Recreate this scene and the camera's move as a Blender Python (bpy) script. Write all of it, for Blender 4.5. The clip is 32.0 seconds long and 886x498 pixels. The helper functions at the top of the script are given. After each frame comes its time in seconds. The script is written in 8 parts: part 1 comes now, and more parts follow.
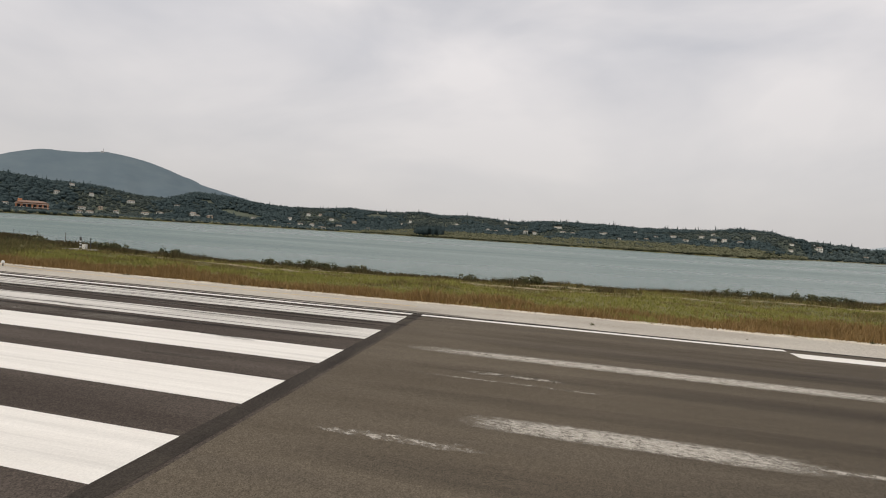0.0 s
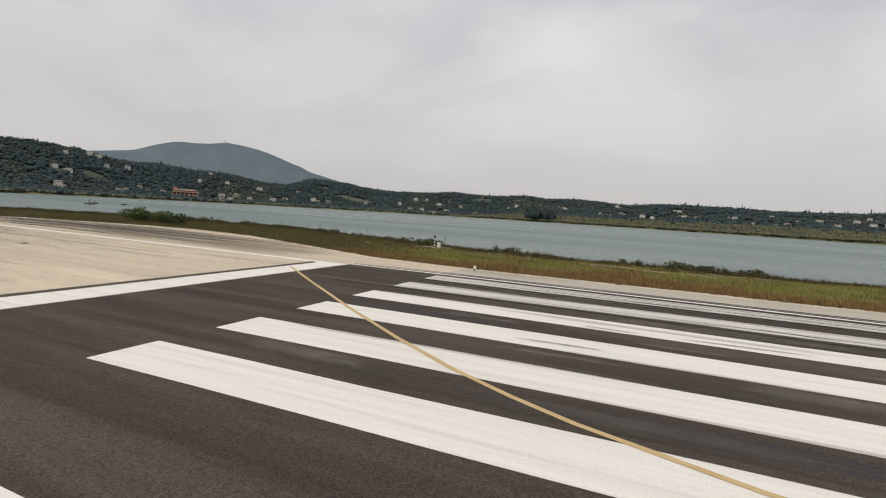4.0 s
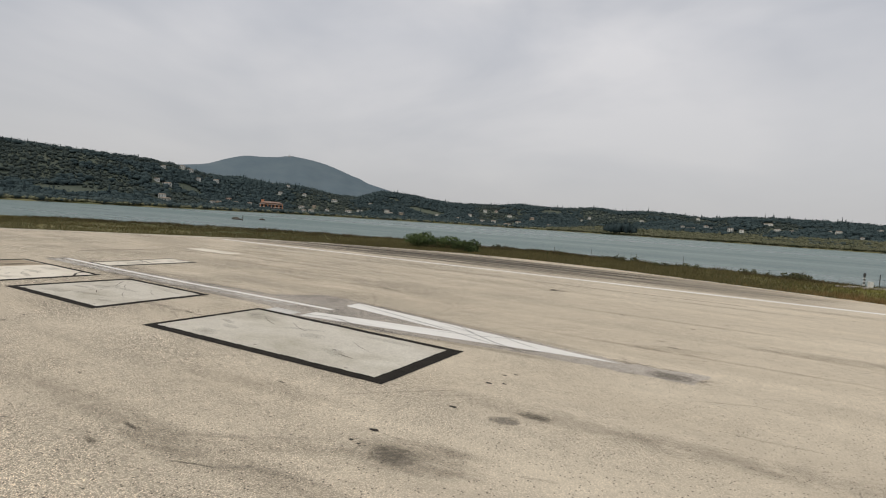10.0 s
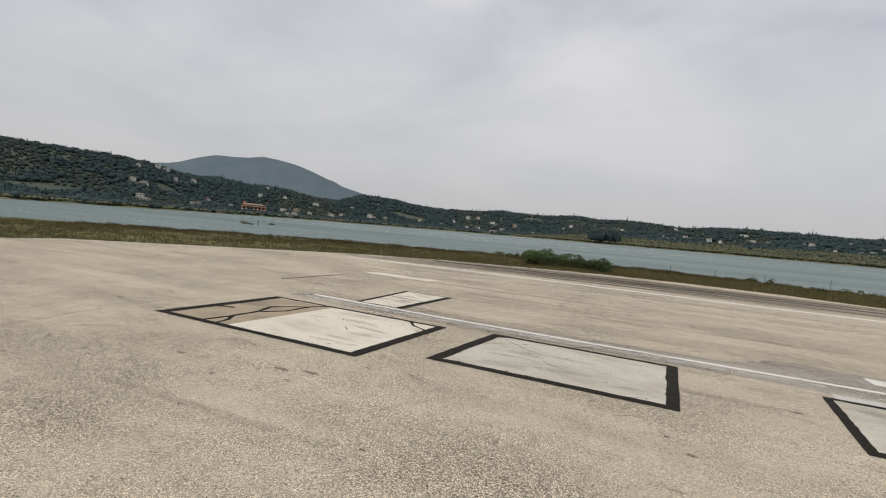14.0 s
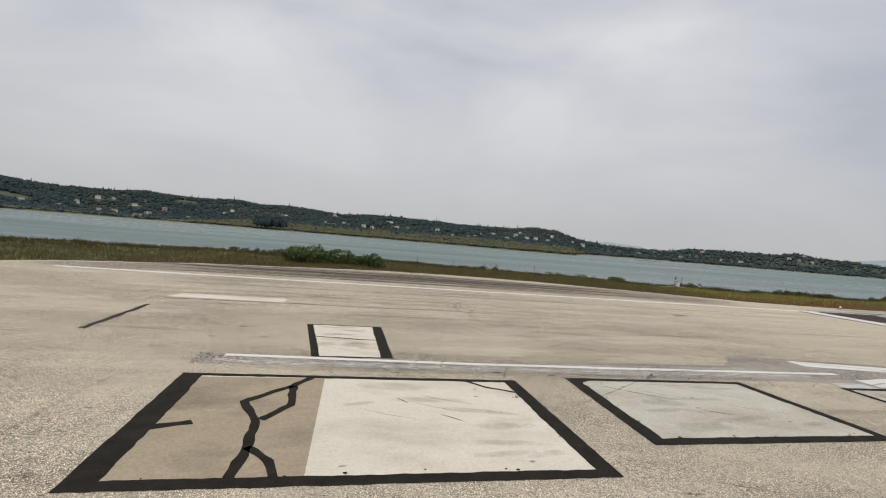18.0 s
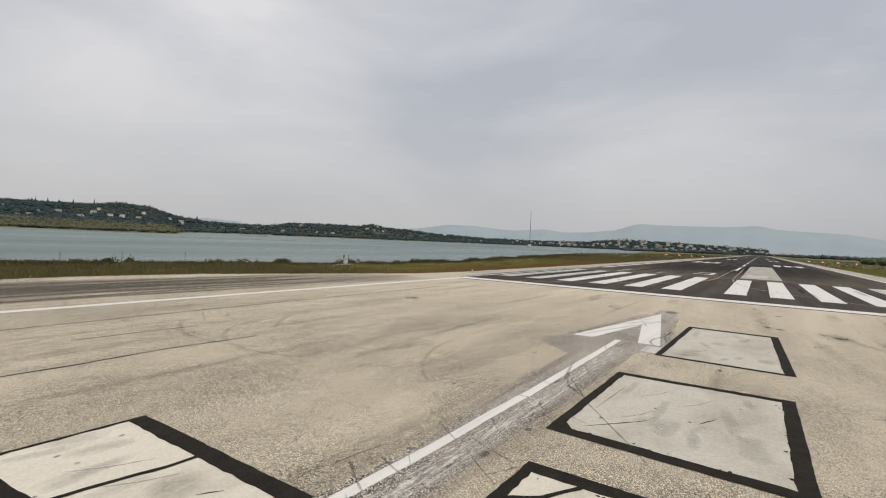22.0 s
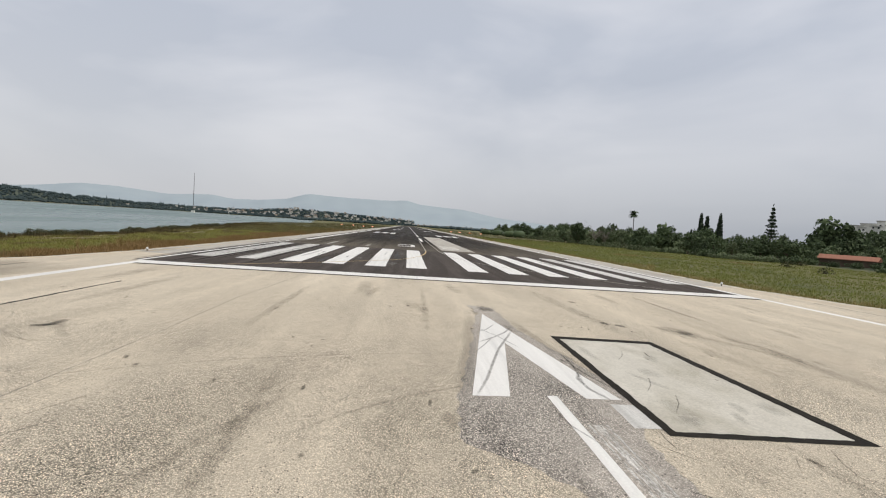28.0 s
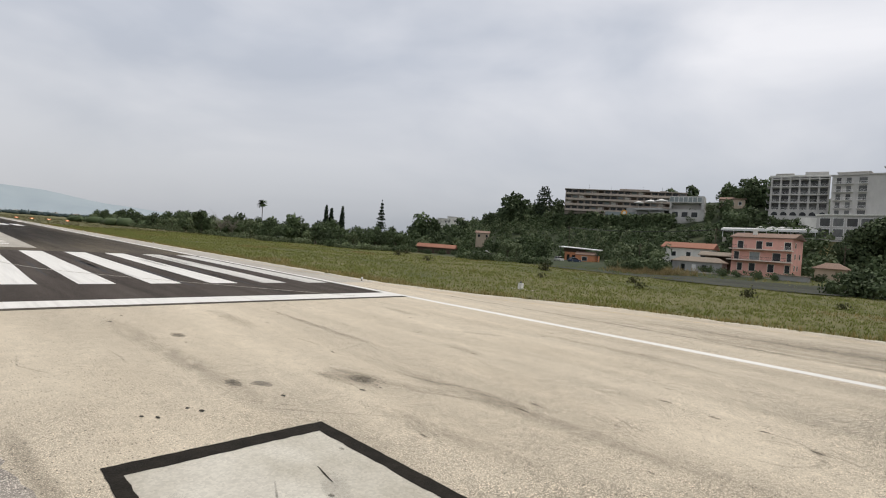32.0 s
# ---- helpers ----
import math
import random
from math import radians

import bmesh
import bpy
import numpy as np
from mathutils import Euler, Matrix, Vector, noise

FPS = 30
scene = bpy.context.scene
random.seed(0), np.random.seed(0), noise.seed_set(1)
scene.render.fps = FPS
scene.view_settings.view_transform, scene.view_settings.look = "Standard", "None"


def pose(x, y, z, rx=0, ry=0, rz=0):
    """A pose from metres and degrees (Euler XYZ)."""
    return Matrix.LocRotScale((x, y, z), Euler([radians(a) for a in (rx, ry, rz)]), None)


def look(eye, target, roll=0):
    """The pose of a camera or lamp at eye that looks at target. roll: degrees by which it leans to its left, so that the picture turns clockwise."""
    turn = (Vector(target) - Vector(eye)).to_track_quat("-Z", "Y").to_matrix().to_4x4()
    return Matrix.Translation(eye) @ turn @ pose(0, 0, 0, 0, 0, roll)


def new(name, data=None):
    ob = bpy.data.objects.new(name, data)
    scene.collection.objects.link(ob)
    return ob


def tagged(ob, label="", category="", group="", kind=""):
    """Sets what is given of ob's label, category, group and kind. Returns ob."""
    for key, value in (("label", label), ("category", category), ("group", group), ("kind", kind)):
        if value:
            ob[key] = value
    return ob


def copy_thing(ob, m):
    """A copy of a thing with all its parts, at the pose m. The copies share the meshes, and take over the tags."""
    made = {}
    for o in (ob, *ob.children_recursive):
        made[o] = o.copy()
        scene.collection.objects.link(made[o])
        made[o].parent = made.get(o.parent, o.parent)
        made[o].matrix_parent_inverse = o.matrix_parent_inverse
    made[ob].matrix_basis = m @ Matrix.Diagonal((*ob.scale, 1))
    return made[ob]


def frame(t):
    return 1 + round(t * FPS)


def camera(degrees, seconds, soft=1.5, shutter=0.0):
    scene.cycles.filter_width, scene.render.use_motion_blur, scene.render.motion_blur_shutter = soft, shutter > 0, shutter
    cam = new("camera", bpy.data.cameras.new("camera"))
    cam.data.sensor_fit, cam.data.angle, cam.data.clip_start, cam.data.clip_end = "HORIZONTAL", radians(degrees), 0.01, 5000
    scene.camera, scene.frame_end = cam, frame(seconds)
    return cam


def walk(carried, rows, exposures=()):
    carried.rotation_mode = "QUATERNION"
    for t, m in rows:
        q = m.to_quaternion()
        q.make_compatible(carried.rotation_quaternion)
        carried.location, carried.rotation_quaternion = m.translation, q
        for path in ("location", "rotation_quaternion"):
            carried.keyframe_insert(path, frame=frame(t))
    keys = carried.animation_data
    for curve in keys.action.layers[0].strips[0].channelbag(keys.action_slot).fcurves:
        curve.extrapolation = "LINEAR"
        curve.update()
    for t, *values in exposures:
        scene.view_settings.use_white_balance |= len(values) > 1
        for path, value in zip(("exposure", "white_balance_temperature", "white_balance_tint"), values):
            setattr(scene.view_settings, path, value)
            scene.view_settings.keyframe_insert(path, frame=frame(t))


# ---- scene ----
EXPOSURES = [(0, 0.1, 7000, 12), (4, 0.02, 6950, 11), (9, -0.09, 6750, 10), (16.5, -0.05, 6650, 10), (19, -0.06, 6600, 10), (23, 0.0, 6750, 10), (26, 0.12, 6600, 10), (28, 0.18, 6550, 10), (32, 0.2, 6600, 10)]
cam = camera(83.96, 32.0, 1.1)
# seconds, x, y, z, heading, pitch, roll
PATH = [
    (0, 36.76, -0.41, 3.91, 12.31, -1.67, -3.55),
    (0.5, 33.29, -0.86, 3.88, 12.88, -1.48, -3.97),
    (1, 29.90, -1.30, 3.86, 13.47, -1.52, -3.87),
    (1.5, 26.69, -1.78, 3.85, 14.58, -1.79, -3.75),
    (2, 23.61, -2.34, 3.86, 15.83, -2.14, -3.77),
    (2.5, 20.51, -2.99, 3.85, 17.27, -2.72, -3.57),
    (3, 17.41, -3.69, 3.82, 19.65, -3.69, -3.62),
    (3.5, 14.38, -4.43, 3.79, 21.52, -4.17, -3.42),
    (4, 11.48, -5.20, 3.76, 22.89, -4.25, -3.47),
    (4.5, 8.64, -6.00, 3.73, 23.94, -4.21, -3.52),
    (5, 5.87, -6.95, 3.75, 25.03, -4.13, -3.59),
    (5.5, 3.21, -8.06, 3.83, 25.86, -3.92, -3.67),
    (6, 0.61, -9.13, 3.89, 26.49, -3.70, -3.74),
    (6.5, -1.97, -9.89, 3.89, 26.95, -3.56, -3.78),
    (7, -4.56, -10.43, 3.84, 27.45, -3.46, -3.77),
    (7.5, -7.12, -10.92, 3.77, 27.75, -3.45, -3.80),
    (8, -9.65, -11.43, 3.70, 28.08, -3.39, -3.99),
    (8.5, -12.08, -12.00, 3.65, 28.28, -3.35, -4.11),
    (9, -14.44, -12.61, 3.63, 28.58, -3.37, -3.84),
    (9.5, -16.80, -13.33, 3.65, 28.84, -3.31, -3.84),
    (10, -19.16, -14.10, 3.67, 28.89, -3.36, -3.69),
    (10.5, -21.55, -14.85, 3.69, 28.96, -3.39, -3.54),
    (11, -23.93, -15.48, 3.69, 29.05, -3.38, -3.54),
    (11.5, -26.33, -16.00, 3.68, 29.09, -3.37, -3.69),
    (12, -28.70, -16.43, 3.65, 29.07, -3.34, -3.64),
    (12.5, -30.99, -16.82, 3.63, 29.02, -3.32, -3.89),
    (13, -33.18, -17.14, 3.63, 28.26, -3.00, -4.16),
    (13.5, -35.30, -17.33, 3.63, 27.38, -2.89, -4.37),
    (14, -37.33, -17.43, 3.61, 25.70, -2.56, -4.72),
    (14.5, -39.26, -17.44, 3.57, 23.91, -2.16, -5.19),
    (15, -41.19, -17.42, 3.56, 22.36, -1.98, -5.37),
    (15.5, -43.00, -17.24, 3.57, 20.58, -2.07, -5.26),
    (16, -44.65, -16.84, 3.58, 17.73, -2.21, -5.04),
    (16.5, -46.08, -16.21, 3.60, 12.96, -2.21, -4.94),
    (17, -47.43, -15.45, 3.60, 9.36, -2.24, -5.05),
    (17.5, -48.67, -14.66, 3.61, 0.91, -1.96, -4.98),
    (18, -49.74, -13.83, 3.64, -12.88, -1.01, -4.80),
    (18.5, -50.67, -12.89, 3.66, -27.13, 0.97, -4.58),
    (19, -51.44, -11.83, 3.67, -36.30, 2.33, -4.02),
    (19.5, -52.03, -10.71, 3.68, -39.75, 2.23, -3.57),
    (20, -52.47, -9.51, 3.67, -42.81, 1.60, -3.36),
    (20.5, -52.74, -8.25, 3.68, -46.86, 0.94, -3.04),
    (21, -52.82, -7.01, 3.71, -50.38, 0.57, -2.97),
    (21.5, -52.78, -5.77, 3.74, -53.53, 0.21, -2.86),
    (22, -52.60, -4.57, 3.76, -57.08, -0.94, -2.51),
    (22.5, -52.31, -3.42, 3.77, -59.84, -2.44, -2.40),
    (23, -51.92, -2.32, 3.78, -62.83, -3.83, -2.31),
    (23.5, -51.42, -1.26, 3.78, -66.59, -4.32, -2.29),
    (24, -50.82, -0.28, 3.76, -69.48, -4.11, -2.57),
    (24.5, -50.11, 0.59, 3.76, -71.47, -3.85, -2.86),
    (25, -49.22, 1.36, 3.73, -73.11, -3.85, -2.91),
    (25.5, -48.20, 2.06, 3.73, -76.11, -3.47, -2.38),
    (26, -47.19, 2.74, 3.72, -78.92, -3.22, -2.48),
    (26.5, -46.07, 3.25, 3.71, -82.53, -2.91, -2.91),
    (27, -44.89, 3.58, 3.69, -86.47, -2.66, -3.39),
    (27.5, -43.67, 3.68, 3.68, -90.25, -2.58, -3.62),
    (28, -42.46, 3.73, 3.67, -94.13, -2.49, -3.83),
    (28.5, -41.20, 3.64, 3.66, -97.36, -2.66, -3.67),
    (29, -39.92, 3.41, 3.65, -100.88, -2.58, -4.01),
    (29.5, -38.67, 3.09, 3.64, -105.34, -2.25, -4.44),
    (30, -37.58, 2.66, 3.66, -111.19, -1.90, -4.70),
    (30.5, -36.54, 2.10, 3.67, -117.73, -1.49, -4.51),
    (31, -35.55, 1.45, 3.70, -124.14, -1.09, -4.45),
    (31.5, -34.61, 0.80, 3.74, -129.99, -0.86, -4.07),
    (32, -33.74, 0.16, 3.77, -135.60, -0.64, -4.22),
]
walk(cam, [(t, pose(x, y, z, 90 + pitch, roll, yaw)) for t, x, y, z, yaw, pitch, roll in PATH], EXPOSURES)

# ---- light: hazy overcast sky with a veiled, high sun ----
SUN_EL, SUN_AZ = radians(62), radians(200)
world = bpy.data.worlds.new("overcast_sky")
scene.world = world
world.use_nodes = True
wn, wl = world.node_tree.nodes, world.node_tree.links
sky = wn.new("ShaderNodeTexSky")
sky.sky_type, sky.sun_disc = "NISHITA", False
sky.sun_elevation, sky.sun_rotation = SUN_EL, SUN_AZ
sky.dust_density, sky.altitude = 4.0, 0
skybg = wn["Background"]
skybg.inputs["Strength"].default_value = 0.10
wl.new(sky.outputs[0], skybg.inputs[0])
wtc = wn.new("ShaderNodeTexCoord")
wmap = wn.new("ShaderNodeMapping")
wmap.inputs["Scale"].default_value = (1.0, 1.0, 2.6)
wl.new(wtc.outputs["Generated"], wmap.inputs[0])
wnoise = wn.new("ShaderNodeTexNoise")
wnoise.inputs["Scale"].default_value, wnoise.inputs["Detail"].default_value = 1.7, 5.0
wnoise.inputs["Roughness"].default_value, wnoise.inputs["Distortion"].default_value = 0.48, 0.35
wl.new(wmap.outputs[0], wnoise.inputs["Vector"])
wramp = wn.new("ShaderNodeValToRGB")
wramp.color_ramp.elements[0].position, wramp.color_ramp.elements[1].position = 0.36, 0.68
wramp.color_ramp.elements[0].color = (0.49, 0.525, 0.595, 1)
wramp.color_ramp.elements[1].color = (0.80, 0.805, 0.84, 1)
wl.new(wnoise.outputs[0], wramp.inputs[0])
cloudbg = wn.new("ShaderNodeBackground")
cloudbg.inputs["Strength"].default_value = 1.0
wsep = wn.new("ShaderNodeSeparateXYZ")
wl.new(wtc.outputs["Generated"], wsep.inputs[0])
whz = wn.new("ShaderNodeMapRange")
whz.inputs["From Min"].default_value, whz.inputs["From Max"].default_value = 0.0, 0.34
whz.inputs["To Min"].default_value, whz.inputs["To Max"].default_value = 0.85, 0.0
wl.new(wsep.outputs[2], whz.inputs["Value"])
whm = wn.new("ShaderNodeMix")
whm.data_type = "RGBA"
wl.new(whz.outputs[0], whm.inputs[0])
wl.new(wramp.outputs[0], whm.inputs[6])
wside = wn.new("ShaderNodeMapRange")
wside.inputs["From Min"].default_value, wside.inputs["From Max"].default_value = -0.8, 0.6
wl.new(wsep.outputs[1], wside.inputs["Value"])
whc = wn.new("ShaderNodeMix")
whc.data_type = "RGBA"
wl.new(wside.outputs[0], whc.inputs[0])
whc.inputs[6].default_value = (0.27, 0.305, 0.36, 1)
whc.inputs[7].default_value = (0.585, 0.59, 0.605, 1)
wl.new(whc.outputs[2], whm.inputs[7])
wl.new(whm.outputs[2], cloudbg.inputs[0])
wmix = wn.new("ShaderNodeMixShader")
wmix.inputs[0].default_value = 0.88
wl.new(skybg.outputs[0], wmix.inputs[1])
wl.new(cloudbg.outputs[0], wmix.inputs[2])
wl.new(wmix.outputs[0], wn["World Output"].inputs[0])

sun = new("sun", bpy.data.lights.new("sun", "SUN"))
sun.data.energy, sun.data.angle, sun.data.color = 1.5, radians(14), (1.0, 0.95, 0.86)
sun.matrix_world = look((0, 0, 300), Vector((0, 0, 300)) - Vector((math.sin(SUN_AZ) * math.cos(SUN_EL), math.cos(SUN_AZ) * math.cos(SUN_EL), math.sin(SUN_EL))))


# ---- materials ----
def material(name, a, b, rough=0.8, scale=2.0, fine=30.0, bump=0.2, stretch=(1, 1, 1), c=None, cscale=0.2, crange=(0.5, 0.7), speck=0.0, metal=0.0, spec=0.3, rnd=0.0, detail=6.0, island=0.0, grit=0.0, swath=0.0):
    """Two colours mixed by a coarse and a fine noise, an optional third in patches, relief from the fine noise."""
    m = bpy.data.materials.new(name)
    m.use_nodes = True
    n, l = m.node_tree.nodes, m.node_tree.links
    p = n["Principled BSDF"]
    p.inputs["Roughness"].default_value, p.inputs["Metallic"].default_value = rough, metal
    p.inputs["Specular IOR Level"].default_value = spec
    tc, mp = n.new("ShaderNodeTexCoord"), n.new("ShaderNodeMapping")
    mp.inputs["Scale"].default_value = stretch
    l.new(tc.outputs["Object"], mp.inputs[0])

    def noise_of(s, vec, det=detail, ro=0.6):
        t = n.new("ShaderNodeTexNoise")
        t.inputs["Scale"].default_value, t.inputs["Detail"].default_value, t.inputs["Roughness"].default_value = s, det, ro
        l.new(vec, t.inputs["Vector"])
        return t.outputs[0]

    def ramp(v, lo, hi):
        r = n.new("ShaderNodeMapRange")
        r.inputs["From Min"].default_value, r.inputs["From Max"].default_value = lo, hi
        l.new(v, r.inputs["Value"])
        return r.outputs[0]

    def mix(f, x, y, kind="MIX"):
        q = n.new("ShaderNodeMix")
        q.data_type, q.blend_type = "RGBA", kind
        l.new(f, q.inputs[0]) if not isinstance(f, float) else setattr(q.inputs[0], "default_value", f)
        for v, s in ((x, q.inputs[6]), (y, q.inputs[7])):
            if isinstance(v, tuple):
                s.default_value = (*v, 1)
            else:
                l.new(v, s)
        return q.outputs[2]

    col = mix(ramp(noise_of(scale, mp.outputs[0]), 0.3, 0.7), a, b)
    if c:
        col = mix(ramp(noise_of(cscale, mp.outputs[0], 4.0), *crange), col, c)
    fine_v = noise_of(fine, tc.outputs["Object"], 3.0, 0.7)
    if speck:
        v = n.new("ShaderNodeTexVoronoi")
        v.inputs["Scale"].default_value = fine
        l.new(tc.outputs["Object"], v.inputs["Vector"])
        bw = n.new("ShaderNodeRGBToBW")
        l.new(v.outputs["Color"], bw.inputs[0])
        g = ramp(bw.outputs[0], 0.15, 0.85)
        dark = mix(g, tuple([1 - speck] * 3), tuple([1 + speck] * 3))
        col = mix(1.0, col, dark, "MULTIPLY")
    if swath:
        # long faint swaths worn by passing wheels, in two bearings
        for ang, sx, sy in ((0.0, 0.05, 0.75), (0.28, 0.06, 0.45)):
            ms = n.new("ShaderNodeMapping")
            ms.inputs["Rotation"].default_value = (0, 0, ang)
            ms.inputs["Scale"].default_value = (sx, sy, 1)
            l.new(tc.outputs["Object"], ms.inputs[0])
            col = mix(1.0, col, mix(ramp(noise_of(1.0, ms.outputs[0], 2.0, 0.5), 0.35, 0.65), (1 - swath,) * 3, (1 + swath,) * 3), "MULTIPLY")
    if grit:
        # scattered dark pits and missing stones
        w = n.new("ShaderNodeTexVoronoi")
        w.inputs["Scale"].default_value, w.inputs["Randomness"].default_value = fine * 0.28, 1.0
        l.new(tc.outputs["Object"], w.inputs["Vector"])
        pit = ramp(w.outputs["Distance"], 0.12, 0.3)
        sel = ramp(noise_of(1.3, tc.outputs["Object"], 4.0, 0.7), 0.42, 0.62)
        col = mix(1.0, col, mix(pit, mix(sel, (1 - grit,) * 3, (1.0, 1.0, 1.0)), (1.0, 1.0, 1.0)), "MULTIPLY")
        col = mix(1.0, col, mix(ramp(noise_of(9.0, tc.outputs["Object"], 5.0, 0.75), 0.3, 0.7), (1 - grit * 0.5,) * 3, (1 + grit * 0.5,) * 3), "MULTIPLY")
    if rnd or island:
        src = n.new("ShaderNodeObjectInfo").outputs["Random"] if rnd else n.new("ShaderNodeNewGeometry").outputs["Random Per Island"]
        k = rnd or island
        col = mix(1.0, col, mix(src, tuple([1 - k] * 3), tuple([1 + k] * 3)), "MULTIPLY")
    l.new(col, p.inputs["Base Color"])
    if bump:
        b_ = n.new("ShaderNodeBump")
        b_.inputs["Strength"].default_value, b_.inputs["Distance"].default_value = bump, 0.02
        l.new(fine_v, b_.inputs["Height"])
        l.new(b_.outputs[0], p.inputs["Normal"])
    return m


M = {}


def open_gravel(name, a, b, c, stone=30.0, dark_gap=0.42, spread=0.34, pits=0.7, swath=0.07):
    """Weathered asphalt: loose-looking stones in a brown binder, sealed smoother in places, with pits and wheel swaths."""
    m = bpy.data.materials.new(name)
    m.use_nodes = True
    n, l = m.node_tree.nodes, m.node_tree.links
    p = n["Principled BSDF"]
    p.inputs["Roughness"].default_value, p.inputs["Specular IOR Level"].default_value = 0.9, 0.25
    tc = n.new("ShaderNodeTexCoord")

    def at(scale=(1, 1, 1), turn=0.0):
        q = n.new("ShaderNodeMapping")
        q.inputs["Scale"].default_value, q.inputs["Rotation"].default_value = scale, (0, 0, turn)
        l.new(tc.outputs["Object"], q.inputs[0])
        return q.outputs[0]

    def cloud(s_, vec, det=4.0, ro=0.6):
        t = n.new("ShaderNodeTexNoise")
        t.inputs["Scale"].default_value, t.inputs["Detail"].default_value, t.inputs["Roughness"].default_value = s_, det, ro
        l.new(vec, t.inputs["Vector"])
        return t.outputs[0]

    def span(v, lo, hi, o0=0.0, o1=1.0):
        r = n.new("ShaderNodeMapRange")
        for k, q in zip(("From Min", "From Max", "To Min", "To Max"), (lo, hi, o0, o1)):
            r.inputs[k].default_value = q
        l.new(v, r.inputs["Value"])
        return r.outputs[0]

    def mix(f, x, y):
        q = n.new("ShaderNodeMix")
        q.data_type = "RGBA"
        l.new(f, q.inputs[0])
        for v, k in ((x, q.inputs[6]), (y, q.inputs[7])):
            if isinstance(v, tuple):
                k.default_value = (*v, 1)
            else:
                l.new(v, k)
        return q.outputs[2]

    def calc(op, x, y):
        q = n.new("ShaderNodeMath")
        q.operation = op
        for k, v in enumerate((x, y)):
            if isinstance(v, float):
                q.inputs[k].default_value = v
            else:
                l.new(v, q.inputs[k])
        return q.outputs[0]

    def cells(s_):
        t = n.new("ShaderNodeTexVoronoi")
        t.inputs["Scale"].default_value = s_
        l.new(at(), t.inputs["Vector"])
        w = n.new("ShaderNodeRGBToBW")
        l.new(t.outputs["Color"], w.inputs[0])
        return t.outputs["Distance"], w.outputs[0]

    col = mix(span(cloud(0.4, at((0.3, 1, 1)), 6.0), 0.3, 0.7), a, b)
    col = mix(span(cloud(0.1, at((0.3, 1, 1))), 0.5, 0.78), col, c)
    col = mix(span(cloud(0.3, at((0.6, 1, 1)), 5.0, 0.7), 0.55, 0.8, 0.0, 0.2), col, (c[0] * 1.02, c[1] * 0.95, c[2] * 0.93))
    d, r = cells(stone)
    grain = calc("MULTIPLY", span(r, 0.2, 0.8, 1 - spread, 1 + spread), span(d, 0.36, 0.58, 1.12, dark_gap))
    sep = n.new("ShaderNodeSeparateXYZ")
    l.new(at(), sep.inputs[0])
    worn = span(sep.outputs[0], -34.0, -16.0, 1.0, 0.3)
    opened = calc("MULTIPLY", span(cloud(0.22, at((0.7, 1, 1)), 5.0, 0.65), 0.36, 0.6, 0.35, 1.0), worn)
    k = calc("ADD", 1.0, calc("MULTIPLY", opened, calc("SUBTRACT", grain, 1.0)))
    k = calc("MULTIPLY", k, calc("ADD", 1.0, calc("MULTIPLY", opened, 0.19)))
    d2, r2 = cells(stone * 0.3)
    hole = calc("MAXIMUM", span(d2, 0.14, 0.3), span(r2, 0.6, 0.54))
    k = calc("MULTIPLY", k, calc("ADD", 1.0 - pits, calc("MULTIPLY", hole, pits)))
    k = calc("MULTIPLY", k, span(cloud(2.2, at(), 6.0, 0.7), 0.3, 0.7, 0.9, 1.1))
    for turn, sx, sy in ((0.0, 0.05, 0.75), (0.28, 0.06, 0.45)):
        k = calc("MULTIPLY", k, span(cloud(1.0, at((sx, sy, 1), turn), 2.0, 0.5), 0.35, 0.65, 1 - swath, 1 + swath))
    q = n.new("ShaderNodeVectorMath")
    q.operation = "SCALE"
    l.new(col, q.inputs[0])
    l.new(k, q.inputs["Scale"])
    l.new(q.outputs[0], p.inputs["Base Color"])
    bp = n.new("ShaderNodeBump")
    bp.inputs["Strength"].default_value, bp.inputs["Distance"].default_value = 0.5, 0.012
    l.new(calc("MULTIPLY", span(d, 0.2, 0.6, 1.0, 0.0), opened), bp.inputs["Height"])
    l.new(bp.outputs[0], p.inputs["Normal"])
    return m


M["pad"] = open_gravel("weathered_pale_asphalt", (0.535, 0.462, 0.354), (0.61, 0.534, 0.417), (0.475, 0.409, 0.313), 56.0, 0.3, 0.62, 0.85, 0.06)
M["asphalt_new"] = material("dark_runway_asphalt", (0.046, 0.037, 0.031), (0.078, 0.064, 0.054), 0.85, 0.6, 45.0, 0.3, (0.12, 1.6, 1), (0.095, 0.08, 0.068), 0.3, (0.46, 0.72), 0.35, spec=0.1, grit=0.35)
M["asphalt_old"] = material("brown_grey_runway_asphalt", (0.092, 0.076, 0.056), (0.13, 0.109, 0.082), 0.88, 0.5, 60.0, 0.35, (0.1, 1.2, 1), (0.07, 0.06, 0.05), 0.2, (0.46, 0.7), 0.35, spec=0.12, grit=0.3)
M["shoulder"] = material("pale_concrete_shoulder", (0.395, 0.367, 0.316), (0.47, 0.438, 0.382), 0.9, 1.2, 25.0, 0.3, (0.3, 1, 1), (0.28, 0.25, 0.21), 0.3, (0.5, 0.75), 0.2)
M["paint"] = material("worn_white_paint", (0.69, 0.67, 0.625), (0.80, 0.78, 0.735), 0.6, 1.5, 40.0, 0.15, (0.1, 3.0, 1), (0.57, 0.555, 0.52), 0.8, (0.52, 0.8), 0.05)
M["paint_worn"] = material("flaked_white_paint", (0.50, 0.475, 0.43), (0.68, 0.655, 0.61), 0.8, 6.0, 40.0, 0.3, (0.4, 3, 1), (0.42, 0.39, 0.34), 2.5, (0.45, 0.6), 0.3)
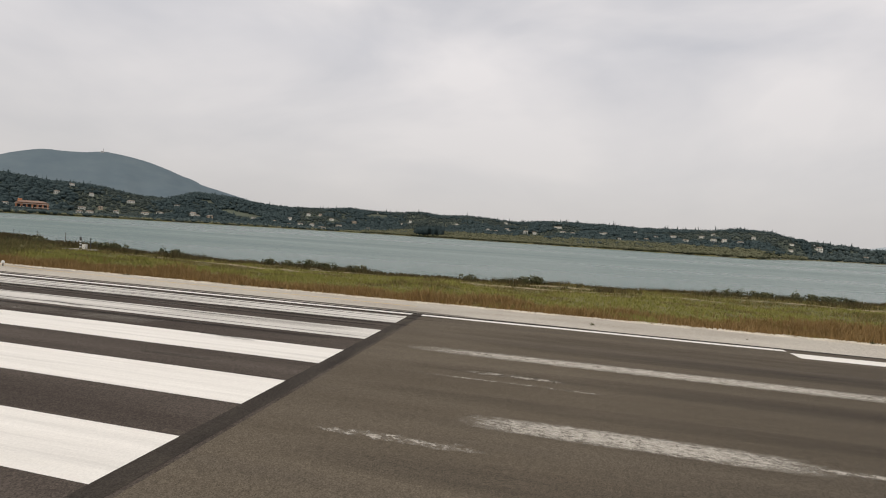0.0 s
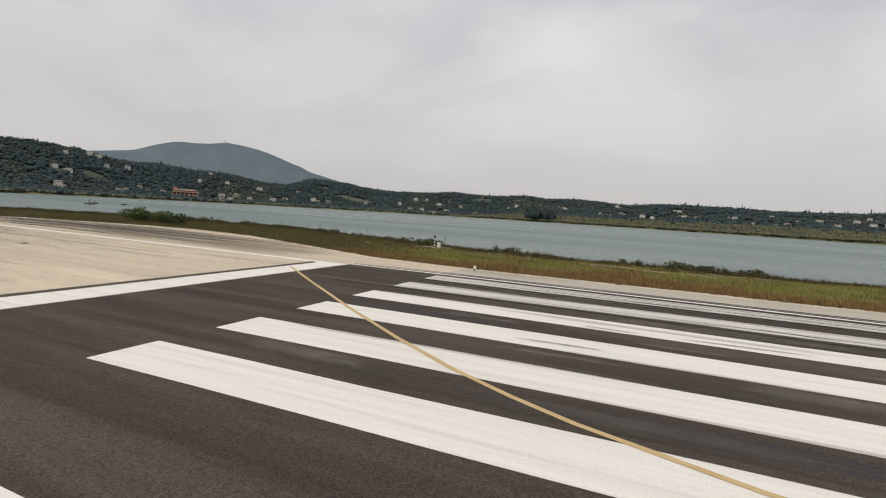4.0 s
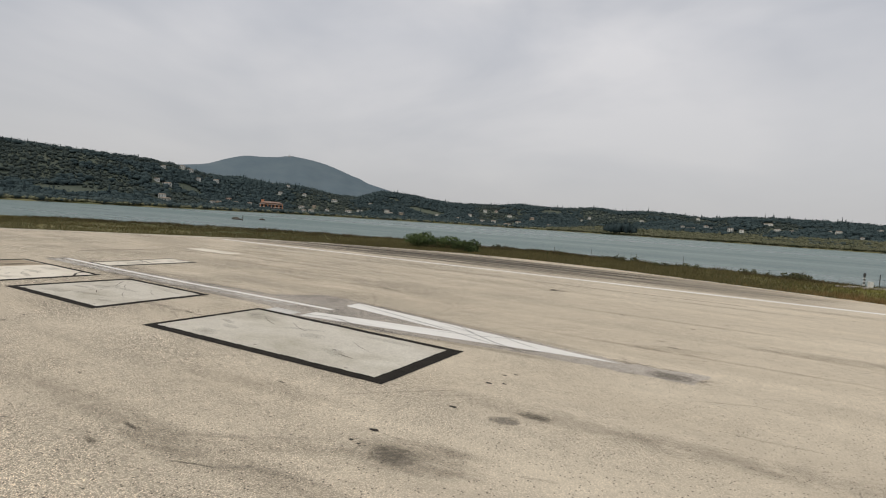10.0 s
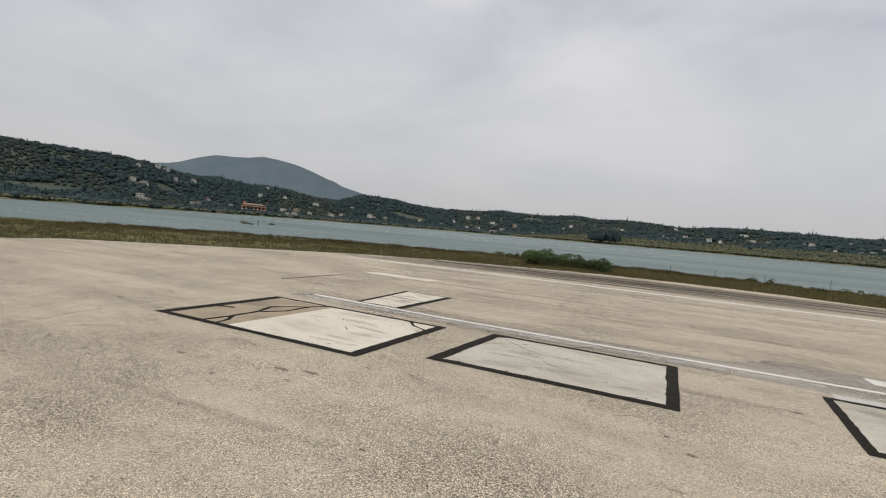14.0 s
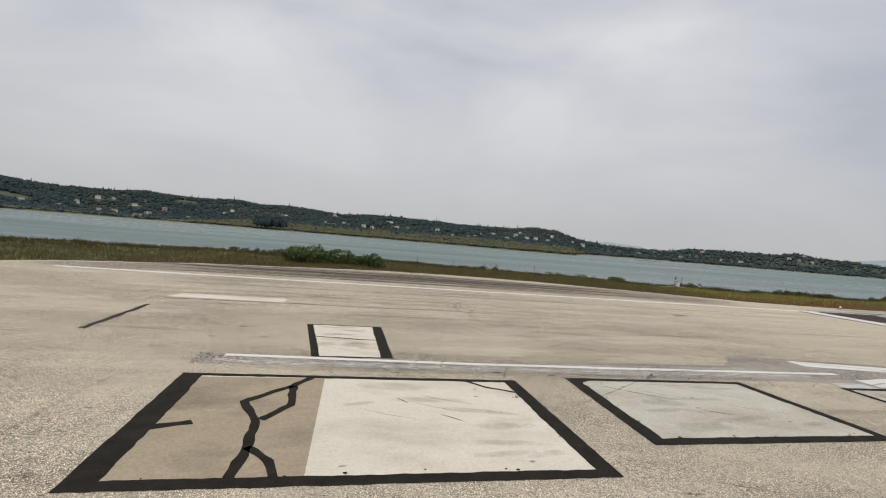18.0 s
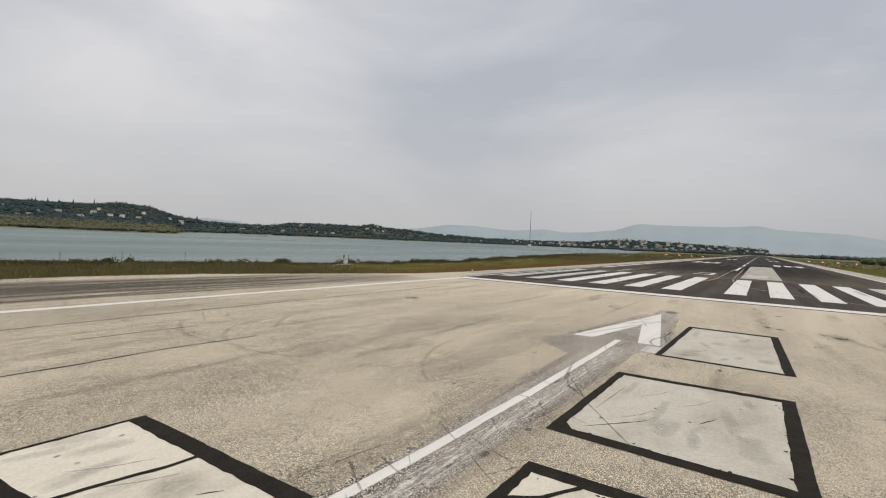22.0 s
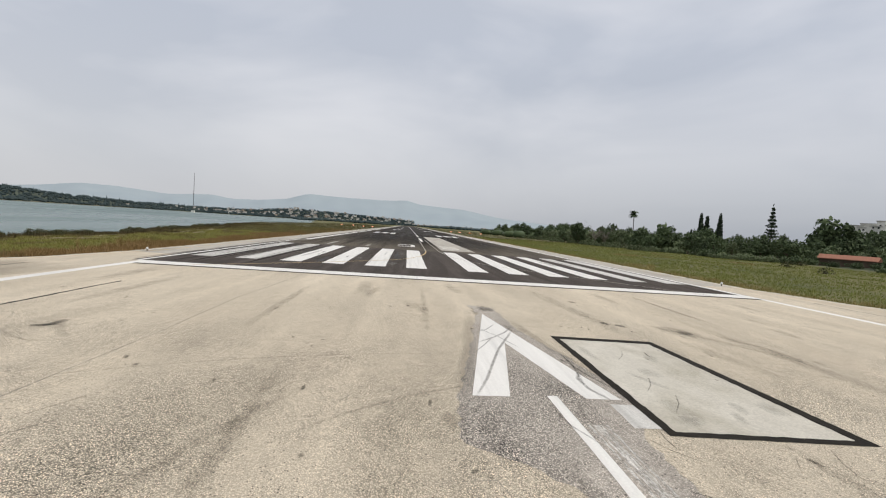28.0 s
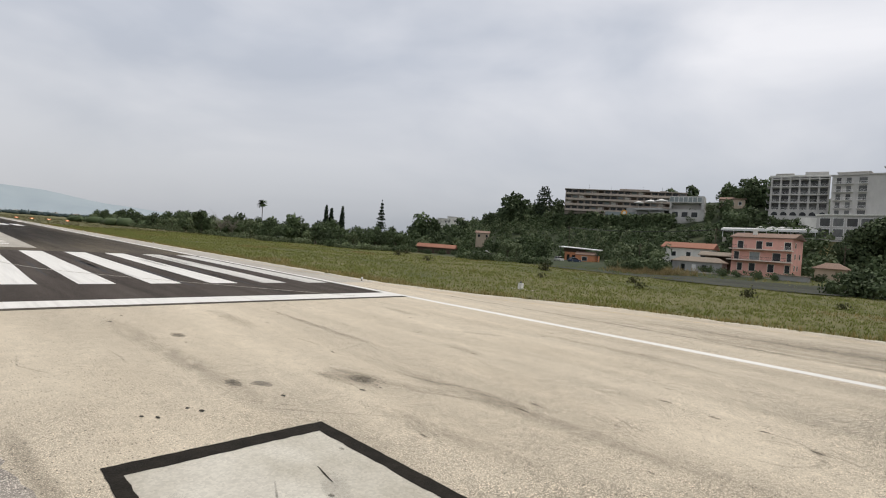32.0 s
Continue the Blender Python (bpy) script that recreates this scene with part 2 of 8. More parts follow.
M["paint_dull"] = material("dull_rubbed_white_paint", (0.50, 0.485, 0.45), (0.70, 0.68, 0.635), 0.65, 0.8, 40.0, 0.2, (0.08, 3.0, 1), (0.33, 0.315, 0.285), 0.5, (0.5, 0.75), 0.15)
pw = M["paint_worn"].node_tree
pt, pn, pr = pw.nodes.new("ShaderNodeTexCoord"), pw.nodes.new("ShaderNodeTexNoise"), pw.nodes.new("ShaderNodeMapRange")
pn.inputs["Scale"].default_value, pn.inputs["Detail"].default_value, pn.inputs["Roughness"].default_value = 5.0, 8.0, 0.85
pr.inputs["From Min"].default_value, pr.inputs["From Max"].default_value = 0.42, 0.52
pm = pw.nodes.new("ShaderNodeMapping")
pm.inputs["Scale"].default_value = (0.35, 2.2, 1)
pw.links.new(pt.outputs["Object"], pm.inputs[0])
pw.links.new(pm.outputs[0], pn.inputs["Vector"])
pw.links.new(pn.outputs[0], pr.inputs["Value"])
pw.links.new(pr.outputs[0], pw.nodes["Principled BSDF"].inputs["Alpha"])
M["yellow"] = material("faded_yellow_paint", (0.47, 0.34, 0.16), (0.58, 0.43, 0.22), 0.7, 2.0, 40.0, 0.2)
M["tar"] = material("black_tar_joint", (0.014, 0.012, 0.0093), (0.028, 0.024, 0.0185), 0.85, 3.0, 40.0, 0.4, speck=0.2, spec=0.12)
M["slab"] = material("patched_pale_concrete", (0.50, 0.466, 0.398), (0.60, 0.568, 0.49), 0.85, 0.7, 25.0, 0.2, (0.6, 1, 1), (0.40, 0.367, 0.295), 0.45, (0.46, 0.68), 0.1)
M["slab_cream"] = material("patched_cream_concrete", (0.66, 0.605, 0.505), (0.73, 0.68, 0.58), 0.85, 0.7, 25.0, 0.2, (0.5, 1, 1), (0.52, 0.47, 0.38), 0.5, (0.5, 0.7), 0.06)
M["slab_brown"] = material("brown_stained_concrete", (0.34, 0.278, 0.195), (0.42, 0.35, 0.25), 0.85, 0.7, 25.0, 0.2, (0.5, 1, 1), (0.2, 0.165, 0.125), 0.5, (0.5, 0.7), 0.1)
M["land"] = material("dry_grassy_ground", (0.115, 0.112, 0.043), (0.16, 0.142, 0.058), 0.95, 0.35, 6.0, 0.6, (0.6, 1, 1), (0.085, 0.092, 0.034), 0.05, (0.48, 0.62), 0.2)
M["hill"] = material("scrubby_hill_ground", (0.05, 0.065, 0.05), (0.085, 0.10, 0.07), 0.95, 0.02, 0.3, 0.3, c=(0.095, 0.105, 0.075), cscale=0.012, crange=(0.55, 0.7))
M["slope"] = material("leafy_undergrowth", (0.03, 0.042, 0.02), (0.055, 0.068, 0.03), 0.95, 0.3, 3.0, 0.5, c=(0.08, 0.085, 0.04), cscale=0.05, crange=(0.6, 0.75))
M["foreshore"] = material("reedy_foreshore", (0.13, 0.13, 0.085), (0.165, 0.155, 0.105), 0.95, 0.05, 0.5, 0.3)
# distance haze is mixed into the blue-grey base colours of the far ranges
M["mountain"] = material("haze_tinted_mountain_scrub", (0.112, 0.15, 0.176), (0.142, 0.18, 0.20), 1.0, 0.006, 0.03, 0.0, spec=0.0)
M["mountain_far"] = material("haze_tinted_far_ridge", (0.32, 0.37, 0.40), (0.35, 0.40, 0.425), 1.0, 0.002, 0.01, 0.0, spec=0.0)

wm = bpy.data.materials.new("lagoon_water")
wm.use_nodes = True
wp = wm.node_tree.nodes["Principled BSDF"]
wp.inputs["Base Color"].default_value = (0.098, 0.152, 0.141, 1)
wp.inputs["Roughness"].default_value, wp.inputs["IOR"].default_value = 0.32, 1.33
wp.inputs["Specular IOR Level"].default_value = 0.28
wt = wm.node_tree.nodes.new("ShaderNodeTexCoord")
wnz = wm.node_tree.nodes.new("ShaderNodeTexNoise")
wnz.inputs["Scale"].default_value, wnz.inputs["Detail"].default_value = 0.9, 6.0
wb = wm.node_tree.nodes.new("ShaderNodeBump")
wb.inputs["Strength"].default_value, wb.inputs["Distance"].default_value = 0.9, 0.35
wm.node_tree.links.new(wt.outputs["Object"], wnz.inputs["Vector"])
wm.node_tree.links.new(wnz.outputs[0], wb.inputs["Height"])
wm.node_tree.links.new(wb.outputs[0], wp.inputs["Normal"])
# wind lanes: long stretches of smoother and rougher water
wlm, wln, wlr = (wm.node_tree.nodes.new("ShaderNode" + k) for k in ("Mapping", "TexNoise", "MapRange"))
wlm.inputs["Scale"].default_value = (0.003, 0.022, 1)
wln.inputs["Scale"].default_value, wln.inputs["Detail"].default_value = 1.0, 4.0
wlr.inputs["From Min"].default_value, wlr.inputs["From Max"].default_value = 0.3, 0.7
wlr.inputs["To Min"].default_value, wlr.inputs["To Max"].default_value = 0.2, 0.44
wm.node_tree.links.new(wt.outputs["Object"], wlm.inputs[0])
wm.node_tree.links.new(wlm.outputs[0], wln.inputs["Vector"])
wm.node_tree.links.new(wln.outputs[0], wlr.inputs["Value"])
wm.node_tree.links.new(wlr.outputs[0], wp.inputs["Roughness"])
M["water"] = wm


# ---- mesh helpers ----
def mesh_of(name, verts, faces, mat=None, smooth=False):
    me = bpy.data.meshes.new(name)
    me.from_pydata(verts, [], faces)
    if mat:
        me.materials.append(mat)
    if smooth:
        me.polygons.foreach_set("use_smooth", [True] * len(me.polygons))
    me.update()
    return me


def part(name, data, mat, parent, label=""):
    """One mesh object under a thing or a part; data is a bmesh or a (verts, faces) pair."""
    if isinstance(data, tuple):
        me = mesh_of(name, data[0], data[1], mat)
    else:
        me = bpy.data.meshes.new(name)
        data.to_mesh(me)
        data.free()
        me.materials.append(mat)
    ob = new(name, me)
    ob.parent = parent
    return tagged(ob, label)


def setting(name, data, mat, label, category):
    return tagged(part(name, data, mat, None), label, category, kind="structure")


def boxes(*bs):
    """Boxes (x0, y0, z0, x1, y1, z1) as verts and faces."""
    v, f = [], []
    for x0, y0, z0, x1, y1, z1 in bs:
        o = len(v)
        v += [(x0, y0, z0), (x1, y0, z0), (x1, y1, z0), (x0, y1, z0), (x0, y0, z1), (x1, y0, z1), (x1, y1, z1), (x0, y1, z1)]
        f += [tuple(o + i for i in q) for q in ((3, 2, 1, 0), (4, 5, 6, 7), (0, 1, 5, 4), (1, 2, 6, 5), (2, 3, 7, 6), (3, 0, 4, 7))]
    return v, f


def prism(outline, z0, z1):
    """An upright prism on a counter-clockwise outline."""
    n = len(outline)
    v = [(x, y, z0) for x, y in outline] + [(x, y, z1) for x, y in outline]
    f = [tuple(range(n - 1, -1, -1)), tuple(range(n, 2 * n))] + [(i, (i + 1) % n, n + (i + 1) % n, n + i) for i in range(n)]
    return v, f


def strip(points, width, z, jitter=0.0, step=0.6, seed=1, taper=False):
    """A flat ribbon along a polyline with uneven edges."""
    rng = random.Random(seed)
    pts = []
    for (x0, y0), (x1, y1) in zip(points, points[1:]):
        k = max(1, int(math.hypot(x1 - x0, y1 - y0) / step))
        pts += [(x0 + (x1 - x0) * i / k, y0 + (y1 - y0) * i / k) for i in range(k)]
    pts.append(points[-1])
    v, f = [], []
    for i, (x, y) in enumerate(pts):
        a, b = pts[max(0, i - 1)], pts[min(len(pts) - 1, i + 1)]
        d = math.hypot(b[0] - a[0], b[1] - a[1]) or 1
        nx, ny = -(b[1] - a[1]) / d, (b[0] - a[0]) / d
        w = width / 2 * (1 if not taper else 0.35 + 0.65 * math.sin(math.pi * min(1, max(0, i / (len(pts) - 1)))))
        p, q = w * (1 + rng.uniform(-jitter, jitter)), w * (1 + rng.uniform(-jitter, jitter))
        s = rng.uniform(-jitter, jitter) * width * 0.2
        v += [(x + nx * (p + s), y + ny * (p + s), z), (x - nx * (q - s), y - ny * (q - s), z)]
        if i:
            f.append((2 * i - 2, 2 * i - 1, 2 * i + 1, 2 * i))
    return v, f


def soft(name, a, b, dense=1.0, rough=0.88, scale=3.0, lo=0.3, hi=0.62, endp=4.0, sidep=2.0, stretch=(1, 1, 1)):
    """A worn mark that thins out towards its ends and sides and breaks up in the grain."""
    m = material(name, a, b, rough, scale, 48.0, 0.4, speck=0.3, spec=0.12)
    n, l = m.node_tree.nodes, m.node_tree.links

    def calc(op, x, y=None):
        q = n.new("ShaderNodeMath")
        q.operation = op
        for i, k in enumerate((x, y)):
            if k is None:
                continue
            if isinstance(k, (int, float)):
                q.inputs[i].default_value = k
            else:
                l.new(k, q.inputs[i])
        return q.outputs[0]

    uv, sp = n.new("ShaderNodeUVMap"), n.new("ShaderNodeSeparateXYZ")
    l.new(uv.outputs[0], sp.inputs[0])
    fall = []
    for k, pw_ in ((0, endp), (1, sidep)):
        d = calc("ABSOLUTE", calc("SUBTRACT", calc("MULTIPLY", sp.outputs[k], 2.0), 1.0))
        fall.append(calc("MAXIMUM", calc("SUBTRACT", 1.0, calc("POWER", d, pw_)), 0.0))
    f = calc("MULTIPLY", *fall)
    tc, mp = n.new("ShaderNodeTexCoord"), n.new("ShaderNodeMapping")
    mp.inputs["Scale"].default_value = stretch
    l.new(tc.outputs["Object"], mp.inputs[0])
    nz = n.new("ShaderNodeTexNoise")
    nz.inputs["Scale"].default_value, nz.inputs["Detail"].default_value, nz.inputs["Roughness"].default_value = scale, 8.0, 0.78
    l.new(mp.outputs[0], nz.inputs["Vector"])
    r = n.new("ShaderNodeMapRange")
    r.inputs["From Min"].default_value, r.inputs["From Max"].default_value = lo, hi
    # the noise has to overcome the thinning
    l.new(calc("MULTIPLY", nz.outputs[0], calc("POWER", f, 0.5)), r.inputs["Value"])
    l.new(calc("MULTIPLY", r.outputs[0], dense), n["Principled BSDF"].inputs["Alpha"])
    return m


def mark(name, pts, width, z, mat, parent, step=0.5, label=""):
    """A ribbon with its own length and width coordinates, for the soft marks."""
    v, f = strip(pts, width, z, 0.0, step)
    ob = part(name, (v, f), mat, parent, label)
    lay = ob.data.uv_layers.new(name="UVMap")
    n = len(v) // 2 - 1
    for p in ob.data.polygons:
        for li in p.loop_indices:
            k = ob.data.loops[li].vertex_index
            lay.data[li].uv = ((k // 2) / n, k % 2)
    return ob


def arc(cx, cy, r, a0, a1, n=14):
    return [(cx + r * math.cos(radians(a0 + (a1 - a0) * i / n)), cy + r * math.sin(radians(a0 + (a1 - a0) * i / n))) for i in range(n + 1)]


def smooth01(t):
    t = max(0.0, min(1.0, t))
    return t * t * (3 - 2 * t)


# ---- the lie of the land ----
SHORE_AZ = (-180, -100, -96, -85, -82, -78, -66, -58, -45, -32, -28, -25, -20, 0, 15, 30, 45, 60, 75, 180)
SHORE_R = (2100, 2100, 2400, 2400, 2150, 2100, 2100, 1750, 1350, 1150, 1000, 560, 560, 610, 665, 655, 620, 470, 400, 400)
RIDGE_AZ = (-110, -100, -94.6, -91.8, -88.8, -85.8, -82.6, -77.5, -75, -73, -69.8, -66.7, -61.4, -55, -52.8, -50, -48.2, -46, -41, -39, -37, -33, -30, -27.5, -25.4, -24, -21.5, -19, -15.5, -12, -10, -6.6, -4.4, -1.5, 1.2, 4, 7, 10, 12.7, 16, 19, 20.7, 23, 28.6, 31, 33, 35.5, 37, 38.5, 39.5, 43, 45, 47, 49.5, 52.4, 54.3, 56.5, 59, 62, 75)
RIDGE_EL = (0.3, 0.3, 0.38, 0.46, 0.55, 0.7, 0.82, 0.98, 0.78, 0.55, 0.46, 0.45, 0.5, 0.8, 1.05, 1.2, 1.5, 1.25, 1.25, 1.22, 0.82, 0.75, 0.92, 1.2, 1.66, 2.1, 2.3, 2.0, 1.95, 1.98, 2.15, 2.15, 2.3, 2.15, 1.95, 2.2, 2.32, 2.18, 2.45, 2.18, 2.25, 2.42, 2.15, 2.02, 2.25, 2.6, 2.82, 2.85, 2.4, 2.0, 2.2, 2.62, 2.78, 2.76, 3.15, 3.1, 3.35, 3.95, 4.2, 4.5)


def north_shore(x):
    """The lagoon's edge on the airport's side."""
    return float(np.interp(x, (-140, -104, -88, -66, -40, -20, 0, 30, 60, 225, 420, 900, 2200), (8, 34, 50, 55, 58, 50, 44.5, 45, 52, 84, 92, 180, 420))) + 1.6 * noise.noise((x * 0.09, 3.1, 0)) + 0.9 * noise.noise((x * 0.31, 7.7, 0))


PAD_X = (-84, -80, -74, -68, -60, -52, -44, -36, -28, -18, -8, 0)
PAD_Y = (6, 11, 18.5, 26, 31.3, 34.3, 36.8, 37.2, 35.9, 31.9, 28.0, 27)
PAD_SOUTH = (6, 13, 20, 26, 33, 38.5, 39.5, 38.6, 37, 34.6, 29.5, 27)


def pad_edge(x, south=False):
    """How far the paving reaches from the runway's axis, on the lagoon's side or on the land's."""
    return float(np.interp(x, PAD_X, PAD_SOUTH if south else PAD_Y)) if x < 0 else 27.0


def polar(x, y):
    return math.hypot(x + 10, y), math.degrees(math.atan2(-(x + 10), y))


def ground_z(x, y):
    r, az = polar(x, y)
    if az > -100 and az < 110 and y > -30:
        d = north_shore(x) - y
        rs = float(np.interp(az, SHORE_AZ, SHORE_R)) * (1 + 0.02 * noise.noise((az * 0.7, 0.3, 0)))
        if r < rs:
            near = -2.2 + 2.14 * smooth01((d + 3) / 4.5)
            if d > 0:
                near += smooth01((y - pad_edge(x) - 1.5) / 6) * smooth01(d / 6) * (0.12 + 0.25 * noise.noise((x * 0.12, y * 0.2, 1)))
            if r > 0.8 * rs:
                near = max(near, -2.2 + 2.3 * smooth01((r - rs + 8) / 8))
            return near
        rr = rs + (380 if az > -27 else 450)
        h = math.tan(radians(float(np.interp(az, RIDGE_AZ, RIDGE_EL)))) * rr
        k = (r - rs) / (rr - rs)
        foot = 1.2 + 6.3 * smooth01((18 - az) / 8) * smooth01((az + 27) / 3)
        up = foot * smooth01(k * 6) + (h - foot) * smooth01((k - 0.16) / 0.84)
        if k > 1:
            up *= max(0.55, 1 - 0.12 * (k - 1))
        return max(0.1, up + smooth01((k - 0.1) * 2) * (1 - 0.85 * smooth01((k - 0.45) / 0.45)) * (7.0 * noise.noise((x * 0.006, y * 0.006, 2)) + 4.5 * noise.noise((x * 0.02, y * 0.02, 5))))
    # the landward side: flat fields, then the wooded slope under the hotels
    s = -y - 105 - 0.1 * max(0.0, x)
    z = -0.06
    if s > 0:
        hill = smooth01((-135 - az) / 12) if az < 0 else 1.0
        near = smooth01((50 - x) / 30) if x > -80 else 1.0
        z += smooth01(s / (25 - 11 * near)) * (0.9 + 0.8 * near) + hill * (16 * smooth01((s - 52) / 62) + 18 * smooth01((s - 108) / 60)) + smooth01(s / 60) * 1.3 * noise.noise((x * 0.03, y * 0.03, 9))
    elif y < -27:
        z += smooth01((-y - pad_edge(x, True) - 1.5) / 9) * 0.25 * noise.noise((x * 0.08, y * 0.08, 4))
    return z


def ground_sheet():
    rad = [0.0]
    while rad[-1] < 4700:
        r = rad[-1]
        rad.append(r + (6 if r < 24 else 2.2 if r < 130 else 4 if r < 200 else 9 if r < 330 else 25 if r < 450 else 12 if r < 800 else 26 if r < 1400 else 70 if r < 2600 else 250))
    n = 640
    v = [(-10, 0, ground_z(-10, 0))]
    f = []
    for k, r in enumerate(rad[1:]):
        for i in range(n):
            a = 2 * math.pi * i / n
            x, y = -10 - r * math.sin(a), r * math.cos(a)
            v.append((x, y, ground_z(x, y)))
        o = 1 + k * n
        for i in range(n):
            j = (i + 1) % n
            f.append((0, o + i, o + j) if k == 0 else (o - n + i, o + i, o + j, o - n + j))
    return v, f


gv, gf = ground_sheet()
ground = tagged(new("ground", mesh_of("ground", gv, gf, M["land"], True)), "dry grassy airfield ground with green hills across the water", "ground", kind="structure")
for m in ("slope", "hill", "foreshore"):
    ground.data.materials.append(M[m])
for p in ground.data.polygons:
    c = p.center
    r, az = polar(c.x, c.y)
    if c.y < -30 and c.y < -106 - 0.1 * max(0, c.x) and az < 0:
        p.material_index = 1
    elif r > 1900 and c.z > 0.5:
        p.material_index = 2
    elif -100 < az < 110 and c.y > -30 and c.z > -0.9 and c.y > north_shore(c.x) + 40:
        p.material_index = 2 if r > 1900 else 3 if c.z < (7.6 if -25 < az < 15 else 2.0) else 2
setting("water", ([(-4700, -400, -1), (4700, -400, -1), (4700, 4700, -1), (-4700, 4700, -1)], [(0, 1, 2, 3)]), M["water"], "calm grey-green lagoon water beside the runway", "water")


def ridge(name, az0, az1, dist, profile, mat, label):
    """A far range: a crest over azimuth, falling to its foot on the near side, rough with gullies."""
    n, m = 150, 9
    v, f = [], []
    for i in range(n + 1):
        az = az0 + (az1 - az0) * i / n
        e = profile(az)
        for j in range(m + 1):
            k = j / m
            r = dist * (1 - 0.24 * (1 - k))
            h = math.tan(radians(e)) * dist * k ** 1.15 + (dist * 0.006 * noise.noise((az * 0.5, k * 3, 1)) * (1 - k) * k * 4)
            h += dist * 0.0007 * noise.noise((az * 3.1, 5.0, k * 2)) * (k > 0.9)
            v.append((-10 - r * math.sin(radians(az)), r * math.cos(radians(az)), max(-3, h - 3 * (1 - k))))
    for i in range(n):
        for j in range(m):
            a = i * (m + 1) + j
            f.append((a, a + 1, a + m + 2, a + m + 1))
    return tagged(new(name, mesh_of(name, v, f, mat, True)), label, "mountain", kind="structure")


def bell(a, c, w):
    return math.exp(-((a - c) / w) ** 2)


def crest(azs, els, blur=0.35):
    """A crest line between a few known heights, its corners rounded off."""
    return lambda a: float(np.mean(np.interp([a - blur, a, a + blur], azs, els)))


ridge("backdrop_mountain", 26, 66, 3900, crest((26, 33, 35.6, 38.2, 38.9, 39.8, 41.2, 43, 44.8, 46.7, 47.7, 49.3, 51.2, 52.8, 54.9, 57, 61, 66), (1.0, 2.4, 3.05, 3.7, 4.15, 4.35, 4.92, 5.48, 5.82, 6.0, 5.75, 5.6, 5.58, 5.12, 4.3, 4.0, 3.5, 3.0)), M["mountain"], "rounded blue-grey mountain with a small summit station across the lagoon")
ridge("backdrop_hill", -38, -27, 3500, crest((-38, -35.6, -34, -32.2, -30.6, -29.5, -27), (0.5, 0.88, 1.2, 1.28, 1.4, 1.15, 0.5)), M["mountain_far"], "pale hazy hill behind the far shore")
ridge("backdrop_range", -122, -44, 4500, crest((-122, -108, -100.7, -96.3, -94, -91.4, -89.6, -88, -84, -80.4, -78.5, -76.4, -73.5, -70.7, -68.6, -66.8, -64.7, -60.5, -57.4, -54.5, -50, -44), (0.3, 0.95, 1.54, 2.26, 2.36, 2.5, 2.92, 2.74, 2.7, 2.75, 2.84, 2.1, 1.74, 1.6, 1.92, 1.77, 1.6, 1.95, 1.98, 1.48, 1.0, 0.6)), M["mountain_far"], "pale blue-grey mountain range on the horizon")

# ---- runway end: pad, asphalt, shoulders ----
pad_n = [(x, y + 0.25 * math.sin(x * 1.7)) for x, y in zip(PAD_X, PAD_Y)]
pad_s = [(x, y + 0.25 * math.sin(x * 1.7)) for x, y in zip(PAD_X, PAD_SOUTH)]


def fine_outline(pts, step=1.5):
    out = []
    for (x0, y0), (x1, y1) in zip(pts, pts[1:]):
        k = max(1, int(math.hypot(x1 - x0, y1 - y0) / step))
        out += [(x0 + (x1 - x0) * i / k, y0 + (y1 - y0) * i / k) for i in range(k)]
    return out + [pts[-1]]


rng = random.Random(4)
edge_n = [(x, y + rng.uniform(-0.18, 0.18)) for x, y in fine_outline(pad_n)]
edge_s = [(x, -y + rng.uniform(-0.18, 0.18)) for x, y in fine_outline(pad_s)]
outline = edge_s + [(0, -22.7), (-6.5, -22.7), (-6.5, 22.7), (0, 22.7)] + edge_n[::-1]
setting("pavement", prism(outline, -0.4, 0.0), M["pad"], "pale weathered asphalt turning pad at the runway's end", "pavement")
runway = setting("runway", prism([(-6.5, -22.7), (31.1, -22.7), (31.1, 22.7), (-6.5, 22.7)], -0.4, 0.0), M["asphalt_new"], "dark newer asphalt strip with white threshold markings", "runway")
setting("runway_far", prism([(31.1, -22.7), (2350, -22.7), (2350, 22.7), (31.1, 22.7)], -0.4, 0.0), M["asphalt_old"], "long brown-grey asphalt runway with worn markings", "runway")
for nm, s in (("shoulder_north", 1), ("shoulder_south", -1)):
    e = [(x, s * (27 + rng.uniform(-0.2, 0.2))) for x in np.arange(0, 160, 2.0)] + [(2350, s * 27)]
    o = [(0, s * 22.7), (2350, s * 22.7)] + e[::-1]
    setting(nm, prism(o if s > 0 else o[::-1], -0.4, 0.0), M["shoulder"], "pale concrete runway shoulder along the grass", "pavement")

# ---- painted markings, each a piece of the runway ----
Z1 = 0.004


def rect(x0, x1, y0, y1, z=Z1, seed=0, ragged=0.02):
    g = random.Random(seed)
    n = max(2, int((x1 - x0) / 3))
    lo = [(x0 + (x1 - x0) * i / n, y0 + g.uniform(-ragged, ragged)) for i in range(n + 1)]
    hi = [(x0 + (x1 - x0) * i / n, y1 + g.uniform(-ragged, ragged)) for i in range(n + 1)]
    v = [(x, y, z) for p in zip(lo, hi) for x, y in p]
    return v, [(2 * i, 2 * i + 2, 2 * i + 3, 2 * i + 1) for i in range(n)]


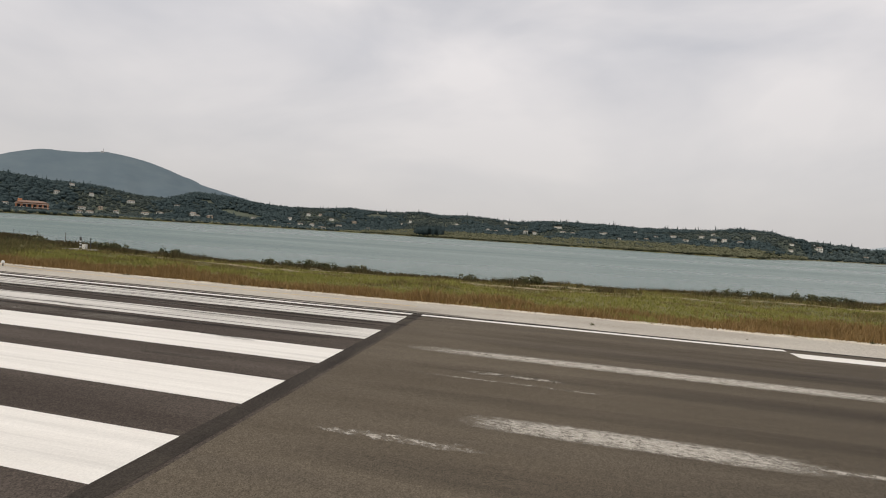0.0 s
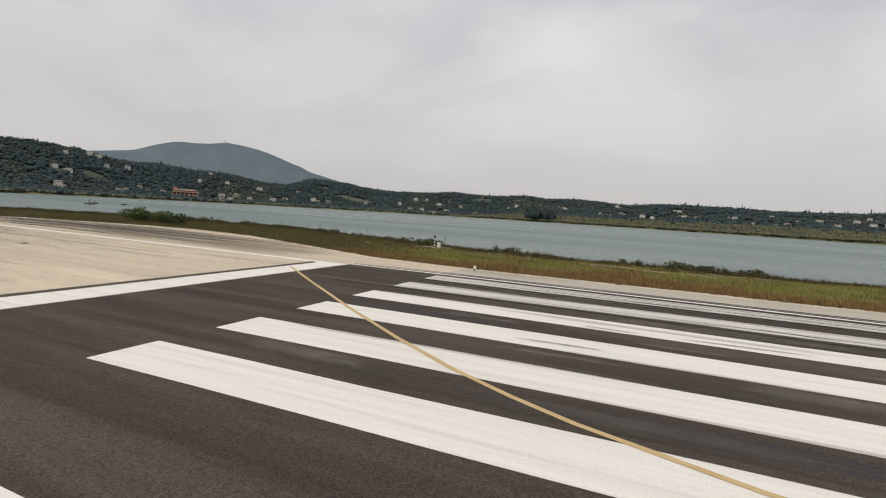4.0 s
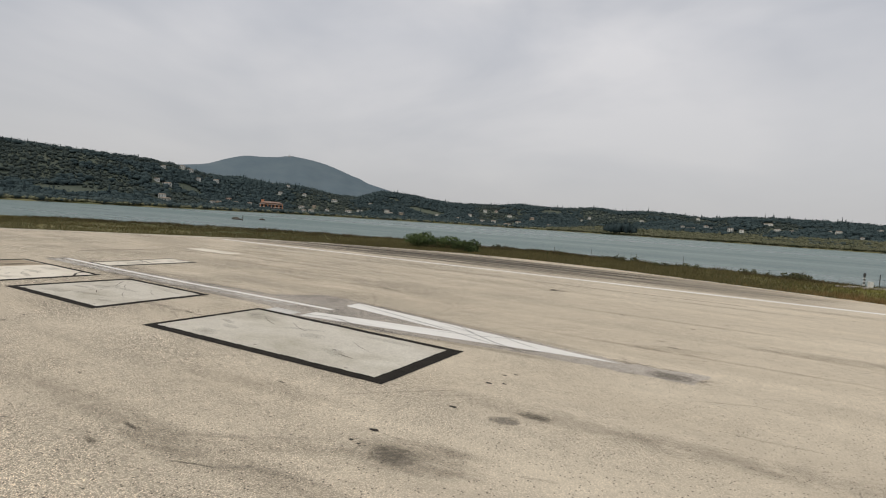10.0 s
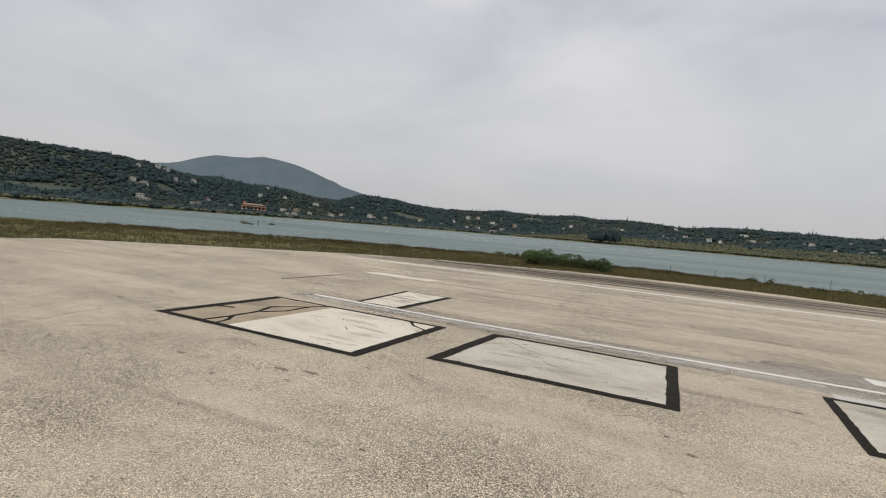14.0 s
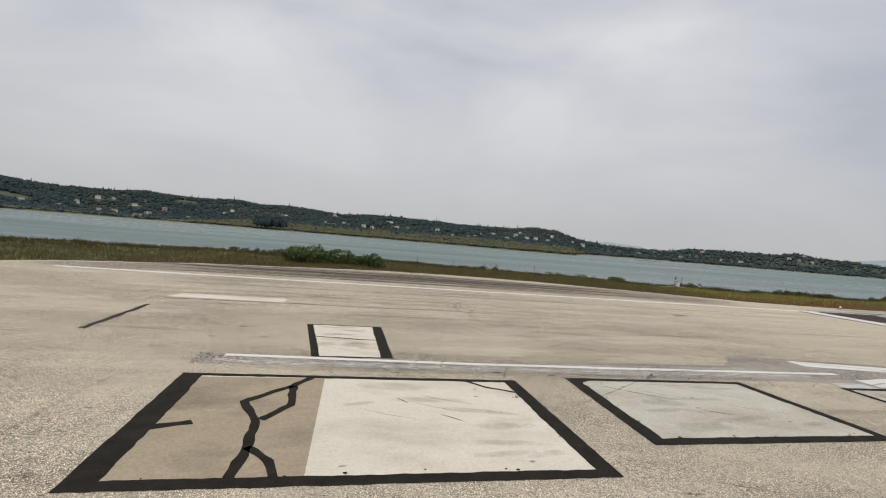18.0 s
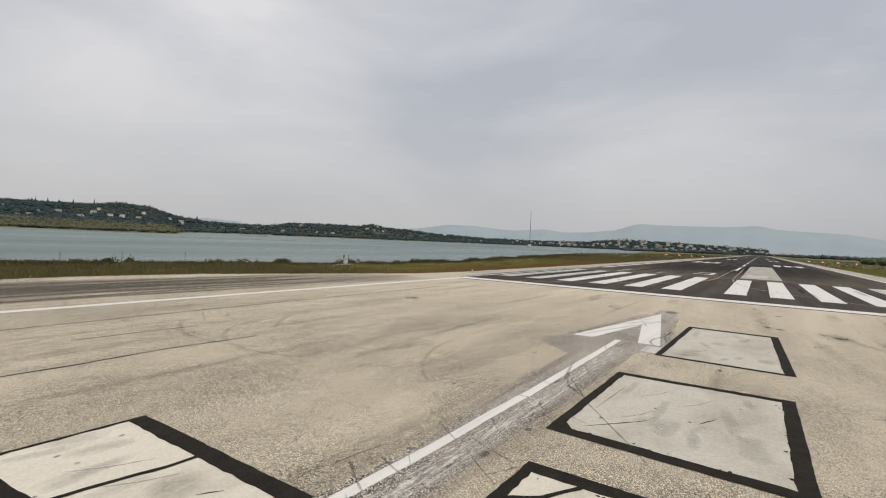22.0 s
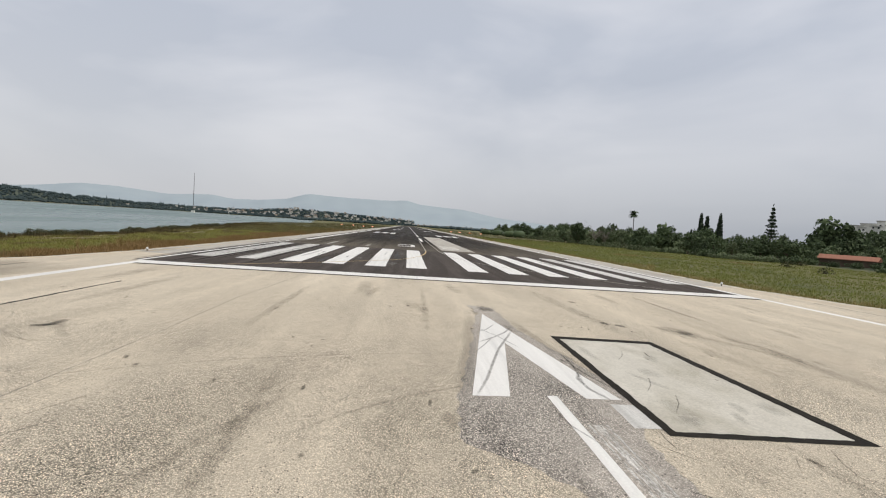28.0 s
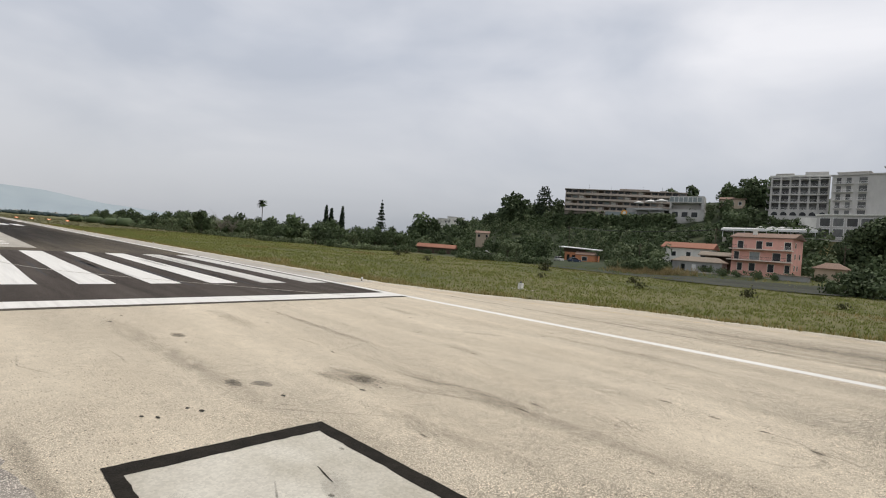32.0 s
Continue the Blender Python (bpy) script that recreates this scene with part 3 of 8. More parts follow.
for k in range(6):
    for s in (1, -1):
        y0 = 1.8 + 3.6 * k
        ys = sorted((s * y0, s * (y0 + 1.8)))
        part("stripe", rect(0, 30.5, ys[0], ys[1], Z1, 10 * k + s), M["paint_dull"] if k > 3 else M["paint"], runway)
part("transverse_stripe", rect(-8.45, -6.55, -22.3, 21.8, Z1 + 0.002, 3), M["paint"], runway)
M["seam_band"] = material("dark_sealed_joint", (0.06, 0.051, 0.041), (0.095, 0.081, 0.065), 0.88, 1.5, 40.0, 0.4, (0.3, 1, 1), (0.13, 0.11, 0.088), 0.8, (0.5, 0.75), 0.35, spec=0.12)
part("dark_band", rect(-9.0, -8.45, -22.2, 22.0, Z1, 5, 0.05), M["seam_band"], runway, "narrow dark sealed joint beside the white stripe")
part("edge_line", rect(-66.5, -6.5, 21.5, 22.12, Z1 + 0.003, 6), M["paint"], runway)
part("edge_line", rect(-6.5, 46.5, 22.2, 22.55, Z1, 6), M["paint"], runway)
part("edge_line", rect(46.5, 2300, 21.0, 21.95, Z1, 6), M["paint"], runway)
part("edge_line", rect(-72, 2300, -22.6, -22.0, Z1, 7), M["paint"], runway)
part("seam", rect(-6.5, 400, 22.62, 22.85, Z1, 12, 0.04), M["tar"], runway)
M["seam_film"] = material("dark_asphalt_seam", (0.03, 0.026, 0.022), (0.055, 0.047, 0.039), 0.88, 1.5, 40.0, 0.3, (1, 0.3, 1), (0.085, 0.072, 0.055), 0.6, (0.5, 0.7), 0.3, spec=0.12)
part("seam", rect(30.5, 31.0, -22.6, 22.6, Z1 + 0.001, 9, 0.1), M["seam_film"], runway)
x = 75.0
while x < 2250:
    part("centreline_dash", rect(x, x + 30, -0.3, 0.3, Z1, int(x)), M["paint"], runway)
    x += 50

# the dark perimeter road between the grass and the gardens
M["road"] = material("dark_perimeter_asphalt", (0.05, 0.053, 0.042), (0.075, 0.078, 0.062), 0.8, 0.4, 30.0, 0.3, (0.3, 1, 1), speck=0.2, spec=0.08)
road_front = [(-70, -118), (-45, -112), (-30, -104), (-20, -97), (-12, -93), (2, -97), (14, -99), (32, -104.5), (54, -111)]
road_back = [(58, -113.5), (32, -109), (14, -108), (2, -111), (-12, -112), (-30, -113.5), (-45, -117), (-70, -124)]
rv, rf = [], []
fr, bk = fine_outline(road_front, 3.0), fine_outline(road_back[::-1], 3.0)
for i in range(41):
    a, b = fr[round(i * (len(fr) - 1) / 40)], bk[round(i * (len(bk) - 1) / 40)]
    for j in range(5):
        x, y = a[0] + (b[0] - a[0]) * j / 4, a[1] + (b[1] - a[1]) * j / 4
        rv.append((x, y, max(0.1, ground_z(x, y) + 0.12)))
for i in range(40):
    rf += [(i * 5 + j, i * 5 + j + 1, i * 5 + j + 6, i * 5 + j + 5) for j in range(4)]
setting("road", (rv, rf), M["road"], "dark narrow perimeter road beyond the airfield grass", "road")

# numerals that cannot be read from here, as plain bars, and the touchdown marks further on
for y0, y1, x0, x1 in ((2.2, 5.2, 42.5, 44.0), (2.2, 5.2, 49.5, 51.0), (2.2, 2.9, 44.0, 49.5), (-5.6, -2.6, 42.5, 44.0), (-5.6, -2.6, 46.2, 47.4), (-5.6, -2.6, 50.0, 51.2)):
    part("numeral_bar", rect(x0, x1, y0, y1, Z1 + 0.006, int(x0)), M["paint"], runway)
part("pale_patch", rect(36, 126, -7.4, -2.0, Z1, 77, 0.05), M["shoulder"], runway, "pale resurfaced strip in the dark asphalt")
for xs, ys in ((150, (8.4, 11.6, 14.8)), (300, (8.4, 11.6)), (450, (8.4, 11.6)), (600, (8.4,)), (750, (8.4,))):
    for y0 in ys:
        for s in (1, -1):
            a, b = sorted((s * y0, s * (y0 + 2.1)))
            part("touchdown_bar", rect(xs, xs + 22, a, b, Z1, xs + int(y0)), M["paint"], runway)
# lead-in lines that swing from the pad's edges onto the centreline
lead = [(-22, 30.5), (-15, 24.5), (-8, 18.2), (-3.8, 14.6), (1.6, 10.1), (4.9, 7.5), (7.4, 5.7), (9.1, 4.7), (10.5, 4.0), (13.3, 3.0), (17.8, 1.9), (24, 1.1), (31, 0.75), (88, 0.6)]
part("lead_in_line", strip(lead[2:13], 0.16, Z1 + 0.008, 0.06), M["yellow"], runway, "faded yellow lead-in line")
part("lead_in_line", strip(lead[12:], 0.14, Z1 + 0.008, 0.06), M["shoulder"], runway, "lead-in line faded to pale grey")
part("lead_out_line", strip([(x, -y - 0.5) for x, y in lead[2:]], 0.13, Z1 + 0.008, 0.06), M["shoulder"], runway, "faded pale lead-out line")
part("shoulder_line", strip([(-40, 37.2), (-30, 35.4), (-19.6, 31.8), (-11.5, 28.2), (-6, 26.6), (4, 25.4), (30, 24.9)], 0.15, Z1, 0.1), M["yellow"], runway)
part("shoulder_line", strip([(-40, -37.2), (-30, -35.4), (-19.6, -31.8), (-11.5, -28.2), (-6, -26.6), (4, -25.4), (30, -24.9)], 0.15, Z1, 0.1), M["yellow"], runway)
M["paint_thin"] = soft("thin_worn_white_paint", (0.44, 0.41, 0.36), (0.56, 0.53, 0.47), 0.8, 0.8, 9.0, 0.26, 0.52, 3.0, 2.5, (0.4, 1.0, 1))
M["paint_trace"] = soft("traces_of_white_paint", (0.36, 0.33, 0.28), (0.5, 0.47, 0.42), 0.8, 0.85, 6.0, 0.42, 0.56, 3.0, 1.5, (0.5, 1.0, 1))
for y, x0, x1, w, m in ((15.85, 31.2, 50, 1.0, "paint_thin"), (15.5, 33, 47, 0.5, "paint_trace"), (15.8, 46, 66, 0.5, "paint_trace"), (9.9, 34.8, 42.5, 1.0, "paint_thin"), (9.85, 40, 48.5, 0.8, "paint_trace"), (12.9, 31, 41, 0.22, "paint_trace"), (12.2, 43.5, 49, 1.2, "paint_trace"), (4.4, 36, 50, 0.5, "paint_trace"), (18.6, 44, 70, 0.4, "paint_trace"), (8.4, 31.8, 36.5, 0.7, "paint_trace"), (13.6, 34, 38, 0.6, "paint_trace"), (7.0, 37, 41, 0.5, "paint_trace")):
    mark("worn_line", [(x0, y), ((x0 + x1) / 2, y + 0.05), (x1, y)], w, Z1 + (0.002 if m == "paint_trace" else 0), M[m], runway)
M["runway_rubber"] = soft("dark_tyre_film", (0.05, 0.043, 0.036), (0.07, 0.06, 0.05), 0.35, 0.8, 1.2, 0.25, 0.7, 4.0, 2.0, (0.08, 2.0, 1))
for y, x0, x1, w in ((19.6, 31, 75, 2.6), (17.6, 33, 60, 1.6), (13.8, 31, 60, 1.4), (11.2, 31.2, 52, 1.0), (7.4, 31.2, 55, 1.4), (4.0, 31.2, 70, 2.2), (0.5, 31, 80, 2.0), (-3.5, 31, 80, 2.0), (-9, 31, 70, 2.4)):
    mark("rubber_streak", [(x0, y), (x1, y + 0.2)], w, Z1 - 0.0015, M["runway_rubber"], runway, 3.0)
# rubber streaks left by tyres along the touchdown end
rng = random.Random(8)
M["rubber"] = material("rubber_streak", (0.022, 0.02, 0.021), (0.05, 0.045, 0.043), 0.8, 2.0, 30.0, 0.2, (0.1, 3, 1), speck=0.2)
for i in range(26):
    y = rng.choice((-1, 1)) * rng.uniform(2.0, 20.5)
    x0 = rng.uniform(-5, 12)
    gap = (abs(y) % 3.6)
    if gap > 1.6 or gap < 0.2:
        continue
    part("rubber_streak", strip([(x0, y), (x0 + rng.uniform(8, 18), y + rng.uniform(-0.1, 0.1))], rng.uniform(0.2, 0.5), Z1 - 0.001, 0.5, 0.6, i, True), M["rubber"], runway)
M["touchdown"] = soft("touchdown_rubber_film", (0.032, 0.029, 0.026), (0.05, 0.045, 0.04), 0.85, 0.85, 0.3, 0.12, 0.45, 8.0, 3.0, (0.05, 1.0, 1))
M["rubber_haze"] = soft("thin_rubber_haze", (0.035, 0.031, 0.027), (0.055, 0.048, 0.041), 0.55, 0.85, 0.4, 0.1, 0.6, 1.6, 4.0, (0.06, 1.0, 1))
mark("touchdown_rubber", [(36, 0), (80, 0), (140, 0)], 44, Z1 - 0.0024, M["rubber_haze"], runway, 10.0)
mark("touchdown_rubber", [(48, 0), (300, 0), (1300, 0)], 44, Z1 - 0.002, M["touchdown"], runway, 60.0)
M["stripe_film"] = soft("grey_rubber_film_on_paint", (0.12, 0.108, 0.094), (0.2, 0.182, 0.16), 0.38, 0.85, 1.0, 0.25, 0.62, 4.0, 2.0, (0.08, 2.5, 1))
M["pale_wear"] = soft("pale_grey_worn_asphalt", (0.16, 0.146, 0.126), (0.24, 0.222, 0.195), 0.6, 0.88, 1.4, 0.3, 0.6, 4.0, 2.5, (0.15, 2.0, 1))
for i in range(26):
    x0, y0, n = rng.uniform(-4, 20), rng.uniform(3, 21.5) * (1 if i % 4 else -1), rng.uniform(5, 14)
    mark("rubber_film", [(x0, y0), (min(30, x0 + n), y0 + rng.uniform(-0.2, 0.2))], rng.uniform(0.25, 1.0), Z1 + 0.005, M["stripe_film"], runway, 1.0)
for k in range(6):
    for i in range(3):
        y0, x0 = 3.6 * k + 4.5 + rng.uniform(-0.4, 0.4), rng.uniform(0, 22)
        mark("pale_wear", [(x0, y0), (x0 + rng.uniform(3, 8), y0 + rng.uniform(-0.1, 0.1))], rng.uniform(0.5, 1.3), Z1 - 0.002, M["pale_wear"], runway, 1.0)
M["wheel_line"] = soft("long_black_wheel_line", (0.03, 0.027, 0.024), (0.06, 0.053, 0.047), 0.8, 0.85, 1.2, 0.2, 0.5, 8.0, 2.0, (0.06, 2.0, 1))
for y0, x0, x1, w in ((22.0, -7, 34, 0.22), (21.5, -4, 31, 0.14), (21.15, 2, 33, 0.2), (20.6, -6, 24, 0.12), (20.25, 4, 31, 0.16), (19.5, -6, 32, 0.4), (18.9, -2, 31, 0.3), (17.7, 0, 26, 0.14), (16.6, 4, 31, 0.12), (23.2, -6, 34, 0.3), (22.95, 8, 40, 0.2), (15.8, -5, 30, 0.4)):
    mark("wheel_line", [(x0, y0), ((x0 + x1) / 2, y0 + rng.uniform(-0.05, 0.12)), (x1, y0 - 0.05)], w, Z1 + 0.0055, M["wheel_line"], runway, 1.0)
M["scuff"] = soft("faint_black_tyre_scuff", (0.06, 0.054, 0.047), (0.11, 0.10, 0.087), 0.6, 0.8, 5.0, 0.25, 0.6, 3.0, 1.5)
for i in range(14):
    x0, y0 = rng.uniform(0, 26), rng.uniform(2, 21)
    mark("tyre_scuff", [(x0, y0), (x0 + rng.uniform(1.6, 4.5), y0 + rng.uniform(-0.5, 0.5))], 0.35, Z1 + 0.006, M["scuff"], runway)

# displaced-threshold arrow and its worn shaft line, cracks and stains of the pad
pad = bpy.data.objects["pavement"]
M["bitumen"] = open_gravel("bare_dark_aggregate", (0.43, 0.386, 0.333), (0.50, 0.452, 0.39), (0.365, 0.326, 0.28), 46.0, 0.12, 0.95, 0.8)
M["crack"] = material("crack_shadowed_joint", (0.022, 0.019, 0.015), (0.05, 0.043, 0.034), 0.9, 4.0, 30.0, 0.3)
M["tyre"] = material("faint_tyre_rubber", (0.22, 0.196, 0.16), (0.29, 0.262, 0.215), 0.9, 3.0, 26.0, 0.4, (0.5, 1, 1), speck=0.35)
M["stain"] = material("oil_and_rubber_stain", (0.225, 0.198, 0.16), (0.275, 0.247, 0.203), 0.85, 3.0, 26.0, 0.4, (0.5, 1, 1), speck=0.35)
M["bare_soft"] = soft("bare_dark_aggregate_edge", (0.20, 0.18, 0.15), (0.265, 0.24, 0.20), 0.7, 0.9, 3.5, 0.3, 0.5, 2.0, 2.0)
mark("bare_aggregate", [(-18.4, 0.15), (-20.2, 0.05), (-22.5, 0.1)], 1.5, 0.0025, M["bare_soft"], pad)
bare = [(-18.9, 0.62), (-19.3, -0.55), (-22.1, -0.6), (-24.0, -0.62), (-28.2, -1.4), (-32.2, -1.75), (-33.6, -0.95), (-46, -0.6), (-53, -0.3), (-53, 0.85), (-46, 0.55), (-35.6, 1.0), (-34.9, 1.7), (-34.2, 2.55), (-32, 2.4), (-27.9, 1.62), (-22, 0.66), (-21.2, 0.42), (-20.2, 0.5)]
ragged = random.Random(12)
bare = [(x + ragged.uniform(-0.06, 0.06), y + ragged.uniform(-0.07, 0.07)) for x, y in fine_outline(bare + bare[:1], 0.25)[:-1]]
part("bare_aggregate", ([(x, y, 0.003) for x, y in bare], [tuple(range(len(bare)))]), M["bitumen"], pad)
chevron = [(-21.15, 0.22), (-31.8, 2.06), (-31.76, 1.2), (-26.5, 0.28), (-31.7, -0.57), (-31.7, -1.4)]
part("arrow_head", ([(x, y, 0.008) for x, y in chevron], [(0, 1, 2, 3), (0, 3, 4, 5)]), M["paint"], pad, "white painted arrow head with tyre scuffs")
part("arrow_box", ([(x, y, 0.008) for x, y in ((-32.0, -1.0), (-33.3, -0.95), (-33.3, -1.55), (-32.0, -1.55))], [(0, 1, 2, 3)]), M["paint_dull"], pad)
part("shaft_line", strip([(-31.6, 0.2), (-38, 0.2), (-41.2, 0.2)], 0.24, 0.008, 0.05), M["paint"], pad)
part("shaft_line", strip([(-41.25, 0.22), (-46, 0.3), (-52.3, 0.62)], 0.24, 0.008, 0.08), M["paint"], pad)
for k, (y, w) in enumerate(((-0.06, 0.05), (-0.24, 0.2), (-0.42, 0.06))):
    part("old_shaft_line", strip([(-33.2, y), (-40, y), (-46, y + 0.02), (-52.5, y + 0.25)], w, 0.006, 0.3, 0.12, k), M["paint_worn"], pad)
M["fringe"] = soft("grey_speckled_fringe", (0.13, 0.118, 0.098), (0.30, 0.27, 0.22), 0.26, 0.9, 18.0, 0.32, 0.55, 6.0, 2.0)
for pts, w in (([(-33, 0.9), (-44, 0.75), (-53, 1.0)], 0.55), ([(-33, -0.75), (-44, -0.75), (-53, -0.5)], 0.6), ([(-21, 0.75), (-27, 1.55), (-32.5, 2.4)], 0.6), ([(-22, -0.75), (-27, -1.15), (-32, -1.8)], 0.5)):
    mark("speckled_fringe", pts, w, 0.0034, M["fringe"], pad)
for k, (pts, w) in enumerate((
        ([(-57.0, 3.4), (-56.9, 6), (-56.8, 8.6)], 0.14), ([(-56.8, 10.6), (-51.4, 10.8), (-46.8, 10.75), (-44.3, 10.95), (-41.2, 10.75)], 0.07),
        ([(-58, 17.2), (-44.2, 17.4), (-38.4, 17.5), (-17.2, 17.6)], 0.09), ([(-45.7, 14.1), (-43.6, 14.05), (-41.5, 13.9)], 0.06),
        ([(-66, 25.5), (-50, 25.7), (-30, 25.6), (-12, 25.9)], 0.09), ([(-62, 29.3), (-45, 29.5), (-26, 29.2)], 0.1), ([(-58, 33), (-44, 33.4), (-30, 32.8)], 0.1),
        ([(-30, -26), (-20, -26.3), (-9, -25.9)], 0.07))):
    part("crack", strip(pts, w * 1.45, 0.003, 0.45, 0.35, k), M["crack"], pad)
rng = random.Random(21)
for i in range(26):
    x, y, a = rng.uniform(-62, -9), rng.uniform(-20, 20), rng.uniform(-0.6, 0.6)
    n = rng.uniform(0.25, 1.5)
    part("small_crack", strip([(x, y), (x + n * math.cos(a), y + n * math.sin(a)), (x + 1.6 * n * math.cos(a + 0.7), y + 1.6 * n * math.sin(a + 0.7))], rng.uniform(0.015, 0.035), 0.003, 0.6, 0.15, i, True), M["tyre"], pad)


M["oil"] = soft("dark_oil_stain", (0.10, 0.088, 0.07), (0.16, 0.142, 0.115), 0.55, 0.8, 7.0, 0.25, 0.5, 2.0, 2.0)
M["grime"] = soft("brown_ground_in_grime", (0.20, 0.176, 0.14), (0.26, 0.23, 0.185), 0.3, 0.88, 2.6, 0.3, 0.66, 2.0, 2.0, (0.4, 1, 1))
M["tyre_film"] = soft("faint_turning_tyre_film", (0.20, 0.178, 0.146), (0.26, 0.234, 0.193), 0.34, 0.85, 3.5, 0.3, 0.7, 4.0, 2.0)
M["tyre_dark"] = soft("dark_turning_tyre_mark", (0.085, 0.076, 0.064), (0.14, 0.126, 0.105), 0.48, 0.8, 5.0, 0.22, 0.55, 4.0, 1.6)
for i, (x, y, rx, ry) in enumerate(((-21.9, -5.0, 0.42, 0.2), (-15.8, -5.65, 0.46, 0.26), (-26.8, 14.2, 0.7, 0.2), (-36.5, -12.4, 0.3, 0.14), (-44.8, -0.6, 0.2, 0.12), (-45.6, -0.35, 0.16, 0.1), (-43.2, -0.75, 0.14, 0.09), (-23.2, -7.9, 0.5, 0.35), (-45.4, -8.7, 0.3, 0.12), (-44.7, -8.5, 0.3, 0.1))):
    mark("stain", [(x - rx, y), (x + rx, y)], ry * 2, 0.0035, M["oil"], pad)
for x0, y0, x1, y1, w in ((-20.6, -13.5, -23.2, -13.2, 0.8), (-21.3, -7.3, -24.4, -8.2, 1.7), (-25.2, -9.9, -27.6, -9.6, 0.7), (-19.2, -15.6, -21.4, -17.2, 0.5), (-24.0, -6.8, -30.5, -7.4, 0.9), (-48.8, -7.9, -47.6, -7.3, 0.7), (-26, 14.6, -29, 12.4, 0.5), (-33.8, 2.7, -32.6, 2.5, 0.5), (-12, -17.5, -16, -17.0, 0.9), (-18, 3.6, -22, 2.6, 1.1), (-13, 5, -19, 5.5, 0.8), (-36, 5.4, -42, 6.2, 0.9), (-46, 13, -52, 14, 1.2)):
    mark("grime", [(x0, y0), ((x0 + x1) / 2, (y0 + y1) / 2 + 0.1), (x1, y1)], w, 0.0028, M["grime"], pad)
for i in range(150):
    x, y = rng.uniform(-62, -11), rng.uniform(-20, 20)
    k = rng.uniform(0.06, 0.26)
    mark("stain", [(x - k, y), (x + k, y + rng.uniform(-0.1, 0.1))], rng.uniform(0.07, 0.2), 0.0035, M["oil"], pad)
# broad faint streaks of wear along the runway's direction
for i in range(34):
    x0, y0, n = rng.uniform(-66, -14), rng.uniform(-21, 21), rng.uniform(5, 18)
    mark("wear_streak", [(x0, y0), (min(-9.3, x0 + n), y0 + rng.uniform(-0.5, 0.5))], rng.uniform(0.3, 1.3), 0.0015, M["grime"], pad, 2.0)
# curved tyre marks from aircraft turning on the pad
for i in range(6):
    cx, cy, r0 = -42 + rng.uniform(-7, 7), rng.uniform(-7, 7), rng.uniform(8, 21)
    a0 = rng.uniform(0, 360)
    mark("tyre_mark", arc(cx, cy, r0, a0, a0 + rng.uniform(25, 80)), rng.uniform(0.1, 0.22), 0.0022, M["tyre_film"], pad)
for cx, cy, r0, a0, a1, w in ((-38.4, 9.2, 4.3, 60, 230, 0.28), (-37.6, 11.6, 5.2, 120, 215, 0.3), (-31.5, -12.2, 1.05, 60, 300, 0.16), (-32.3, -11.6, 1.3, 180, 330, 0.16)):
    mark("tyre_mark", arc(cx, cy, r0, a0, a1), w, 0.0026, M["tyre_film"], pad)
# scuffs that cross the painted arrow and the shaft line
for pts, w in (([(-26.9, 1.4), (-25.84, 0.57), (-24.89, -0.03), (-23.4, -0.7)], 0.12), ([(-25.1, 1.1), (-24.53, 0.59), (-23.4, 0.08)], 0.09), ([(-32.2, 2.1), (-30.55, 1.53), (-28.62, 1.0), (-27.37, 0.64), (-25.6, 0.0), (-23.8, -0.6)], 0.12), ([(-22.9, 0.1), (-23.63, -0.32), (-24.8, -0.45)], 0.1), ([(-27.5, -1.25), (-29.0, -1.19), (-30.8, -0.88)], 0.09), ([(-28.6, -1.12), (-29.84, -1.3), (-30.9, -1.55)], 0.1), ([(-24.2, 0.9), (-25.6, 0.35), (-27.2, -0.1)], 0.07), ([(-28.0, 1.5), (-27.0, 1.05), (-25.6, 0.5)], 0.06), ([(-32.0, 0.36), (-32.7, 0.4), (-33.3, 0.32), (-34.2, 0.0)], 0.06)):
    mark("tyre_scuff", pts, w, 0.0095, M["tyre_dark"], pad, 0.25)
mark("dark_patch", [(-19.0, 0.1), (-19.7, -0.1), (-20.6, -0.2)], 1.0, 0.0042, M["bare_soft"], pad, 0.3)
# dark burnt stain, long cracks and the turning arcs north of the arrow
mark("stain", [(-27.4, 14.62), (-27.15, 14.3), (-26.9, 13.95)], 0.5, 0.0042, M["tyre_dark"], pad, 0.2)
mark("stain", [(-27.35, 14.55), (-26.95, 14.02)], 0.4, 0.0044, M["oil"], pad, 0.2)
for pts, w in (([(-38.8, 11.25), (-35.6, 11.1), (-32.65, 11.03), (-27.2, 10.92), (-20.4, 11.0), (-10.9, 10.4)], 0.05), ([(-42.5, 5.0), (-41.77, 5.09), (-40.7, 5.15)], 0.05), ([(-39.37, 4.09), (-40.77, 3.72)], 0.03), ([(-41.7, 2.66), (-40.77, 2.27), (-39.07, 1.77)], 0.04), ([(-35.7, 24.45), (-27, 24.1), (-19.2, 23.6)], 0.11), ([(-33.8, 27.7), (-29, 27.8), (-24.5, 27.75)], 0.1), ([(-40.2, -12.2), (-38.7, -11.7), (-37.9, -11.8)], 0.05)):
    part("crack", strip(pts, w if w > 0.055 else w * 0.7, 0.0032, 0.5, 0.3, int(-pts[0][0])), M["crack"] if w > 0.055 else M["tyre"], pad)
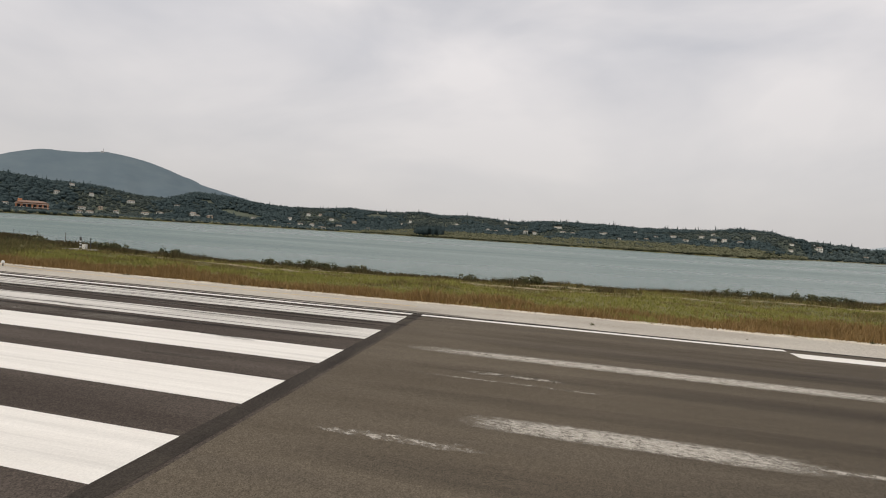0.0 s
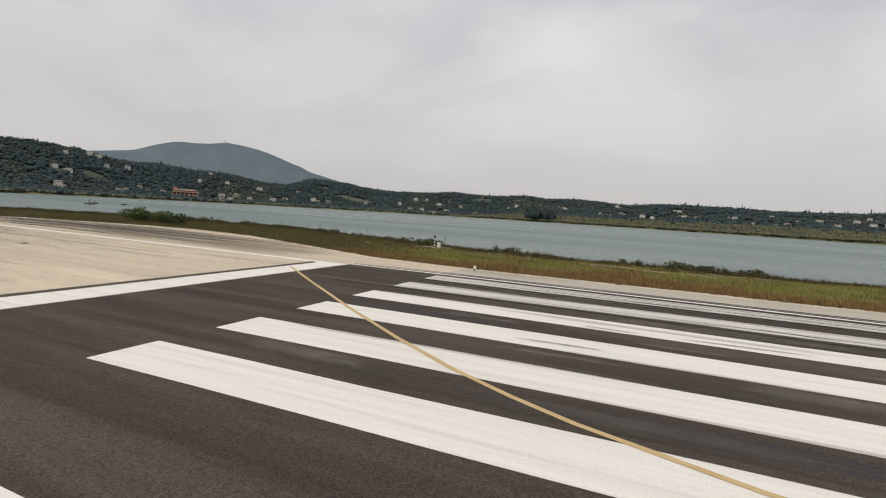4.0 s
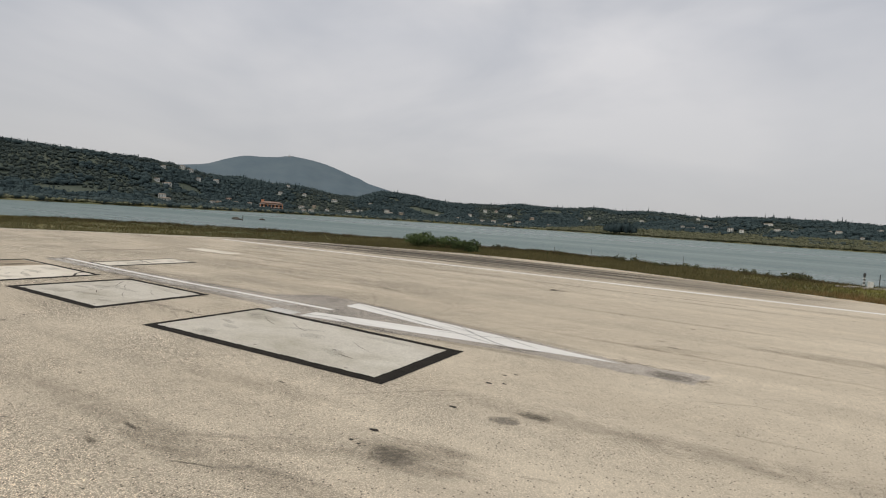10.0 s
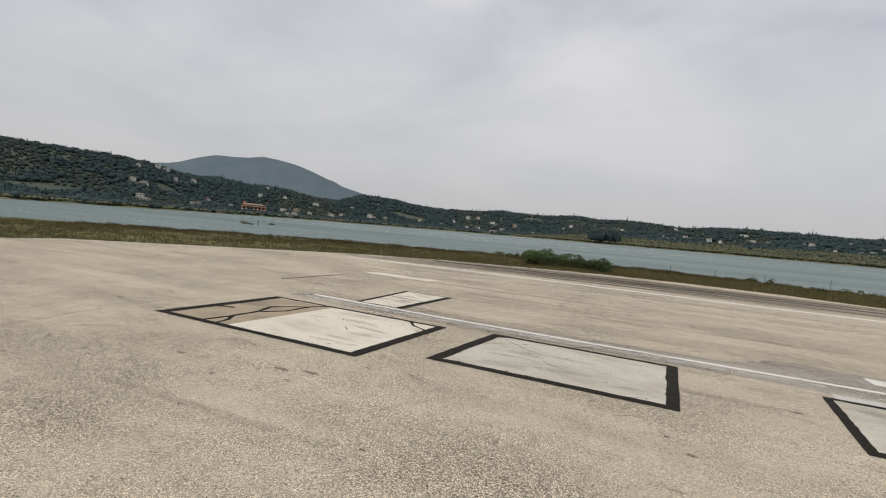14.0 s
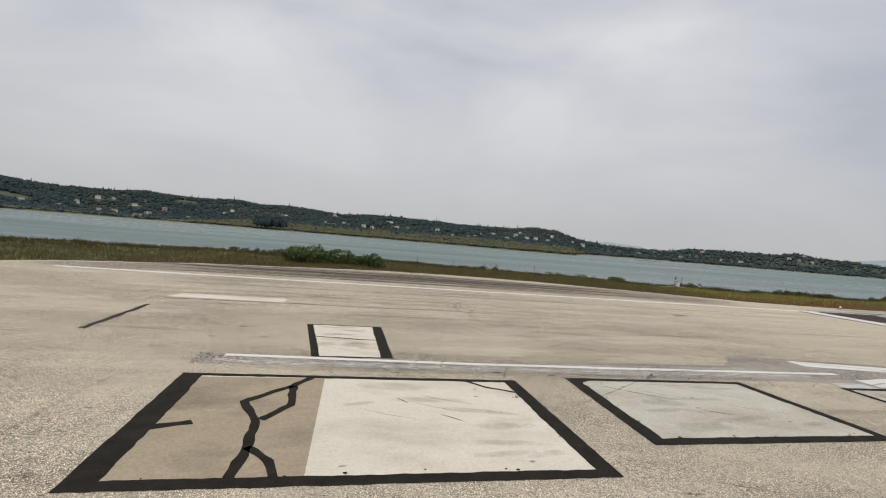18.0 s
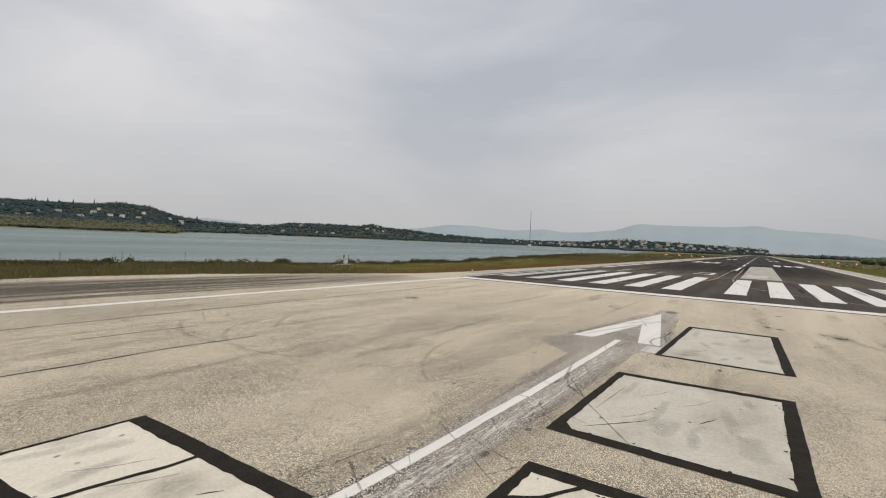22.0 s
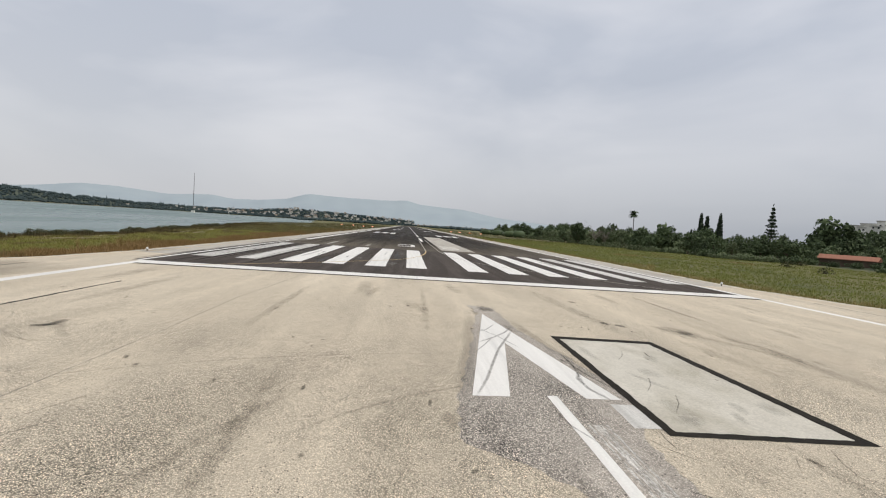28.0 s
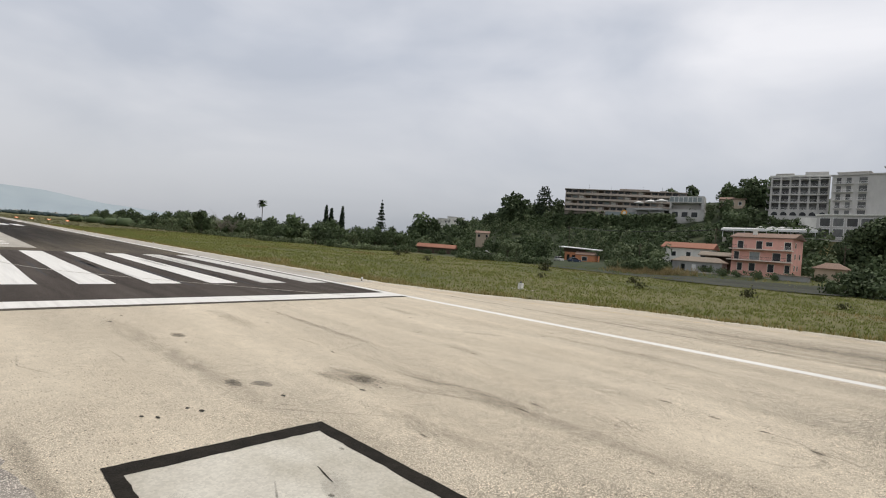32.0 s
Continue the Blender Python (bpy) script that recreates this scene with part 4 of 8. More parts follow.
for pts, w in (([(-36.3, 16.2), (-38.0, 16.05), (-38.94, 15.9), (-39.5, 15.07), (-39.6, 13.7)], 0.2), ([(-36.0, 14.3), (-37.57, 13.44), (-39.02, 12.29), (-40.3, 11.0)], 0.22), ([(-39.3, 17.2), (-40.2, 15.75), (-40.6, 15.0), (-41.0, 13.9)], 0.2), ([(-27.7, 15.2), (-28.6, 14.1), (-28.95, 13.4), (-28.6, 12.3)], 0.16), ([(-42.1, 13.4), (-42.4, 12.6), (-42.3, 11.6)], 0.22), ([(-35.0, 15.0), (-36.6, 13.3), (-39.0, 11.6)], 0.14)):
    mark("tyre_mark", pts, w, 0.0027, M["tyre_film"], pad, 0.3)
for x0, y0, x1, y1, w in ((-34.8, 15.9, -33.5, 15.2, 0.7), (-37.6, 9.9, -37.0, 8.9, 0.5), (-40.7, 7.41, -34.5, 7.4, 0.35), (-37.6, 7.8, -31, 5.6, 0.4), (-42.6, 7.2, -40.6, 7.5, 0.9)):
    mark("grime", [(x0, y0), ((x0 + x1) / 2, (y0 + y1) / 2 + 0.06), (x1, y1)], w, 0.0029, M["grime"], pad, 0.4)
mark("tyre_scuff", [(-36.6, 0.5), (-37.3, 0.3), (-38.5, 0.05), (-39.6, -0.38), (-40.4, -1.1)], 0.13, 0.0095, M["tyre_dark"], pad, 0.3)
mark("tyre_scuff", [(-29.2, -1.3), (-30.2, -0.9), (-31.0, -0.9), (-31.9, -1.2)], 0.14, 0.0095, M["tyre_dark"], pad, 0.3)
part("pale_repair", ([(-56.8, 11.1, 0.005), (-51.7, 10.95, 0.005), (-51.6, 12.3, 0.005), (-56.6, 12.35, 0.005)], [(0, 1, 2, 3)]), M["slab_cream"], pad, "small pale repaired rectangle")
M["rubber_dark"] = soft("dark_rubber_streak_film", (0.14, 0.122, 0.098), (0.2, 0.176, 0.142), 0.6, 0.85, 1.5, 0.2, 0.6, 4.0, 2.0, (0.15, 1.5, 1))
for i in range(24):
    x0 = -42 + rng.uniform(-9, 9)
    y0 = rng.uniform(24, 33)
    mark("rubber_band", [(x0 - 16, y0 - 1.2), (x0, y0), (x0 + 14, y0 - 0.8)], rng.uniform(0.3, 1.1), 0.0018 + 0.0001 * i, M["rubber_dark"], pad, 1.5)
for i in range(9):
    x0, y0 = -42 + rng.uniform(-9, 9), -rng.uniform(24, 33)
    mark("rubber_band", [(x0 - 14, y0 + 1.2), (x0, y0), (x0 + 14, y0 + 0.8)], rng.uniform(0.6, 1.5), 0.0018 + 0.0001 * i, M["tyre_film"], pad, 1.5)


def uneven_ring(corners, widths, seed):
    """The tar border of a slab: outer edge straight, inner edge ragged. Corners run -x+y, -x-y, +x-y, +x+y; widths -x, -y, +x, +y."""
    g = random.Random(seed)
    c = [Vector(p) for p in corners]

    def line(i):
        a, b = c[i], c[(i + 1) % 4]
        d = (b - a).normalized()
        n = Vector((-d.y, d.x))
        return a + n * widths[i], d, n

    def meet(i):
        p, d, _ = line(i - 1)
        q, e, _ = line(i)
        k = (q - p).cross(e) / d.cross(e)
        return p + d * k

    inner = [meet(i) for i in range(4)]
    v, f = [], []
    inset = []
    for i in range(4):
        a, b = c[i], c[(i + 1) % 4]
        p, q = inner[i], inner[(i + 1) % 4]
        k = max(3, int((b - a).length / 0.2))
        n = line(i)[2]
        for j in range(k):
            t = j / k
            o, s = a.lerp(b, t), p.lerp(q, t)
            if j:
                s = s + n * g.uniform(-0.012, 0.025) + n * 0.025 * noise.noise((s.x * 0.9, s.y * 0.9, seed))
                o = o + n * g.uniform(-0.012, 0.012)
            v += [(o.x, o.y, 0.009), (s.x, s.y, 0.009)]
            inset.append((s.x, s.y))
    m = len(v) // 2
    f = [(2 * i, (2 * i + 2) % (2 * m), (2 * i + 3) % (2 * m), 2 * i + 1) for i in range(m)]
    return v, f, inset


def slab_thing(label, corners, widths, seed, mat):
    base = Vector((sum(p[0] for p in corners) / 4, sum(p[1] for p in corners) / 4))
    loc = [(p[0] - base.x, p[1] - base.y) for p in corners]
    ob = new("concrete_slab")
    ob.location = (base.x, base.y, 0)
    tagged(ob, label, "slab", "slabs set in the pad")
    v, f, inset = uneven_ring(loc, widths, seed)
    part("slab", prism([(x * 1.005, y * 1.005) for x, y in inset], -0.2, 0.006), mat, ob)
    part("tar_border", (v, f), M["tar"], ob, "broad black tar joint")
    return ob


sa = slab_thing("pale concrete slab with a black tar border beside the arrow", [(-33.61, -1.5), (-33.77, -5.67), (-25.24, -5.39), (-25.07, -1.68)], (0.22, 0.3, 0.42, 0.22), 1, M["slab"])
sb = slab_thing("pale concrete slab with tyre scuffs and a broad tar border", [(-42.92, -1.0), (-43.27, -5.54), (-36.96, -5.48), (-37.03, -1.08)], (0.36, 0.3, 0.3, 0.22), 2, M["slab"])
sc = slab_thing("large cream slab with a brown stained cracked third", [(-52.87, -1.21), (-52.99, -6.71), (-44.73, -6.73), (-44.57, -1.35)], (0.46, 0.28, 0.36, 0.2), 3, M["slab_cream"])
sd = slab_thing("small pale slab split by one crack beside the centre line", [(-50.34, 5.64), (-50.0, 0.64), (-47.63, 0.66), (-47.51, 5.64)], (0.22, 0.1, 0.36, 0.1), 4, M["slab_cream"])


def on_slab(ob, pts):
    return [(x - ob.location.x, y - ob.location.y) for x, y in pts]


part("brown_third", ([(x, y, 0.0075) for x, y in on_slab(sc, [(-52.6, -1.5), (-52.75, -6.65), (-49.85, -6.62), (-49.6, -1.5)])], [(0, 1, 2, 3)]), M["slab_brown"], sc, "brown stained part of the slab")
for pts, w in (([(-49.9, -1.4), (-50.3, -2.1), (-51.2, -3.2), (-50.8, -4.3), (-50.8, -5.5), (-50.9, -6.6)], 0.17), ([(-50.3, -2.1), (-50.25, -3.4), (-50.75, -4.2)], 0.17), ([(-50.8, -5.4), (-50.4, -5.9), (-50.25, -6.6)], 0.15), ([(-46.0, -1.5), (-45.6, -2.0), (-45.0, -2.35), (-44.8, -2.4)], 0.1), ([(-52.6, -4.6), (-51.9, -4.3)], 0.2)):
    part("crack", strip(on_slab(sc, pts), w, 0.011, 0.25, 0.2, 5), M["tar"], sc)
part("crack", strip(on_slab(sd, [(-50.15, 3.45), (-49.2, 3.3), (-48.4, 3.15), (-47.7, 3.1)]), 0.1, 0.011, 0.3, 0.2, 6), M["tar"], sd)
for ob, pts in ((sb, [(-42.3, -1.6), (-41.2, -2.5), (-40.9, -2.7)]), (sb, [(-40.5, -3.6), (-39.9, -3.9)]), (sa, [(-27.5, -4.2), (-26.9, -4.3)]), (sc, [(-47.2, -3.9), (-46.8, -4.3)]), (sc, [(-48.0, -2.9), (-47.8, -3.2)]), (sd, [(-48.6, 2.0), (-48.3, 1.8)])):
    part("scuff", strip(on_slab(ob, pts), 0.035, 0.010, 0.5, 0.15, 9, True), M["crack"], ob)

part("tar_corner", ([(x, y, 0.0105) for x, y in on_slab(sb, [(-42.75, -1.1), (-42.85, -1.62), (-42.1, -1.12)])], [(0, 1, 2)]), M["tar"], sb, "tar that fills the slab's corner")
# chips of tar along the ragged borders, flung bits and scuffs
chips = random.Random(31)
for ob, (x0, y0), (x1, y1) in ((sc, (-45.05, -1.7), (-45.1, -6.4)), (sc, (-52.2, -6.35), (-45.4, -6.4)), (sb, (-42.5, -5.2), (-37.4, -5.15)), (sb, (-42.55, -1.7), (-42.85, -5.1))):
    for i in range(6):
        k, r = chips.random(), chips.uniform(0.02, 0.055)
        x, y = on_slab(ob, [(x0 + (x1 - x0) * k + chips.gauss(0, 0.04), y0 + (y1 - y0) * k + chips.gauss(0, 0.04))])[0]
        n = chips.choice((4, 5, 6))
        part("tar_chip", ([(x + r * chips.uniform(0.5, 1.3) * math.cos(6.283 * j / n), y + r * chips.uniform(0.5, 1.3) * math.sin(6.283 * j / n), 0.0115) for j in range(n)], [tuple(range(n))]), M["tar"], ob)

# worn and smudged faces of the slabs
M["tyre_faint"] = soft("faint_scratch_on_concrete", (0.2, 0.185, 0.16), (0.28, 0.26, 0.23), 0.5, 0.8, 6.0, 0.25, 0.55, 3.0, 1.6)
M["slab_smudge"] = soft("grey_smudge_on_concrete", (0.33, 0.31, 0.27), (0.44, 0.42, 0.37), 0.28, 0.85, 1.5, 0.25, 0.6, 2.0, 2.0)
rng = random.Random(77)
for ob, x0, x1, y0, y1 in ((sa, -33.2, -26.2, -5.1, -2.2), (sb, -42.3, -37.6, -5.0, -1.6), (sc, -49.3, -45.2, -6.3, -1.9), (sd, -50.0, -48.1, 1.0, 5.4)):
    for i in range(9):
        x, y, k = rng.uniform(x0, x1), rng.uniform(y0, y1), rng.uniform(0.4, 1.3)
        ends = [(min(x1, max(x0, x + d)), min(y1, max(y0, y + rng.uniform(-0.35, 0.35)))) for d in (-k, k)]
        mark("smudge", on_slab(ob, ends), rng.uniform(0.25, 0.8), 0.0085, M["slab_smudge"], ob)
    for i in range(4):
        x, y = rng.uniform(x0, x1), rng.uniform(y0, y1)
        mark("spot", on_slab(ob, [(x - 0.07, y), (x + 0.07, y + 0.03)]), 0.1, 0.0092, M["oil"], ob)
    for i in range(3):
        x, y = rng.uniform(x0 + 0.8, x1 - 0.8), rng.uniform(y0 + 0.5, y1 - 0.5)
        mark("scuff", on_slab(ob, [(x - 0.6, y + 0.4), (x, y), (x + 0.7, y - 0.3)]), 0.05, 0.0095, M["tyre_faint"], ob)

# pale worn edging along the pad, where sand gathers at the grass
M["edging"] = material("sandy_pale_edging", (0.52, 0.48, 0.395), (0.63, 0.585, 0.49), 0.95, 1.5, 30.0, 0.6, c=(0.34, 0.30, 0.235), cscale=0.6, crange=(0.5, 0.7), speck=0.3)
for e, sgn in ((edge_n, 1), (edge_s, -1)):
    part("pad_edging", strip([(x, y - sgn * 0.35) for x, y in e], 0.55, 0.003, 0.5, 0.7, 61 + sgn), M["edging"], pad, "pale sandy edging of the pad")
for nm, sgn in (("shoulder_north", 1), ("shoulder_south", -1)):
    part("sand_drift", strip([(0, sgn * 26.6), (60, sgn * 26.6), (200, sgn * 26.6)], 0.7, 0.003, 0.6, 0.9, 71 + sgn), M["edging"], bpy.data.objects[nm], "sand drifted along the grass")

# single scuffs, drag lines and dark crumbs beside the slabs
for pts, w in (([(-38.1, 0.2), (-40.74, -1.25), (-42.75, -2.65), (-44.4, -3.7)], 0.06), ([(-48.15, -0.65), (-47.7, -0.1), (-47.25, 0.42)], 0.05), ([(-44.3, -4.6), (-43.4, -4.3)], 0.05), ([(-43.85, -3.8), (-44.25, -4.55)], 0.04), ([(-46.8, 1.2), (-46.2, 1.15), (-45.5, 1.0)], 0.06), ([(-41.2, -1.46), (-38.4, -1.65)], 0.05), ([(-26.2, -7.15), (-24.89, -5.74), (-23.6, -4.5)], 0.1), ([(-26.5, -9.4), (-25.53, -8.84), (-24.2, -8.0)], 0.2), ([(-25.6, -10.0), (-24.52, -9.33), (-23.2, -9.1)], 0.2), ([(-24.3, -5.52), (-23.0, -4.5)], 0.08), ([(-19.0, -3.42), (-18.16, -3.46), (-16.9, -3.35)], 0.09), ([(-21.4, -7.35), (-20.7, -7.15)], 0.1), ([(-19.6, -2.02), (-18.02, -1.3), (-16.6, -1.42)], 0.09)):
    mark("drag_line", pts, w, 0.0118, M["tyre_dark"] if w < 0.07 else M["tyre_film"], pad, 0.25)
for x, y, r in ((-23.98, -7.33, 0.1), (-24.06, -7.84, 0.07), (-23.88, -7.88, 0.06), (-23.38, -5.54, 0.1), (-23.33, -2.95, 0.09), (-23.1, -2.72, 0.07), (-23.4, -3.73, 0.09), (-23.1, -3.56, 0.07), (-47.7, -0.76, 0.09), (-47.54, -1.07, 0.06), (-47.05, -1.11, 0.07), (-49.45, -0.9, 0.07), (-40.1, 5.58, 0.07), (-39.9, 8.0, 0.08), (-37.2, -7.2, 0.07), (-33.1, -9.4, 0.06)):
    n = chips.choice((5, 6, 7))
    part("crumb", ([(x + r * chips.uniform(0.5, 1.3) * math.cos(6.283 * j / n), y + 0.6 * r * chips.uniform(0.5, 1.3) * math.sin(6.283 * j / n), 0.0046) for j in range(n)], [tuple(range(n))]), M["crack"], pad)
for x, y, a, n, w in ((-23.0, -7.7, 0.3, 1.3, 1.5), (-22.3, -5.55, 0.5, 0.4, 0.5), (-24.6, -8.6, 0.4, 1.2, 0.6)):
    mark("grime", [(x - n * math.cos(a), y - n * math.sin(a)), (x, y), (x + n * math.cos(a), y + n * math.sin(a))], w, 0.0038, M["bare_soft"] if n < 0.5 else M["grime"], pad, 0.3)

# scratches where wheels cross the shaft line
for i in range(18):
    x, y = (rng.uniform(-47, -42), rng.uniform(-1.0, 0.7)) if i % 2 else (rng.uniform(-42, -35), rng.uniform(-1.2, 0.2))
    a, k = rng.uniform(0.5, 1.3), rng.uniform(0.25, 0.8)
    mark("scratch", [(x - k * math.cos(a), y - k * math.sin(a)), (x, y + 0.05), (x + k * math.cos(a), y + k * math.sin(a))], rng.uniform(0.03, 0.07), 0.0096, M["tyre_dark"], pad, 0.25)
for i in range(60):
    x, y = rng.uniform(-46, -16), rng.uniform(-16, 16)
    a, k = rng.uniform(-0.6, 0.6), rng.uniform(0.2, 0.9)
    mark("scratch", [(x - k * math.cos(a), y - k * math.sin(a)), (x, y + rng.uniform(-0.1, 0.1)), (x + k * math.cos(a), y + k * math.sin(a))], rng.uniform(0.03, 0.06), 0.0036, M["tyre_dark"], pad, 0.25)

# outside the edge lines: old rubber towards the lagoon, landward a film painting in vignetting
M["outer_film"] = soft("grey_outer_pad_film", (0.17, 0.15, 0.122), (0.23, 0.205, 0.168), 0.52, 0.88, 0.5, 0.12, 0.5, 3.0, 3.0, (0.15, 1.0, 1))
for sgn in (1, -1):
    mark("outer_film", [(-70, sgn * 24.5), (-55, sgn * 29), (-40, sgn * 30.5), (-26, sgn * 28.8), (-10, sgn * 26)], 9.5, 0.0012, M["outer_film"] if sgn > 0 else M["grime"], pad, 2.0)


# ---- vegetation ----
def leafy(name, cols, rough=0.7, spec=0.2):
    """Foliage: a colour for each leaf, picked from a few greens."""
    m = bpy.data.materials.new(name)
    m.use_nodes = True
    n, l = m.node_tree.nodes, m.node_tree.links
    p = n["Principled BSDF"]
    p.inputs["Roughness"].default_value, p.inputs["Specular IOR Level"].default_value = rough, spec
    g = n.new("ShaderNodeNewGeometry")
    r = n.new("ShaderNodeValToRGB")
    r.color_ramp.interpolation = "LINEAR"
    for i, c in enumerate(cols):
        e = r.color_ramp.elements[i] if i < 2 else r.color_ramp.elements.new(1.0)
        e.position = i / (len(cols) - 1)
        e.color = (*c, 1)
    for i, e in enumerate(sorted(r.color_ramp.elements, key=lambda q: q.position)):
        e.color = (*cols[i], 1)
    l.new(g.outputs["Random Per Island"], r.inputs[0])
    oi = n.new("ShaderNodeObjectInfo")
    mr = n.new("ShaderNodeMapRange")
    mr.inputs["To Min"].default_value, mr.inputs["To Max"].default_value = 0.75, 1.25
    l.new(oi.outputs["Random"], mr.inputs["Value"])
    q = n.new("ShaderNodeVectorMath")
    q.operation = "SCALE"
    l.new(r.outputs[0], q.inputs[0])
    l.new(mr.outputs[0], q.inputs["Scale"])
    l.new(q.outputs[0], p.inputs["Base Color"])
    return m


M["leaf"] = leafy("dark_green_leaves", [(0.055, 0.079, 0.036), (0.072, 0.10, 0.045), (0.093, 0.124, 0.056)])
M["leaf_olive"] = leafy("grey_green_leaves", [(0.108, 0.142, 0.068), (0.138, 0.172, 0.085), (0.17, 0.202, 0.108)])
M["leaf_dark"] = leafy("cypress_foliage", [(0.022, 0.034, 0.020), (0.036, 0.052, 0.029), (0.052, 0.07, 0.04)])
# the next three greens have the blue of distant haze put into the colour
M["leaf_far"] = leafy("haze_tinted_far_foliage", [(0.062, 0.085, 0.087), (0.073, 0.098, 0.098), (0.086, 0.111, 0.108)], 0.9, 0.0)
M["leaf_far_dark"] = leafy("dark_haze_tinted_far_trees", [(0.043, 0.063, 0.067), (0.052, 0.074, 0.077), (0.063, 0.086, 0.087)], 0.9, 0.0)
M["leaf_scrub"] = leafy("pale_haze_tinted_scrub", [(0.068, 0.088, 0.083), (0.08, 0.101, 0.093), (0.094, 0.115, 0.103)], 0.9, 0.0)
M["leaf_far2"] = leafy("far_reed_foliage", [(0.138, 0.145, 0.092), (0.158, 0.162, 0.102), (0.182, 0.18, 0.117)], 0.9, 0.0)
M["grass"] = leafy("verge_grass_blades", [(0.13, 0.135, 0.04), (0.185, 0.165, 0.053), (0.25, 0.195, 0.073), (0.32, 0.245, 0.115)], 0.8)
M["grass_dry"] = leafy("rusty_dry_grass_blades", [(0.19, 0.125, 0.048), (0.24, 0.15, 0.058), (0.29, 0.185, 0.076), (0.34, 0.24, 0.112)], 0.8)
M["grass_s"] = leafy("green_verge_grass_blades", [(0.148, 0.175, 0.045), (0.17, 0.192, 0.052), (0.195, 0.203, 0.06), (0.225, 0.215, 0.075)], 0.8)
M["bark"] = material("rough_bark", (0.07, 0.055, 0.04), (0.13, 0.105, 0.08), 0.9, 3.0, 20.0, 0.6)
M["bare"] = material("pale_bare_twigs", (0.2, 0.18, 0.15), (0.28, 0.25, 0.21), 0.9, 3.0, 20.0, 0.3)


def tube(path, radii, n=6):
    v, f = [], []
    for k, (p, r) in enumerate(zip(path, radii)):
        a, b = Vector(path[max(0, k - 1)]), Vector(path[min(len(path) - 1, k + 1)])
        d = (b - a).normalized()
        s = d.cross(Vector((0.31, 0.95, 0.1))).normalized()
        t = d.cross(s)
        for i in range(n):
            q = Vector(p) + (s * math.cos(2 * math.pi * i / n) + t * math.sin(2 * math.pi * i / n)) * r
            v.append(tuple(q))
        if k:
            o = k * n
            f += [(o - n + i, o - n + (i + 1) % n, o + (i + 1) % n, o + i) for i in range(n)]
    f.append(tuple(range((len(path) - 1) * n, len(path) * n)))
    return v, f


def join(*pieces):
    v, f = [], []
    for pv, pf in pieces:
        o = len(v)
        v += list(pv)
        f += [tuple(o + i for i in q) for q in pf]
    return v, f


def leaves(g, lobes, n, size, droop=0.0):
    """A crown of many small leaf clumps over the skins of a few lobes, with gaps between."""
    v, f = [], []
    w = [b[3] * b[4] + b[4] * b[5] + b[3] * b[5] for b in lobes]
    for _ in range(n):
        b = g.choices(lobes, w)[0]
        d = Vector((g.gauss(0, 1), g.gauss(0, 1), g.gauss(0.25, 1))).normalized()
        k = g.uniform(0.6, 1.08)
        c = Vector((b[0] + d.x * b[3] * k, b[1] + d.y * b[4] * k, b[2] + d.z * b[5] * k))
        u = Vector((g.gauss(0, 1), g.gauss(0, 1), g.gauss(0, 0.6))).normalized()
        t = (d + Vector((g.gauss(0, 0.5), g.gauss(0, 0.5), g.gauss(0, 0.5)))).normalized()
        a = u.cross(t).normalized()
        e = t.cross(a).normalized()
        s = size * g.uniform(0.55, 1.3)
        o = len(v)
        for x, y in ((-1, -0.5), (0.1, -0.9), (1, 0.1), (0.2, 0.9), (-0.8, 0.6)):
            q = c + a * x * s + e * y * s * 0.8 + t * g.uniform(-0.2, 0.2) * s
            v.append((q.x, q.y, q.z))
        f.append((o, o + 1, o + 2, o + 3, o + 4))
    return v, f


def broad_tree(label, h, spread, seed, mat, n=620, leaf=0.046):
    g = random.Random(seed)
    ob = tagged(new("tree"), label, "tree", "trees behind the verge")
    th = h * 0.45
    lobes = []
    pieces = [tube([(0, 0, -0.4), (g.uniform(-0.1, 0.1), 0.05, th * 0.5), (g.uniform(-0.3, 0.3), g.uniform(-0.2, 0.2), th)], [0.05 * h * 0.6, 0.04 * h * 0.6, 0.025 * h * 0.6])]
    for i in range(6):
        a = i * 1.05 + g.uniform(-0.4, 0.4)
        r = spread * g.uniform(0.3, 0.62)
        z = h * g.uniform(0.34, 0.78)
        pieces.append(tube([(0, 0, th * g.uniform(0.5, 0.95)), (math.cos(a) * r * 0.6, math.sin(a) * r * 0.6, z * 0.85), (math.cos(a) * r, math.sin(a) * r, z)], [0.018 * h, 0.012 * h, 0.005 * h], 5))
        lobes.append((math.cos(a) * r, math.sin(a) * r, z, spread * g.uniform(0.34, 0.5), spread * g.uniform(0.34, 0.5), h * g.uniform(0.15, 0.24)))
    lobes.append((0, 0, h * 0.78, spread * 0.5, spread * 0.5, h * 0.22))
    lobes.append((0, 0, h * 0.4, spread * 0.75, spread * 0.75, h * 0.25))
    part("trunk", join(*pieces), M["bark"], ob)
    part("crown", leaves(g, lobes, n, h * leaf), mat, ob)
    return ob


